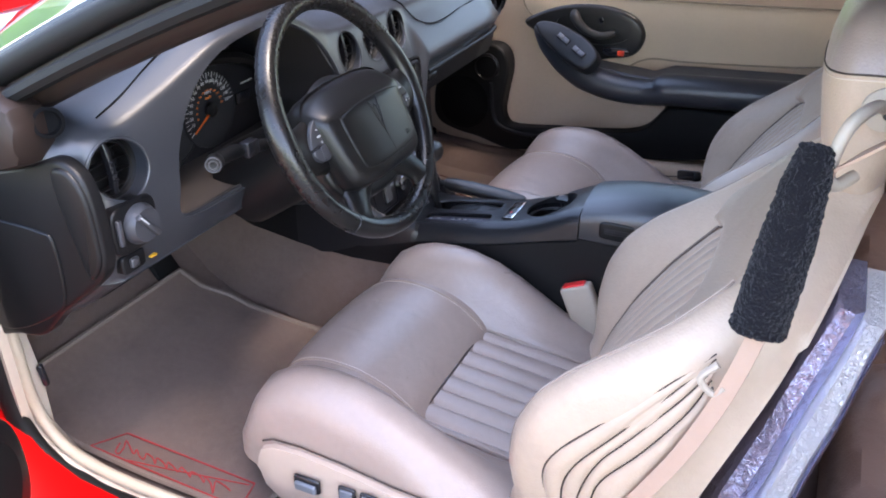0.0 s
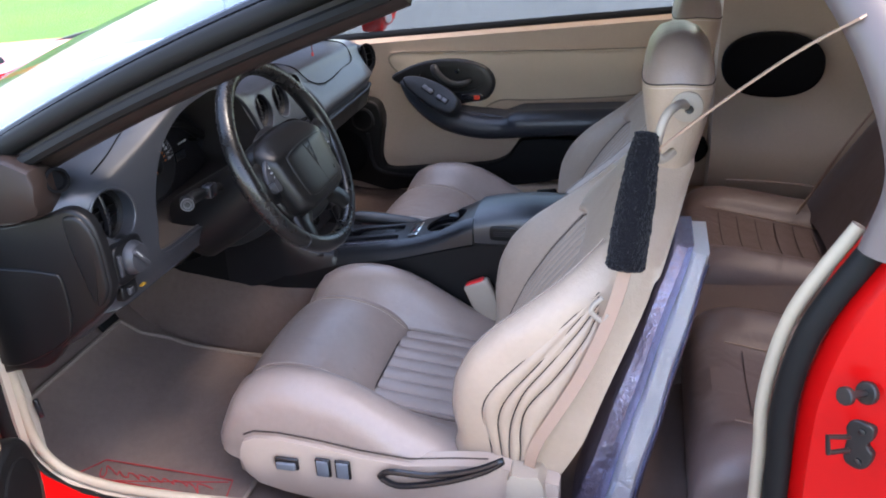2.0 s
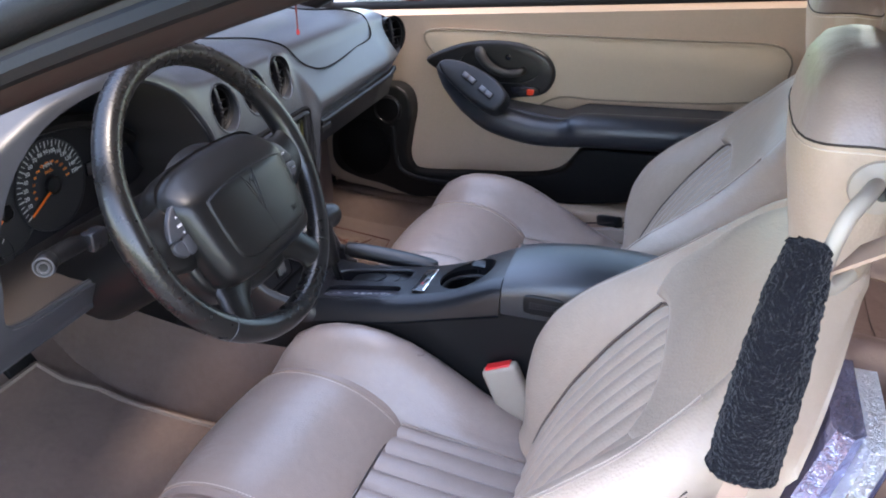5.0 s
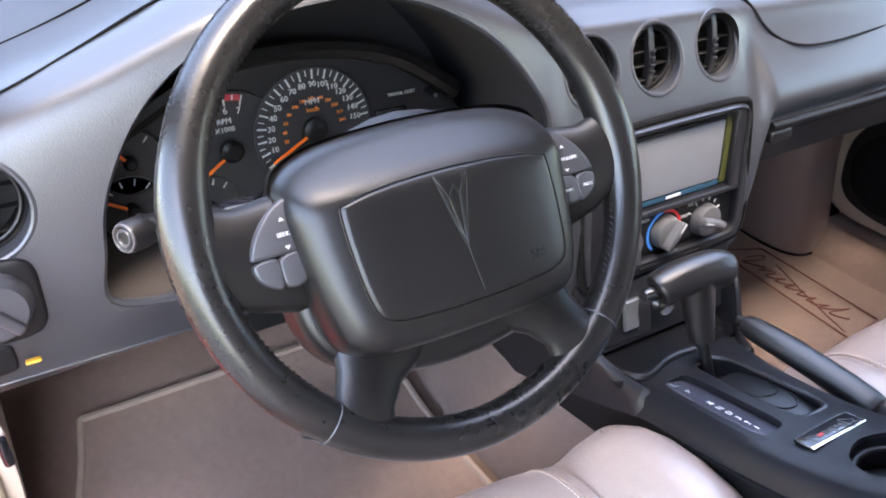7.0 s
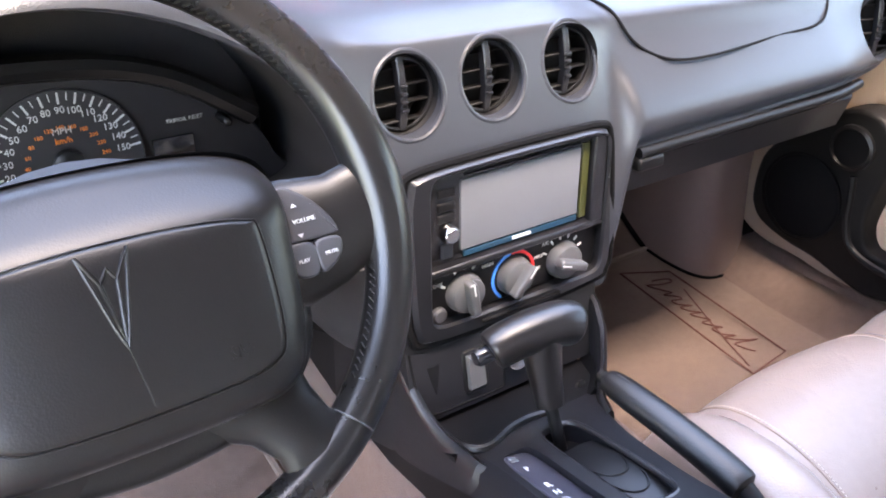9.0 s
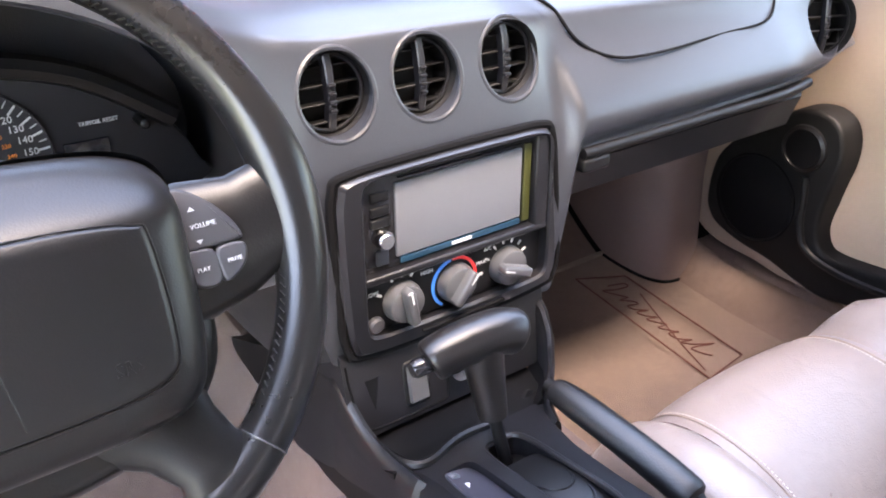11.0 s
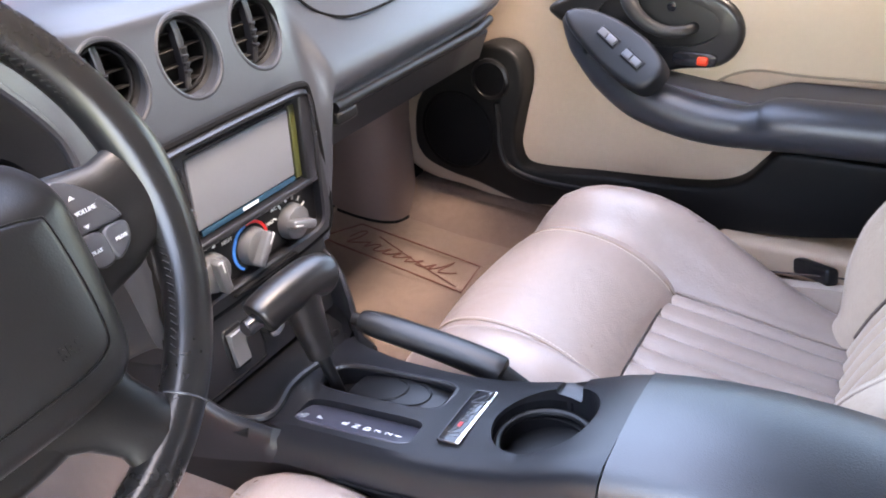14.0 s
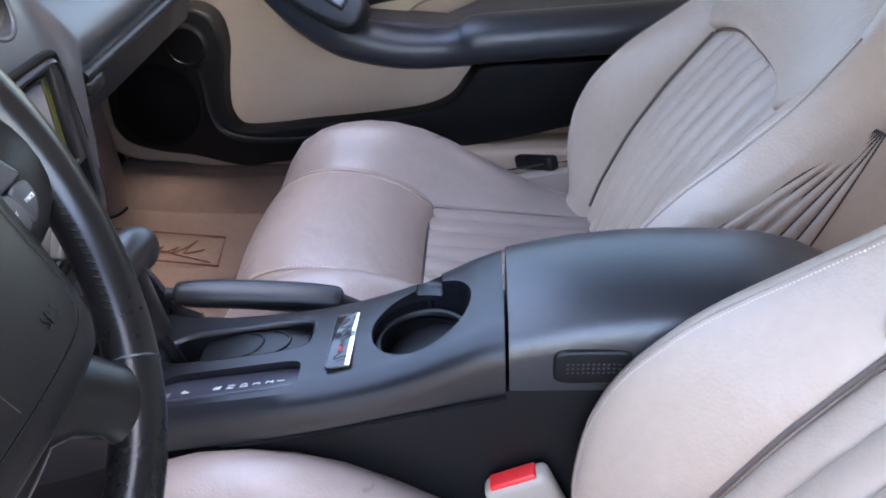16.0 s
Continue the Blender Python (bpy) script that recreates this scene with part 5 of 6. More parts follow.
top = part("console_top", loft([con_ring(y) for y in (-0.105, -0.115, -0.13, -0.15, -0.18, -0.21, -0.24, -0.27, -0.30, -0.33, -0.36, -0.39, -0.415, -0.4335)]), CONSOLE, con, "charcoal console top")


slope = math.atan2(0.525 - 0.508, 0.12)
SM = Matrix.Translation((0, -0.20, 0.516)) @ Matrix.Rotation(-slope, 4, "X")
GATE, SLOT = oval(-0.0175, 0.001, 0.0225, 0.069, 44, 5), oval(-0.0695, -0.001, 0.0165, 0.063, 44, 6)
cut(top, [moved(plate(GATE, 0.08, Matrix.Translation((0, 0, 0.05)), 0.001), SM), moved(plate(SLOT, 0.040, Matrix.Translation((0, 0, 0.031)), 0.001), SM),
          lathe([(0.0445, -0.07), (0.0445, 0.10)], (-0.036, -0.366, 0.545), (0, 0.1, 1), 48), box(-0.02, 0.025, -0.381, -0.357, 0.548, 0.65, 0.003)])
part("gate_floor", moved(box(-0.041, 0.006, -0.069, 0.071, -0.036, -0.022, 0.003), SM), MATTE, con)
part("recess_lip", ring_tube([V(p.x, p.y, smooth(p.y, CT) - 0.0012) for p in (SM @ V(x, y, 0) for x, y in GATE)], 0.0030, 8), CONSOLE, con)
part("gate_slide", moved(loft([[V(x, y, -0.010 + 0.009 * math.cos((y + 0.008) * 24) - 6.0 * (x + 0.017) ** 2) for x in np.linspace(-0.037, 0.003, 9)] + [V(0.003, y, -0.03), V(-0.037, y, -0.03)] for y in np.linspace(-0.060, 0.040, 15)]), SM), BLACK, con, "black curved sliding gate cover")
for y0 in (0.004, -0.020):
    ridge = [(-0.017 + 0.017 * math.cos(a), y0 + 0.024 * math.sin(a)) for a in np.linspace(math.pi * 1.08, math.pi * 1.92, 16)]
    part("gate_ridge", tube([SM @ V(x, y, -0.0096 + 0.009 * math.cos((y + 0.008) * 24) - 6.0 * (x + 0.017) ** 2) for x, y in ridge], 0.0012, 6), BLACK, con, "curved ridge on the gate cover")
PL = SM @ Matrix.Translation((-0.0695, -0.001, -0.0022)) @ Matrix.Rotation(radians(13), 4, "Y")
gp = part("gear_plate", moved(plate(oval(0, 0, 0.0168, 0.0625, 44, 6), 0.006, Matrix(), 0.0015), PL), mat("grey_plate", (0.030, 0.030, 0.040), 0.3, vary=0.05), con, "grey gear indicator plate")
part("gear_lamp", moved(box(-0.0125, -0.004, 0.050, 0.058, -0.001, 0.0008, 0.001), PL), mat("clear_window", (0.075, 0.08, 0.09), 0.2, vary=0), gp, "pale indicator window")
for k, ch in enumerate("PRND321"):
    yy = (0.032, 0.004, -0.008, -0.020, -0.031, -0.042, -0.052)[k]
    text("gear_letter", ch, 0.0094, PL @ Matrix.Translation((-0.0065, yy + 0.004, 0.0003)), WHITE, gp)
BM_ = Matrix.Translation((-0.040, -0.297, 0.5335)) @ Matrix.Rotation(radians(90), 4, "Z") @ Matrix.Rotation(radians(9), 4, "Y")
bd = part("badge", moved(box(-0.011, 0.011, -0.036, 0.036, 0, 0.0036, 0.0015), BM_), GLOSS, con, "black badge plate with silver edge")
part("badge_rim", ring_tube([BM_ @ V(x, y, 0.0034) for x, y in oval(0, 0, 0.0105, 0.0355, 40, 9)], 0.0005, 6), SILVER, bd, "silver rim")
strokes = [(0.00, -0.2), (0.04, 0.9), (0.10, 0.7), (0.06, -0.6), (0.16, -0.1), (0.22, 0.35), (0.21, -0.2), (0.30, 0.3), (0.29, -0.2), (0.40, 0.5), (0.37, -0.25), (0.48, 0.3), (0.47, -0.2), (0.58, 0.75), (0.53, -0.3), (0.66, 0.3), (0.63, -0.25), (0.74, 0.3), (0.72, -0.2), (0.84, 0.9), (0.80, -0.7), (0.92, -0.1), (1.0, 0.3)]
part("badge_script", tube(spline([BM_ @ V(-0.0075 * h, 0.029 - 0.058 * u, 0.0040) for u, h in strokes], 4), 0.00035, 5), SILVER, bd, "raised silver script")
part("badge_bar", moved(box(-0.0112, -0.0066, -0.0362, 0.0362, 0.0030, 0.0044, 0.0006), BM_), CHROME, bd, "bright silver bar")
part("badge_dot", moved(box(-0.0018, 0.0018, 0.010, 0.016, 0.0034, 0.0043, 0.0004), BM_), REDTHREAD, bd, "red badge mark")
part("cup_liner", lathe([(0.0445, -0.006), (0.0445, -0.060), (0.0, -0.062)], (-0.036, -0.366, 0.548), (0, 0.1, 1), 44, shut=False), MATTE, con)
part("cup_ring", ring_tube([V(-0.036 + 0.040 * math.cos(a), -0.366 + 0.040 * math.sin(a), 0.532 - 0.004 * math.sin(a)) for a in np.linspace(0, 2 * math.pi, 40, endpoint=False)], 0.0035, 8), BLACK, con, "black cup holder ring")
part("cup_step", loft([[V(-0.036 + r * math.cos(a), -0.366 + r * math.sin(a), z) for a in np.linspace(0, 2 * math.pi, 40, endpoint=False)] for r, z in ((0.043, 0.528), (0.037, 0.526), (0.036, 0.49))], cap=False), BLACK, con)
part("side_seam", tube(spline([(-0.1135, -0.20, 0.484), (-0.1135, -0.27, 0.496), (-0.1145, -0.35, 0.517), (-0.1165, -0.434, 0.5385)], 5), 0.0016, 6), MATTE, con)
# padded lid
LT = [(-0.436, 0.596), (-0.47, 0.607), (-0.55, 0.615), (-0.64, 0.612), (-0.70, 0.595), (-0.74, 0.560)]


def lid_ring(y, k=1.0):
    z = smooth(y, LT)
    return [V(-0.113, y, 0.542), V(-0.114, y, z - 0.030 * k), V(-0.110, y, z - 0.014 * k), V(-0.098, y, z - 0.004 * k), V(-0.07, y, z + 0.001), V(-0.04, y, z + 0.003), V(-0.01, y, z + 0.001), V(0.014, y, z - 0.004 * k), V(0.028, y, z - 0.014 * k), V(0.032, y, z - 0.032 * k), V(0.032, y, 0.542)]


lid = part("lid", loft([lid_ring(y) for y in (-0.4365, -0.441, -0.46, -0.49, -0.53, -0.57, -0.61, -0.65, -0.68, -0.71, -0.73, -0.74)]), mat("lid_vinyl", (0.016, 0.017, 0.019), 0.36, spec=0.8, grain=0.00012, size=800, cells=True, vary=0.10, patch=12), con, "charcoal padded armrest lid")
lb = part("lid_latch", plate([(p[0], p[1]) for p in oval(0.499, 0.566, 0.030, 0.016, 28, 5)], 0.01, Matrix(((0, 0, -1, -0.1165), (-1, 0, 0, 0), (0, 1, 0, 0), (0, 0, 0, 1))), 0.003), BLACK, lid, "black lid latch button")
for i in range(11):
    for j in range(3):
        part("latch_dot", lathe([(0.0011, 0), (0.0008, 0.0006), (0, 0.0007)], (-0.1165, -0.480 - 0.0038 * i, 0.562 + 0.004 * j), (-1, 0, 0), 6), BUTTON, lb)
part("console_side", loft([[V(l, y, 0.25), V(l - 0.002, y, 0.40), V(l + 0.003, y, zs + 0.004), V(r, y, zs + 0.004), V(r + 0.004, y, 0.25)] for y, l, r, zs in ((0.30, -0.11, 0.10, 0.42), (0.12, -0.118, 0.12, 0.50), (0.0, -0.118, 0.122, 0.46), (-0.06, -0.114, 0.10, 0.455), (-0.11, -0.110, 0.058, 0.47), (-0.27, -0.109, 0.028, 0.490), (-0.4345, -0.112, 0.028, 0.534), (-0.74, -0.112, 0.030, 0.541))]), BLACK, con, "black lower console side")
# sloped panel and tray below the climate panel
pan = part("lower_panel", loft([[V(x, -0.024, 0.582), V(x, -0.031, 0.574), V(x, -0.046, 0.490), V(x, -0.02, 0.480), V(x, 0.03, 0.50), V(x, 0.03, 0.565)] for x in (-0.116, -0.08, 0.0, 0.08, 0.118)]), CONSOLE, con, "charcoal lower stack panel")
def on_pan(x, z, lift=0.0):
    return V(x, -0.031 - (0.574 - z) * 0.179 - lift, z)


part("panel_joint", tube(spline([on_pan(-0.112, 0.566), on_pan(-0.111, 0.545), on_pan(-0.107, 0.515), on_pan(-0.102, 0.501), on_pan(-0.092, 0.496), on_pan(-0.05, 0.495), on_pan(-0.014, 0.495), on_pan(-0.008, 0.503), on_pan(-0.007, 0.54), on_pan(-0.007, 0.566)], 5), 0.0013, 6), MATTE, pan)
part("emblem", loft([[on_pan(-0.088 + a * w, 0.546 - 0.030 * t, h) for a, h in ((-1, 0.0002), (0, 0.0012), (1, 0.0002), (0, -0.002))] for t, w in ((0, 0.0072), (0.5, 0.0042), (1, 0.0004))]), BLACK, pan, "raised arrowhead mark")
PANM = frame_to(on_pan(-0.042, 0.526), (0, -1, 0.179))
sw = part("toggle_frame", moved(plate(oval(0, 0, 0.0145, 0.0235, 28, 6), 0.006, Matrix.Translation((0, 0, 0.0022)), 0.002), PANM), BLACK, pan, "black switch surround")
part("toggle", moved(loft([[V(x, y, h + 0.0035 * (1 if abs(x) < 0.0095 else 0)) for x in (-0.0105, -0.0092, 0.0, 0.0092, 0.0105)] + [V(0.0105, y, -0.002), V(-0.0105, y, -0.002)] for y, h in ((-0.0185, 0.0012), (-0.017, 0.0028), (0.0, 0.0015), (0.017, 0.0050), (0.0185, 0.0032))]), PANM), SILVER, sw, "grey rocker toggle switch")
part("lighter", lathe([(0.014, 0), (0.014, 0.010), (0.011, 0.012), (0, 0.012)], (0.005, -0.042, 0.528), (0, -1, 0.1), 24), CHROME, pan, "chrome power socket")
part("side_lock", lathe([(0.010, 0), (0.010, 0.004), (0.006, 0.006), (0, 0.006)], (0.064, -0.078, 0.480), (0.3, -0.9, 0.3), 20), BLACK, con)
part("front_tray", loft([[V(l, y, z - 0.03), V(l - 0.002, y, z), V(l + 0.006, y, z + 0.006), V(l + 0.014, y, z - 0.004), V(r - 0.014, y, z - 0.004), V(r - 0.004, y, z + 0.006), V(r, y, z - 0.002), V(r, y, z - 0.03)] for y, l, r, z in ((-0.040, -0.117, 0.112, 0.486), (-0.07, -0.114, 0.100, 0.488), (-0.10, -0.111, 0.066, 0.496), (-0.108, -0.110, 0.060, 0.499))]), BLACK, con, "black open tray")
part("tray_lip", tube(spline([(-0.104, -0.060, 0.498), (-0.101, -0.090, 0.5000), (-0.096, -0.108, 0.502), (-0.086, -0.1155, 0.5025), (-0.074, -0.115, 0.5025), (-0.060, -0.110, 0.502), (-0.046, -0.106, 0.502), (-0.027, -0.105, 0.502), (-0.006, -0.108, 0.502)], 6), 0.0045, 8), BLACK, con, "rolled black tray lip")
part("console_cheek", loft([[V(x - 0.004, y, zb), V(x - 0.002, y, zb + 0.5 * (z - zb)), V(x + 0.0005, y, z - 0.010), V(x + 0.003, y, z - 0.003), V(x + 0.007, y, z), V(x + 0.011, y, z - 0.003), V(x + 0.013, y, z - 0.010), V(x + 0.013, y, zb)] for y, x, z, zb in ((0.12, -0.1160, 0.53, 0.40), (0.04, -0.1170, 0.54, 0.42), (-0.008, -0.1180, 0.548, 0.440), (-0.016, -0.1185, 0.551, 0.446), (-0.025, -0.1185, 0.546, 0.446), (-0.040, -0.1185, 0.532, 0.449), (-0.056, -0.1175, 0.520, 0.453), (-0.072, -0.1160, 0.513, 0.457), (-0.088, -0.1140, 0.508, 0.461), (-0.105, -0.1115, 0.5058, 0.465), (-0.122, -0.1094, 0.5050, 0.470), (-0.131, -0.1084, 0.5048, 0.472), (-0.140, -0.1010, 0.499, 0.475))]), CONSOLE, con, "charcoal flank that joins the console to the stack")
part("console_cheek", loft([[V(x + 0.006, y, 0.40), V(x + 0.006, y, z - 0.010), V(x + 0.004, y, z - 0.003), V(x, y, z), V(x - 0.004, y, z - 0.003), V(x - 0.006, y, z - 0.010), V(x - 0.006, y, 0.40)] for y, x, z in ((-0.028, 0.116, 0.560), (-0.045, 0.112, 0.552), (-0.065, 0.103, 0.538), (-0.085, 0.087, 0.524), (-0.105, 0.067, 0.514), (-0.125, 0.050, 0.509), (-0.145, 0.041, 0.508))]), CONSOLE, con, "charcoal flank that joins the console to the stack")
# shifter
GRIP = mat("shifter_leather", (0.0075, 0.0066, 0.0066), 0.32, spec=0.5, grain=0.00008, size=700, cells=True, vary=0.12, patch=20)
sh = thing("gear_shifter", (-0.015, -0.14, 0.48), "charcoal T-handle automatic gear shifter", "gear lever")
part("rod", tube([(-0.013, -0.143, 0.474), (-0.017, -0.135, 0.506), (-0.021, -0.126, 0.540)], 0.0060, 14), BLACK, sh)
part("neck", tube(spline([(-0.021, -0.1285, 0.532), (-0.0215, -0.122, 0.555), (-0.0225, -0.116, 0.580), (-0.023, -0.112, 0.600)], 5), [0.0128 + 0.0005 * k for k in range(16)], 18), GRIP, sh, "black tapered neck")
grip = part("handle", tube(spline([(-0.072, -0.105, 0.596), (-0.060, -0.107, 0.601), (-0.035, -0.111, 0.606), (-0.010, -0.114, 0.607), (0.004, -0.116, 0.604), (0.010, -0.1165, 0.601)], 5), [float(v) for v in np.interp(np.linspace(0, 1, 26), [0, 0.05, 0.3, 0.7, 0.90, 0.96, 1], [0.0160, 0.0185, 0.0195, 0.0205, 0.0205, 0.0185, 0.012])], 20), GRIP, sh, "black leather handle")
part("handle_stitching", join(*[tube([V(-0.064 + 0.0021 * k, -0.1065 - 0.00028 * k, 0.6175 + 0.00022 * k - 0.000004 * k * k), V(-0.0628 + 0.0021 * k, -0.1067 - 0.00028 * k, 0.6176 + 0.00022 * k - 0.000004 * k * k)], 0.0006, 4) for k in range(31)]), BUTTON, grip)
part("release_button", lathe([(0.008, 0), (0.008, 0.016), (0.006, 0.019), (0, 0.019)], (-0.070, -0.105, 0.596), (-1, 0.03, -0.05), 20), GLOSS, sh, "black release button")
# parking brake
pb = thing("parking_brake", (0.07, -0.20, 0.44), "black leather parking brake lever beside the console", "brake lever")
part("grip", tube(spline([(0.066, -0.112, 0.513), (0.068, -0.135, 0.512), (0.072, -0.19, 0.507), (0.076, -0.245, 0.499), (0.078, -0.275, 0.492)], 6), [float(v) for v in np.interp(np.linspace(0, 1, 25), [0, 0.05, 0.3, 0.7, 0.95, 1], [0.008, 0.013, 0.0155, 0.0165, 0.0165, 0.010])], 16, 0.9), mat("grip_leather", (0.0065, 0.0063, 0.0068), 0.40, grain=0.0001, size=500, cells=True, vary=0.12), pb, "black stitched leather grip")
part("push_button", lathe([(0.007, 0), (0.007, 0.008), (0.005, 0.010), (0, 0.010)], (0.066, -0.112, 0.513), (-0.03, 1, 0.03), 16), BLACK, pb)
part("stitching", join(*[tube([V(0.067 + 0.011 * k / 40, -0.125 - 0.142 * k / 40, 0.5265 - 0.020 * k / 40), V(0.069 + 0.011 * k / 40, -0.1275 - 0.142 * k / 40, 0.5262 - 0.020 * k / 40)], 0.0007, 5) for k in range(40)]), BUTTON, pb)
part("lever_arm", tube([(0.078, -0.27, 0.492), (0.08, -0.33, 0.46), (0.08, -0.38, 0.40)], 0.010), BLACK, pb)

# ---- seats ----
BD, BN, B0 = V(0, -0.476, 0.880), V(0, 0.880, 0.476), V(0, -0.535, 0.37)


RECLINE = {0.355: V(0, -0.030, -0.018)}  # the passenger's backrest is set further back


def back_pt(cx, x, s, n):
    return V(cx + x, 0, 0) + B0 + RECLINE.get(cx, V(0, 0, 0)) + BD * (0.557 * s) + BN * n


PROJ = [(0.0, 0.050), (0.10, 0.088), (0.20, 0.108), (0.30, 0.110), (0.40, 0.095), (0.50, 0.070), (0.60, 0.046), (0.72, 0.025), (0.85, 0.010), (1.0, -0.004)]
LUMBAR = [(0.0, 0.032), (0.10, 0.043), (0.25, 0.048), (0.40, 0.042), (0.52, 0.030), (0.60, 0.021), (0.75, 0.010), (1.0, -0.02)]
WIDE = [(0.0, 0.225), (0.10, 0.243), (0.25, 0.252), (0.45, 0.247), (0.60, 0.232), (0.74, 0.208), (0.82, 0.184), (0.88, 0.155), (0.92, 0.125), (0.95, 0.095)]
BOL = [(-0.072, 0.37), (-0.086, 0.425), (-0.10, 0.445), (-0.12, 0.467), (-0.15, 0.484), (-0.18, 0.493), (-0.22, 0.496), (-0.255, 0.493), (-0.29, 0.484), (-0.325, 0.469), (-0.36, 0.448), (-0.395, 0.426), (-0.45, 0.393), (-0.51, 0.364), (-0.58, 0.350)]
REAR = [(-0.05, -0.120), (0.24, -0.110), (0.42, -0.093), (0.67, -0.077), (0.87, -0.056), (1.0, -0.046), (1.05, -0.044)]


VALANCE = mat("seat_plastic", (0.40, 0.31, 0.25), 0.42, grain=0.0002, size=800, vary=0.06)


def seat(cx, out, name, label):
    st_ = thing(name, (cx, -0.35, 0.25), label, "car seat", "front seats")
    # cushion base and bolsters
    part("cushion_base", loft([[V(cx - 0.245, y, z0), V(cx - 0.25, y, 0.355), V(cx - 0.2, y, 0.345), V(cx + 0.2, y, 0.345), V(cx + 0.25, y, 0.355), V(cx + 0.245, y, z0)] for y, z0 in ((-0.115, 0.31), (-0.16, 0.285), (-0.30, 0.275), (-0.58, 0.275))]), LEATHER, st_)
    for s in (-1, 1):
        rings = []
        for y in (-0.072, -0.078, -0.088, -0.10, -0.12, -0.15, -0.18, -0.22, -0.26, -0.30, -0.34, -0.38, -0.42, -0.46, -0.50, -0.54, -0.57):
            zt = smooth(y, BOL)
            k = lerp(y, [(-0.11, 1.0), (-0.09, 0.85), (-0.078, 0.6), (-0.072, 0.35)]) if y > -0.11 else 1.0
            zi = lerp(y, [(-0.56, 0.358), (-0.31, 0.386), (-0.28, 0.41), (-0.20, 0.44), (-0.10, 0.41)])
            mid = V(cx + s * 0.20, y, 0.375)
            pts = [(0.128, 0.335), (0.132, min(zi, zt - 0.004)), (0.155, zi + (zt - zi) * 0.45), (0.178, zi + (zt - zi) * 0.88), (0.200, zt), (0.222, zt - 0.006), (0.243, zt - 0.026), (0.253, zt - 0.055 if zt > 0.43 else zt - 0.035), (0.253, 0.362), (0.245, 0.335)]
            ring = spline([(cx + s * x, y, z) for x, z in pts], 3, True)
            rings.append([mid + (p - mid) * k if k < 1 else p for p in ring])
        b = part("cushion_bolster", loft(rings), LEATHER, st_, "taupe leather side bolster")
        part("bolster_seam", tube([V(cx + s * 0.131, y, lerp(y, [(-0.56, 0.362), (-0.33, 0.390)]) + 0.001) for y in np.linspace(-0.318, -0.56, 14)], 0.0014, 6), CREASE, st_)
    prof = spline([(0, -0.092, 0.30), (0, -0.070, 0.345), (0, -0.068, 0.385), (0, -0.082, 0.420), (0, -0.112, 0.445), (0, -0.155, 0.456), (0, -0.205, 0.453), (0, -0.250, 0.438), (0, -0.284, 0.416), (0, -0.306, 0.392), (0, -0.314, 0.36), (0, -0.25, 0.31)], 5, True)
    part("thigh_roll", loft([[V(cx + x, p.y - abs(x) ** 2 * 0.6, p.z - 0.10 * max(0, abs(x) - 0.10)) for p in prof] for x in np.linspace(-0.140, 0.140, 15)]), LEATHER, st_, "taupe leather front thigh roll")
    for q in (-1, 1):
        part("roll_seam", tube([V(cx + q * 0.127, p.y - 0.127 ** 2 * 0.6, p.z - 0.10 * 0.027 + 0.0006) for p in prof[8:47]], 0.0012, 6), CREASE, st_)
        edge_ = [V(cx + q * 0.1225, p.y - 0.1225 ** 2 * 0.6, p.z - 0.10 * 0.0225 + 0.0004) for p in prof[10:45]]
        part("roll_stitching", join(*[tube([a + (b - a) * f, a + (b - a) * (f + 0.28)], 0.0007, 4) for a, b in zip(edge_, edge_[1:]) for f in (0.05, 0.55)]), THREAD, st_)
    # fluted insert
    fx = np.linspace(-0.130, 0.130, 57)
    part("seat_insert", loft([[V(cx + x, y, lerp(y, [(-0.575, 0.355), (-0.308, 0.386)]) + 0.0055 * abs(math.sin(x / 0.26 * 7 * math.pi)) ** 0.4 - 0.002) for x in fx] + [V(cx + 0.130, y, 0.33), V(cx - 0.130, y, 0.33)] for y in np.linspace(-0.308, -0.575, 12)]), LEATHER, st_, "fluted leather seat insert")
    part("insert_seam", tube([V(cx + x, -0.3105, 0.389) for x in np.linspace(-0.13, 0.13, 9)], 0.0018, 6), SEAM, st_)
    # backrest shell with side bolsters
    rings = []
    for s in np.linspace(-0.03, 0.95, 44):
        w, p, i = smooth(s, WIDE, 0.02), smooth(s, PROJ, 0.02), smooth(s, LUMBAR, 0.02)
        f = lerp(s, [(0.56, 0.90), (0.66, 0.55)])
        rn = smooth(s, REAR, 0.02)
        half = [(0.0, i - 0.016), (0.11, i - 0.016), (0.134, i - 0.010), (0.148, i + (p - i) * 0.30), (w - 0.055, i + (p - i) * f), (w - 0.033, p), (w - 0.012, p - 0.010), (w, p - 0.034), (w - 0.002, (p - 0.034 + rn) / 2), (w - 0.006, rn + 0.012), (w - 0.03, rn + 0.002), (0.0, rn)]
        if w - 0.055 < 0.155:
            half = [(0.0, p - 0.012), (w * 0.3, p - 0.012), (w * 0.5, p - 0.012), (w * 0.65, p - 0.010), (w * 0.8, p - 0.004), (w * 0.88, p - 0.005), (w * 0.96, p - 0.014), (w, p - 0.028), (w, (p - 0.028 + rn) / 2), (w - 0.006, rn + 0.006), (w - 0.02, rn + 0.001), (0.0, rn)]
        full = half + [(-x, n) for x, n in half[-2:0:-1]]
        rings.append(spline([back_pt(cx, x, s, n) for x, n in full], 2, True))
    for k, f in ((0.012, 0.92), (0.020, 0.76), (0.025, 0.5)):
        mid = sum(rings[43], Vector()) / len(rings[43])
        rings.append([mid + (p - mid) * f + BD * k for p in rings[43]])
    part("backrest", loft(rings), LEATHER_TAN, st_, "tan leather backrest with side bolsters")

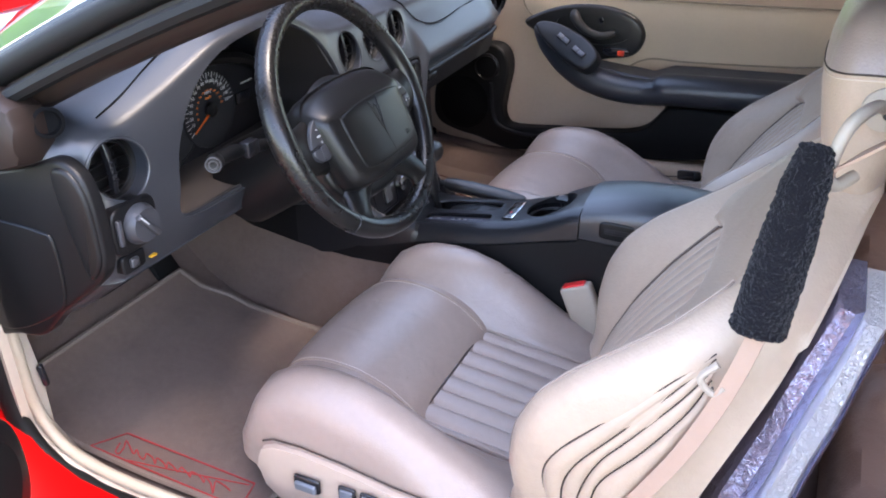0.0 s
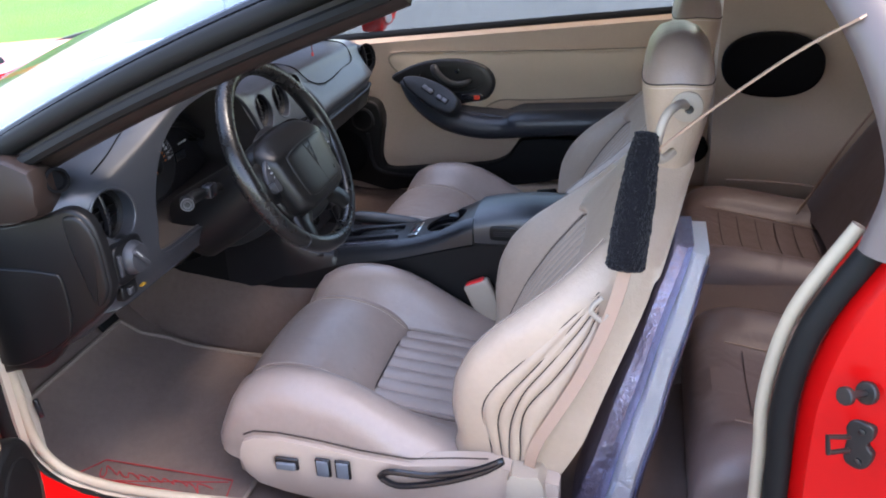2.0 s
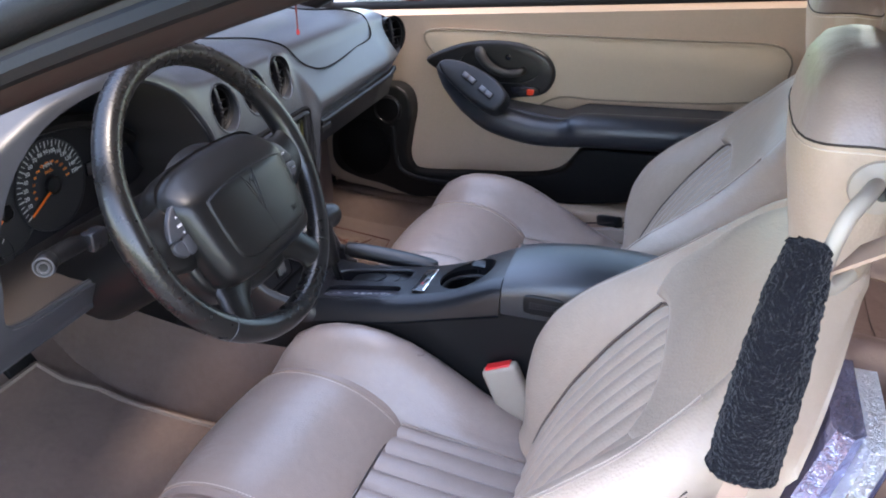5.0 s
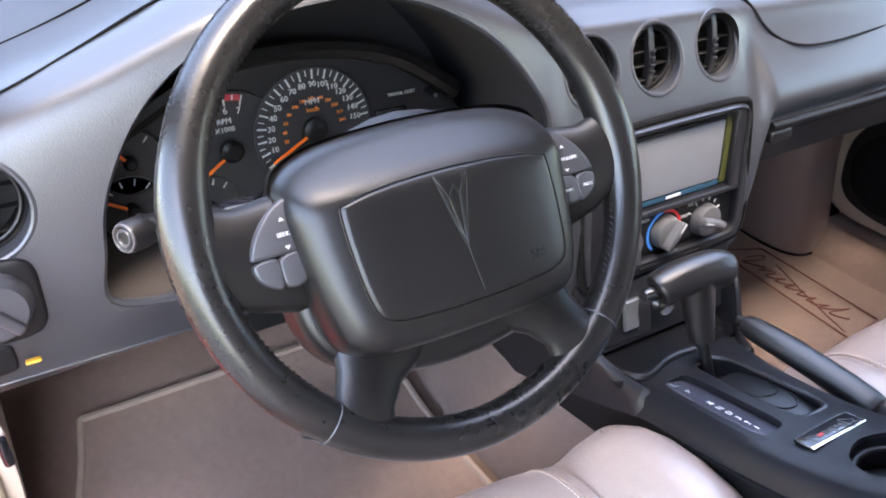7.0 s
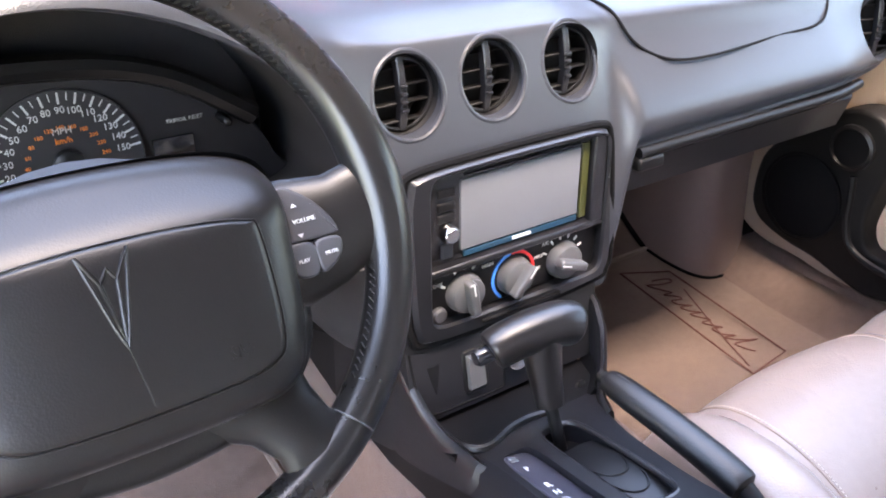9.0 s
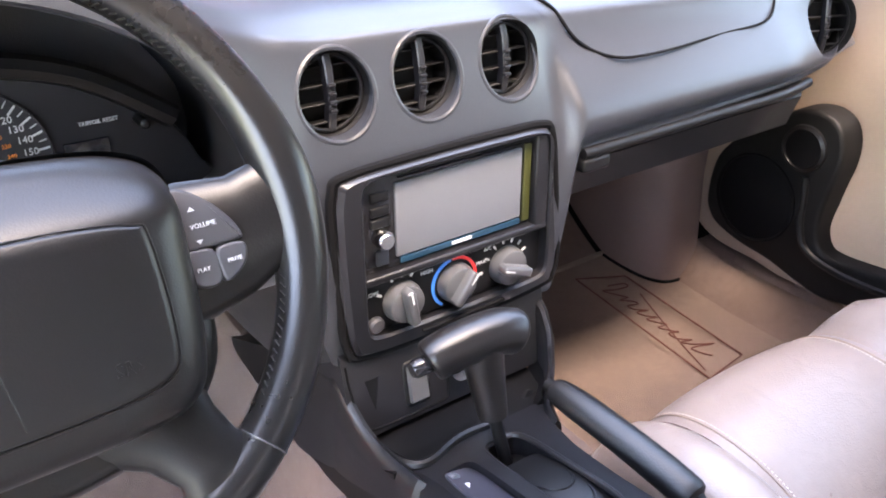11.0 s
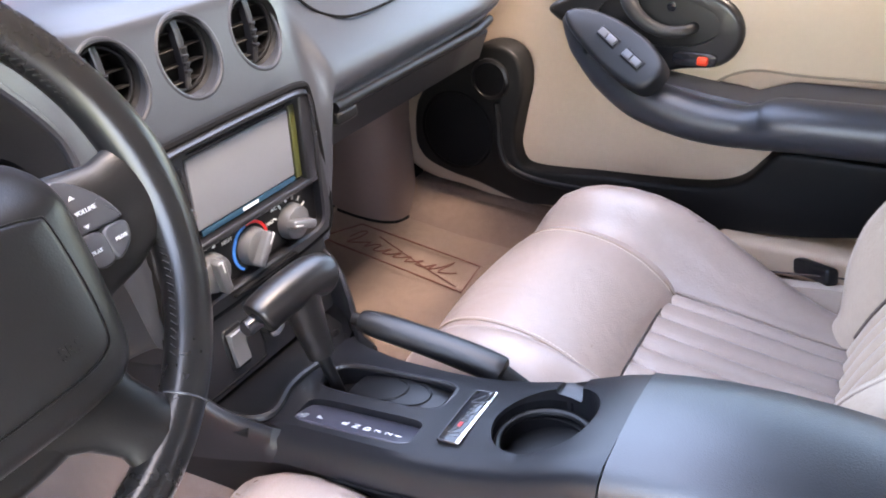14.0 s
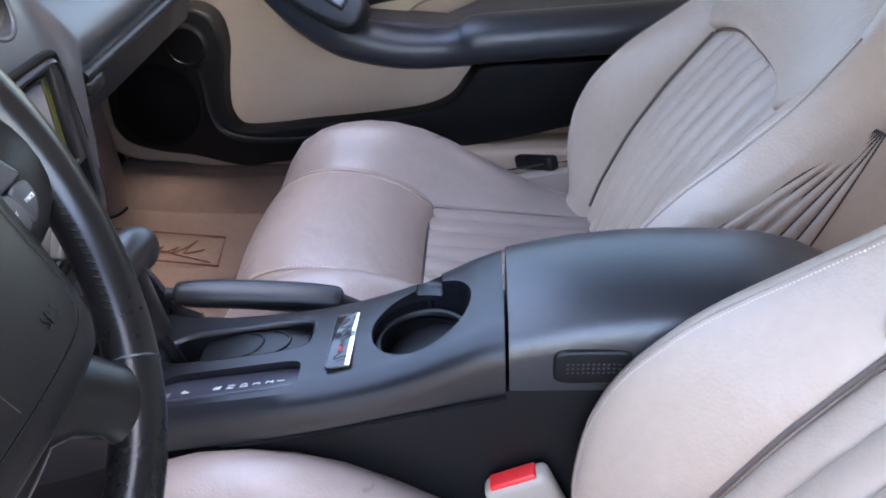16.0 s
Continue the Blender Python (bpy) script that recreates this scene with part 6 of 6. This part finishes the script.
    def arch(x):
        x = abs(x)
        return 0.603 - 0.045 * (x / 0.136) ** 4 if x < 0.136 else 0.558 + 0.06 * min(1, (x - 0.136) / 0.06)

    # fluted insert under the arch
    cols = np.linspace(-0.136, 0.136, 81)
    rows_ = []
    for v in np.linspace(0, 1, 22):
        row = []
        for x in cols:
            s = 0.01 + (arch(x) + 0.004) * v
            row.append(back_pt(cx, x, s, smooth(s, LUMBAR, 0.02) - 0.0075 + 0.0075 * abs(math.sin((x + 0.136) / 0.272 * 8 * math.pi)) ** 0.55 - 0.006 * max(0, v - 0.93) / 0.07))
        s = 0.01 + (arch(0.136) + 0.004) * v
        rows_.append(row + [back_pt(cx, 0.136, s, -0.05), back_pt(cx, -0.136, s, -0.05)])
    part("back_insert", loft(rows_), LEATHER_TAN, st_, "fluted leather back insert")
    # Dark rods put the shade round the insert's edge into the colour.
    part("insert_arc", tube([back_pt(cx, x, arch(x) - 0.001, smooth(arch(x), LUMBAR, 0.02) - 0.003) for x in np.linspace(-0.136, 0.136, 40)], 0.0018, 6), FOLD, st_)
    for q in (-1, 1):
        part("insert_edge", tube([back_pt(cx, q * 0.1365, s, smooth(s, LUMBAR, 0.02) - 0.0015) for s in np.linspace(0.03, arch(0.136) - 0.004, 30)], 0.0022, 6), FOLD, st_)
    # upper panel that spans the bolsters towards the headrest
    up_ = []
    for v, dip in ((0, 0.030), (0.004, 0.012), (0.012, 0.005), (0.03, 0.0015), (0.06, 0), (0.12, 0), (0.2, 0), (0.3, 0), (0.4, 0), (0.5, 0), (0.6, 0), (0.7, 0), (0.8, 0), (0.9, 0), (1.0, 0)):
        row = []
        for u in np.linspace(-1, 1, 41):
            s0 = arch(u * 0.196)
            s = s0 + (0.935 - s0) * v
            hw = smooth(s, WIDE, 0.02) - 0.037
            p = smooth(s, PROJ, 0.02)
            mid = lerp(s, [(0.55, -0.020), (0.62, -0.014), (0.72, -0.001), (0.85, 0.006), (0.95, -0.002), (1.0, -0.014)])
            row.append(back_pt(cx, u * hw, s, p + mid + (-0.006 - mid) * abs(u) ** 3 - dip))
        s = arch(0.196) + (0.935 - arch(0.196)) * v
        hw = smooth(s, WIDE, 0.02) - 0.037
        up_.append(row + [back_pt(cx, hw, s, -0.05), back_pt(cx, -hw, s, -0.05)])
    part("upper_back", loft(up_), LEATHER_TAN, st_, "smooth tan upper back panel")
    # piping with stitches along each bolster crest
    for q in (-1, 1):
        crest = [back_pt(cx, q * (smooth(s, WIDE, 0.02) - 0.033), s, smooth(s, PROJ, 0.02) - 0.0002) for s in np.linspace(0.03, 0.74, 40)]
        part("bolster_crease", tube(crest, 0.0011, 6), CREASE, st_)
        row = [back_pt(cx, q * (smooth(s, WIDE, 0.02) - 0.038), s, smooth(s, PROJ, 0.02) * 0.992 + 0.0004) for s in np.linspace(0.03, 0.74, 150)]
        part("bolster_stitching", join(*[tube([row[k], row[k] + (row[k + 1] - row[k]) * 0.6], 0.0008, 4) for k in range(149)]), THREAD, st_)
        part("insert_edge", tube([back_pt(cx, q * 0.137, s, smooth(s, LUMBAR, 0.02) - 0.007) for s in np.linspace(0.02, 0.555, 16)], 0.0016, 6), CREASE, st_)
    # pleats on the flanks
    for q in (-1, 1):
        if cx < 0 and q < 0:  # gathered folds on the flank by the door
            folds = [((0.645, -0.004), (0.537, 0.013), (0.377, 0.038), (0.255, 0.053), (0.173, 0.046), (0.085, 0.008), (0.03, -0.01)), ((0.637, -0.007), (0.534, 0.003), (0.39, 0.016), (0.262, 0.027), (0.18, 0.020), (0.10, -0.006), (0.03, -0.03)), ((0.620, -0.012), (0.528, -0.008), (0.394, 0.003), (0.30, 0.010), (0.20, 0.002), (0.105, -0.020), (0.04, -0.04)), ((0.600, -0.017), (0.521, -0.022), (0.385, -0.016), (0.263, -0.006), (0.182, -0.018), (0.12, -0.036), (0.07, -0.048)), ((0.59, -0.022), (0.558, -0.033), (0.463, -0.038), (0.33, -0.041), (0.229, -0.040), (0.175, -0.045), (0.15, -0.052))]
        else:
            folds = [((0.64, -0.018 - 0.010 * a), (0.50, 0.030 - 0.058 * a), (0.36, 0.066 - 0.098 * a), (0.22, 0.082 - 0.126 * a), (0.10, 0.072 - 0.124 * a), (0.01, 0.044 - 0.098 * a)) for a in (0, 0.2, 0.4, 0.6, 0.8, 1)]
        lines = [spline([back_pt(cx, q * (smooth(s, WIDE, 0.02) - 0.001), s, n) for s, n in f], 5) for f in folds]
        # Dark rods along the folds, with the shade between pleats in their colour.
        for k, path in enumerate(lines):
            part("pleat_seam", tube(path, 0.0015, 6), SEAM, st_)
        for k in range(len(lines) - 1):
            strip = []
            for p, r in zip(lines[k], lines[k + 1]):
                h = min(0.18 * (r - p).length, 0.006) + 0.0005
                strip.append([p + (r - p) * f + V(q * h * g, 0, 0) for f, g in ((0.02, -0.6), (0.04, 0.1), (0.18, 0.75), (0.4, 1.1), (0.65, 1.0), (0.86, 0.6), (0.97, 0.05), (0.98, -0.6))])
            part("pleat_fold", loft(strip), LEATHER_TAN, st_)
        part("flank_stud", lathe([(0.009, 0), (0.009, 0.003), (0.006, 0.006), (0, 0.0065)], back_pt(cx, q * 0.232, 0.655, -0.030), (q, 0, 0.2), 20), TAN, st_)
    # headrest
    hr = []
    for z, yc, hd, hw in ((0.788, -0.797, 0.014, 0.080), (0.800, -0.799, 0.023, 0.090), (0.838, -0.803, 0.034, 0.104), (0.888, -0.804, 0.045, 0.114), (0.928, -0.804, 0.051, 0.118), (0.945, -0.804, 0.0515, 0.1175), (0.963, -0.804, 0.050, 0.114), (0.988, -0.803, 0.043, 0.104), (1.003, -0.802, 0.032, 0.088), (1.011, -0.802, 0.017, 0.06), (1.0125, -0.802, 0.004, 0.03)):
        hr.append([V(cx + x, yc + y, z + (0.010 * (1 - (y / 0.0515) ** 2) if z > 0.92 and z < 0.96 else 0)) + RECLINE.get(cx, V(0, 0, 0)) for x, y in oval(0, 0, hw, hd, 28, 3.0)])
    head = part("headrest", loft(hr[:6]), LEATHER_TAN, st_, "tan leather headrest")
    part("headrest_cap", loft(hr[5:]), LEATHER, head, "taupe leather cap of the headrest")
    part("headrest_seam", ring_tube(hr[5], 0.0011, 6), SEAM, head)
    part("headrest_stitching", ring_tube([p + V(0, 0, -0.005) for p in hr[5]], 0.0009, 6), THREAD, head)
    # valance and recliner cover on the outer side
    xo = cx + out * 0.262
    va = part("side_valance", loft([[V(xo - out * 0.03, y, z0), V(xo, y, z0 + 0.006), V(xo + out * 0.006, y, (z0 + z1) / 2), V(xo, y, z1 - 0.006), V(xo - out * 0.03, y, z1)] for y, z0, z1 in ((-0.128, 0.335, 0.372), (-0.134, 0.312, 0.388), (-0.155, 0.294, 0.398), (-0.20, 0.282, 0.400), (-0.27, 0.272, 0.393), (-0.34, 0.266, 0.382), (-0.42, 0.260, 0.376), (-0.50, 0.258, 0.388), (-0.56, 0.258, 0.394), (-0.66, 0.262, 0.37))]), VALANCE, st_, "tan moulded seat side valance")
    # A dark rod stands for the shade between cushion and valance.
    part("valance_gap_shade", tube([V(xo - out * 0.004, y, z + 0.003) for y, z in ((-0.136, 0.392), (-0.155, 0.401), (-0.20, 0.403), (-0.27, 0.396), (-0.34, 0.385), (-0.42, 0.379), (-0.50, 0.391), (-0.55, 0.396))], 0.0014, 6), SEAM, st_)
    for k in range(1, 7):
        xg = cx - 0.130 + 0.26 * k / 7
        part("flute_stitching", join(*[tube([V(xg, y, lerp(y, [(-0.575, 0.355), (-0.308, 0.386)]) - 0.0005), V(xg, y - 0.0035, lerp(y - 0.0035, [(-0.575, 0.355), (-0.308, 0.386)]) - 0.0005)], 0.0008, 4) for y in np.arange(-0.333, -0.57, -0.006)]), THREAD, st_)
    part("recliner_cover", loft([[V(xo - out * 0.03 + out * dx, y, z) for dx, y, z in ((0, y0, z), (0.045, y0 - 0.004, z), (0.050, (y0 + y1) / 2, z), (0.045, y1 + 0.004, z), (0, y1, z))] for y0, y1, z in ((-0.575, -0.645, 0.27), (-0.575, -0.645, 0.34), (-0.578, -0.640, 0.375), (-0.585, -0.632, 0.388))]), TAN, st_, "tan recliner cover")
    return st_, va, xo


_, va, xo = seat(-0.345, -1, "driver_seat", "taupe leather bucket seat with fluted insert, driver side")
ps = seat(0.355, 1, "passenger_seat", "taupe leather bucket seat with fluted insert, passenger side")[0]
ps.location += V(-0.015, -0.026, -0.008)
PALECAP = mat("pale_blue_cap", (0.13, 0.145, 0.17), 0.34, metal=0.2, vary=0.05)
sb = part("lumbar_switch", moved(box(-0.021, 0.021, -0.012, 0.012, 0, 0.008, 0.004), frame_to((xo - 0.006, -0.215, 0.357), (-1, 0, 0))), GLOSS, va, "glossy black seat switch")
part("switch_cap", moved(box(-0.017, 0.017, -0.009, 0.005, 0.006, 0.013, 0.003), frame_to((xo - 0.006, -0.215, 0.357), (-1, 0, 0))), PALECAP, sb)
for y in (-0.278, -0.312):
    k = part("rocker_switch", moved(box(-0.0135, 0.0135, -0.018, 0.018, 0, 0.006, 0.003), frame_to((xo - 0.006, y, 0.356), (-1, 0, 0))), GLOSS, va, "grey rocker seat switch")
    part("switch_cap", moved(box(-0.010, 0.010, -0.015, 0.015, 0.004, 0.009, 0.002), frame_to((xo - 0.006, y, 0.356), (-1, 0, 0))), PALECAP, k)
part("recline_lever", tube(spline([(xo - 0.012, -0.375, 0.353), (xo - 0.016, -0.395, 0.369), (xo - 0.016, -0.46, 0.370), (xo - 0.014, -0.53, 0.388), (xo - 0.008, -0.575, 0.408), (xo - 0.012, -0.545, 0.386), (xo - 0.016, -0.48, 0.360), (xo - 0.016, -0.41, 0.343), (xo - 0.012, -0.378, 0.350)], 5), 0.0055, 8), GLOSS, va, "black recliner lever loop")

# belts
buckle = thing("belt_buckle", (-0.125, -0.47, 0.36), "tan seat belt buckle with red button", "seat belt")
bmx = frame_to((-0.125, -0.455, 0.425), (0, 0.42, 1), (0, 1, 0))
part("sleeve", moved(box(-0.011, 0.011, -0.028, 0.028, -0.075, 0.040, 0.007), bmx), TAN, buckle)
part("red_button", moved(box(-0.0078, 0.0078, -0.019, 0.021, 0.035, 0.0425, 0.002), bmx), REDLENS, buckle, "red release button")
pbk = thing("belt_buckle_passenger", (0.63, -0.50, 0.35), "black belt anchor beside the passenger seat", "seat belt")
part("anchor", moved(box(-0.01, 0.01, -0.05, 0.05, -0.012, 0.012, 0.006), frame_to((0.63, -0.50, 0.372), (0.3, 0.2, 1))), BLACK, pbk)
belt = thing("seat_belt", (-0.56, -0.72, 0.30), "tan webbing seat belt through the headrest guide", "seat belt")


def strap(path, half, across, t=0.0012):
    a = Vector(across).normalized() * half
    rings = []
    for i, p in enumerate(path):
        d = (path[min(i + 1, len(path) - 1)] - path[max(i - 1, 0)]).normalized()
        s_ = (a - d * a.dot(d)).normalized() * half
        n_ = d.cross(s_).normalized() * t
        rings.append([p + s_ + n_, p + s_ - n_, p - s_ - n_, p - s_ + n_])
    return loft(rings)


part("lower_strap", strap(spline([(-0.556, -0.774, 0.900), (-0.582, -0.757, 0.80), (-0.600, -0.742, 0.725), (-0.603, -0.723, 0.653), (-0.606, -0.694, 0.577), (-0.606, -0.662, 0.511), (-0.604, -0.629, 0.446), (-0.600, -0.615, 0.40), (-0.58, -0.61, 0.34)], 6), 0.009, (0.35, 1, 0.3)), WEB, belt)
part("upper_strap", strap(spline([(-0.548, -0.790, 0.900), (-0.60, -0.848, 0.967), (-0.67, -0.914, 1.041), (-0.735, -0.968, 1.094)], 6), 0.021, (1.0, -0.10, -0.22)), WEB, belt)
fuzz = random.Random(11)
pad_path = spline([(-0.560, -0.763, 0.916), (-0.574, -0.757, 0.86), (-0.589, -0.750, 0.80), (-0.600, -0.743, 0.737)], 18)
pad_r = [float(v) for v in np.interp(np.linspace(0, 1, len(pad_path)), [0, 0.02, 0.25, 0.6, 0.97, 1], [0.010, 0.0150, 0.0215, 0.0255, 0.0265, 0.020])]
fv, ff = tube(pad_path, pad_r, 40, 0.8, up=(1, 0.3, 0))
fv = [p + V(fuzz.uniform(-1, 1), fuzz.uniform(-1, 1), fuzz.uniform(-1, 1)) * 0.0016 for p in fv]
part("shoulder_pad", (fv, ff), FOAM, belt, "black fleece shoulder pad")
part("guide_loop", tube(spline([(-0.466, -0.813, 0.926), (-0.500, -0.806, 0.938), (-0.535, -0.795, 0.942), (-0.552, -0.784, 0.932), (-0.557, -0.777, 0.907), (-0.554, -0.776, 0.885), (-0.545, -0.784, 0.875), (-0.528, -0.798, 0.880)], 6), 0.0062, 10), TAN, belt, "tan plastic belt guide loop")
part("guide_foot", lathe([(0.022, 0), (0.021, 0.005), (0.015, 0.008), (0, 0.008)], (-0.461, -0.815, 0.924), (-1, 0, 0), 24), TAN, belt)
part("guide_screw", lathe([(0.006, 0), (0.006, 0.002), (0.002, 0.001), (0, 0.001)], (-0.4695, -0.818, 0.922), (-1, 0, 0), 14), STEEL, belt, "dark screw")
part("belt_hook", tube(spline([(-0.596, -0.715, 0.690), (-0.600, -0.700, 0.672), (-0.598, -0.715, 0.655), (-0.600, -0.725, 0.668)], 4), 0.004, 8), TAN, belt)

# folded foil sunshade behind the driver seat
shade = thing("sunshade", (-0.35, -0.80, 0.30), "folded silver foil sunshade leaning behind the driver seat", "sunshade")
def shade_ring(v, section):
    y0 = -0.672 - 0.137 * v
    depth = 0.100 - 0.046 * v
    return [V(x + 0.0012 * math.sin(21 * v + 9 * f), y0 - depth * f + 0.0008 * math.sin(17 * v + 5 * f), 0.262 + 0.487 * v) for x, f in section]


part("dull_panel", loft([shade_ring(v, ((-0.43, 0.0), (-0.530, 0.0), (-0.540, 0.05), (-0.546, 0.30), (-0.538, 0.48), (-0.43, 0.48))) for v in np.linspace(0, 1, 40)]), LAVENDER, shade, "dull lavender foil panel")
part("bright_panel", loft([shade_ring(v, ((-0.43, 0.50), (-0.537, 0.50), (-0.549, 0.57), (-0.552, 0.84), (-0.545, 0.90), (-0.43, 0.90))) for v in np.linspace(0, 0.985, 40)]), FOIL, shade, "crinkled silver foil panel")
part("rear_fold", loft([shade_ring(v, ((-0.43, 0.915), (-0.538, 0.915), (-0.545, 0.95), (-0.540, 1.0), (-0.43, 1.0))) for v in np.linspace(0, 0.94, 40)]), LAVENDER, shade, "lavender foil fold")

# ---- floor mats ----
BROWNTHREAD = mat("brown_red_thread", (0.10, 0.030, 0.022), 0.8, vary=0)
def floor_mat(x0, x1, y0, y1, name, label):
    fm = thing(name, ((x0 + x1) / 2, (y0 + y1) / 2, 0.26), label, "floor mat", "floor mats")
    grid = []
    for v in np.linspace(0, 1, 26):
        y = y0 + (y1 - y0) * v
        grid.append([V(x, y, floor_z(y) + 0.012) for x in np.linspace(x0 + 0.03 * max(0, v - 0.8) * 5, x1 - 0.03 * max(0, v - 0.8) * 5, 12)])
    part("carpet_face", loft([r + [p - V(0, 0, 0.008) for p in r[::-1]] for r in grid]), MAT, fm)
    rim_ = [r[0] for r in grid] + grid[-1] + [r[-1] for r in grid[::-1]] + grid[0][::-1]
    part("binding", tube(rim_ + [rim_[0]], 0.005, 6), BINDING, fm, "dark sewn mat edge")
    xa, ya, xb, yb = (x0 + 0.005, -0.09, x0 + 0.055, 0.20) if x0 < 0 else (x1 - 0.213, 0.008, x1 - 0.125, 0.290)
    out_ = -1 if x0 < 0 else 1
    zc = lambda y: floor_z(y) + 0.0135
    part("label_outline", tube([V(x, y, zc(y)) for x, y in ((xa, ya), (xb, ya + 0.01), (xb, yb - 0.03), (xa, yb), (xa, ya))], 0.0015, 5), REDTHREAD if x0 < 0 else BROWNTHREAD, fm)
    run, mid_, half_ = yb - ya - 0.07, (xa + xb) / 2, (xb - xa) * 0.5
    pen = []
    for y, h in ((0.00, -0.1), (0.03, 0.75), (0.07, 0.85), (0.055, 0.1), (0.02, -0.55), (0.09, -0.15), (0.16, 0.30), (0.15, -0.2), (0.21, 0.28), (0.26, 0.34), (0.235, -0.2), (0.30, -0.1), (0.36, 0.36), (0.33, -0.2), (0.40, -0.05), (0.46, 0.32), (0.43, -0.2), (0.50, 0.0), (0.56, 0.30), (0.55, -0.22), (0.63, 0.1), (0.67, 0.32), (0.64, -0.15), (0.72, -0.1), (0.79, 0.34), (0.76, -0.2), (0.84, 0.2), (0.91, 0.95), (0.87, 0.2), (0.86, -0.2), (0.95, -0.05), (1.0, 0.15)):
        pen.append(V(mid_ + out_ * half_ * h * 0.8, yb - 0.035 - run * y, 0))
    ink = REDTHREAD if x0 < 0 else BROWNTHREAD
    part("script", tube([V(p.x, p.y, zc(p.y)) for p in spline(pen, 3)], 0.0012, 5), ink, fm, "embroidered script")
    part("underline", tube(spline([V((xa + xb) / 2 + out_ * (xb - xa) * (0.42 - 0.20 * k), yb - 0.05 - run * (0.1 + 0.23 * k), zc(yb - 0.05 - run * (0.1 + 0.23 * k))) for k in range(5)], 3), 0.0011, 5), ink, fm)
    return fm


floor_mat(-0.625, -0.17, -0.12, 0.36, "floor_mat_driver", "taupe carpet floor mat with red script, driver footwell")
floor_mat(0.18, 0.713, -0.10, 0.32, "floor_mat_passenger", "taupe carpet floor mat with red script, passenger footwell")

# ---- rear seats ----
# The front seats' leather again, darker: the rear cabin's shade is in these colours.
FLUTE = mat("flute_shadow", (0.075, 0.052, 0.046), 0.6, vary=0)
SHADEDLEATHER = mat("shaded_rear_leather", (0.150, 0.108, 0.097), 0.33, grain=0.0004, size=420, cells=True, vary=0.10, patch=6, wrinkle=0.004)
for s in (-1, 1):
    rs = thing("rear_seat", (s * 0.34, -1.15, 0.30), "taupe leather rear bucket seat", "car seat", "rear seats")
    cxx = s * 0.34
    rings = []
    for y, zt, d in ((-0.858, 0.350, 0), (-0.862, 0.375, 0), (-0.874, 0.400, 0.1), (-0.895, 0.420, 0.3), (-0.925, 0.430, 0.7), (-0.97, 0.428, 1), (-1.04, 0.418, 1.1), (-1.12, 0.405, 1.1), (-1.2, 0.393, 1), (-1.28, 0.385, 0.9), (-1.36, 0.38, 0.8)):
        rings.append(spline([(cxx + x, y, z) for x, z in ((-0.25, 0.30), (-0.26, zt - 0.05), (-0.243, zt - 0.008), (-0.20, zt + 0.016 * d), (-0.155, zt + 0.004 * d), (-0.122, zt - 0.022 * d), (-0.06, zt - 0.030 * d), (0, zt - 0.032 * d), (0.06, zt - 0.030 * d), (0.122, zt - 0.022 * d), (0.155, zt + 0.004 * d), (0.20, zt + 0.016 * d), (0.243, zt - 0.008), (0.26, zt - 0.05), (0.25, 0.30))], 4, True))
    part("rear_cushion", loft(rings), SHADEDLEATHER, rs)
    part("rear_back", loft([spline([(cxx + x, -1.205 - 0.26 * v + n, 0.38 + 0.42 * v) for x, n in ((-0.25, -0.06), (-0.25, 0.02), (-0.19, 0.05), (-0.12, 0.02), (0, 0.012), (0.12, 0.02), (0.19, 0.05), (0.25, 0.02), (0.25, -0.06))], 3, True) for v in (0, 0.2, 0.45, 0.7, 0.9, 1.0)]), SHADEDLEATHER, rs)
    seam_line = [(-0.925, 0.430, 0.7), (-0.97, 0.428, 1), (-1.04, 0.418, 1.1), (-1.12, 0.405, 1.1), (-1.2, 0.393, 1)]
    for q in (-1, 1):
        part("rear_seam", tube(spline([(cxx + q * (0.122 - 0.25 * max(0, -1.04 - y) ** 1.5), y, zt - 0.021 * d) for y, zt, d in seam_line], 6), 0.0016, 6), CREASE, rs)
    for k in range(6):
        y = -0.955 - 0.045 * k
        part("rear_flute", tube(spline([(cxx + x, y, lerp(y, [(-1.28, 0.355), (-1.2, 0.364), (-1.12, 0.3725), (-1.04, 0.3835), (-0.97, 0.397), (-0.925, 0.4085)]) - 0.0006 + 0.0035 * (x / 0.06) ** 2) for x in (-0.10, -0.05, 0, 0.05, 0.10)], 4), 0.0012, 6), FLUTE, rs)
part("rear_belt", strap(spline([(0.48, -1.150, 0.40), (0.485, -1.185, 0.47), (0.49, -1.235, 0.57), (0.50, -1.295, 0.67), (0.53, -1.36, 0.76)], 6), 0.022, (0.6, -0.3, 0)), WEB, car, "tan rear seat belt")

# hood release and the red tag on the dash
part("hood_release", moved(box(-0.005, 0.005, -0.018, 0.018, 0, 0.009, 0.003), frame_to((-0.680, 0.186, 0.463), (0.6, -0.8, 0.1))), GLOSS, car, "black hood release lever")

# cord that hangs below the windscreen's upper edge
cord = thing("hanging_cord", (0.005, -0.085, 0.90), "thin dark red cord hanging inside the windscreen", "cord")
part("string", tube(spline([(0.005, -0.085, 0.898), (0.0045, -0.085, 0.98), (0.005, -0.085, 1.06), (0.005, -0.085, 1.122)], 5), 0.0013, 8), mat("dark_red_cord", (0.16, 0.03, 0.02), 0.8, vary=0.1, patch=90), cord)
part("knot", lathe([(0.0, -0.004), (0.0022, -0.003), (0.0028, 0.0), (0.0020, 0.004), (0.0, 0.005)], (0.005, -0.085, 0.898), (0, 0, 1), 10, (0, 1, 0)), REDTHREAD, cord)
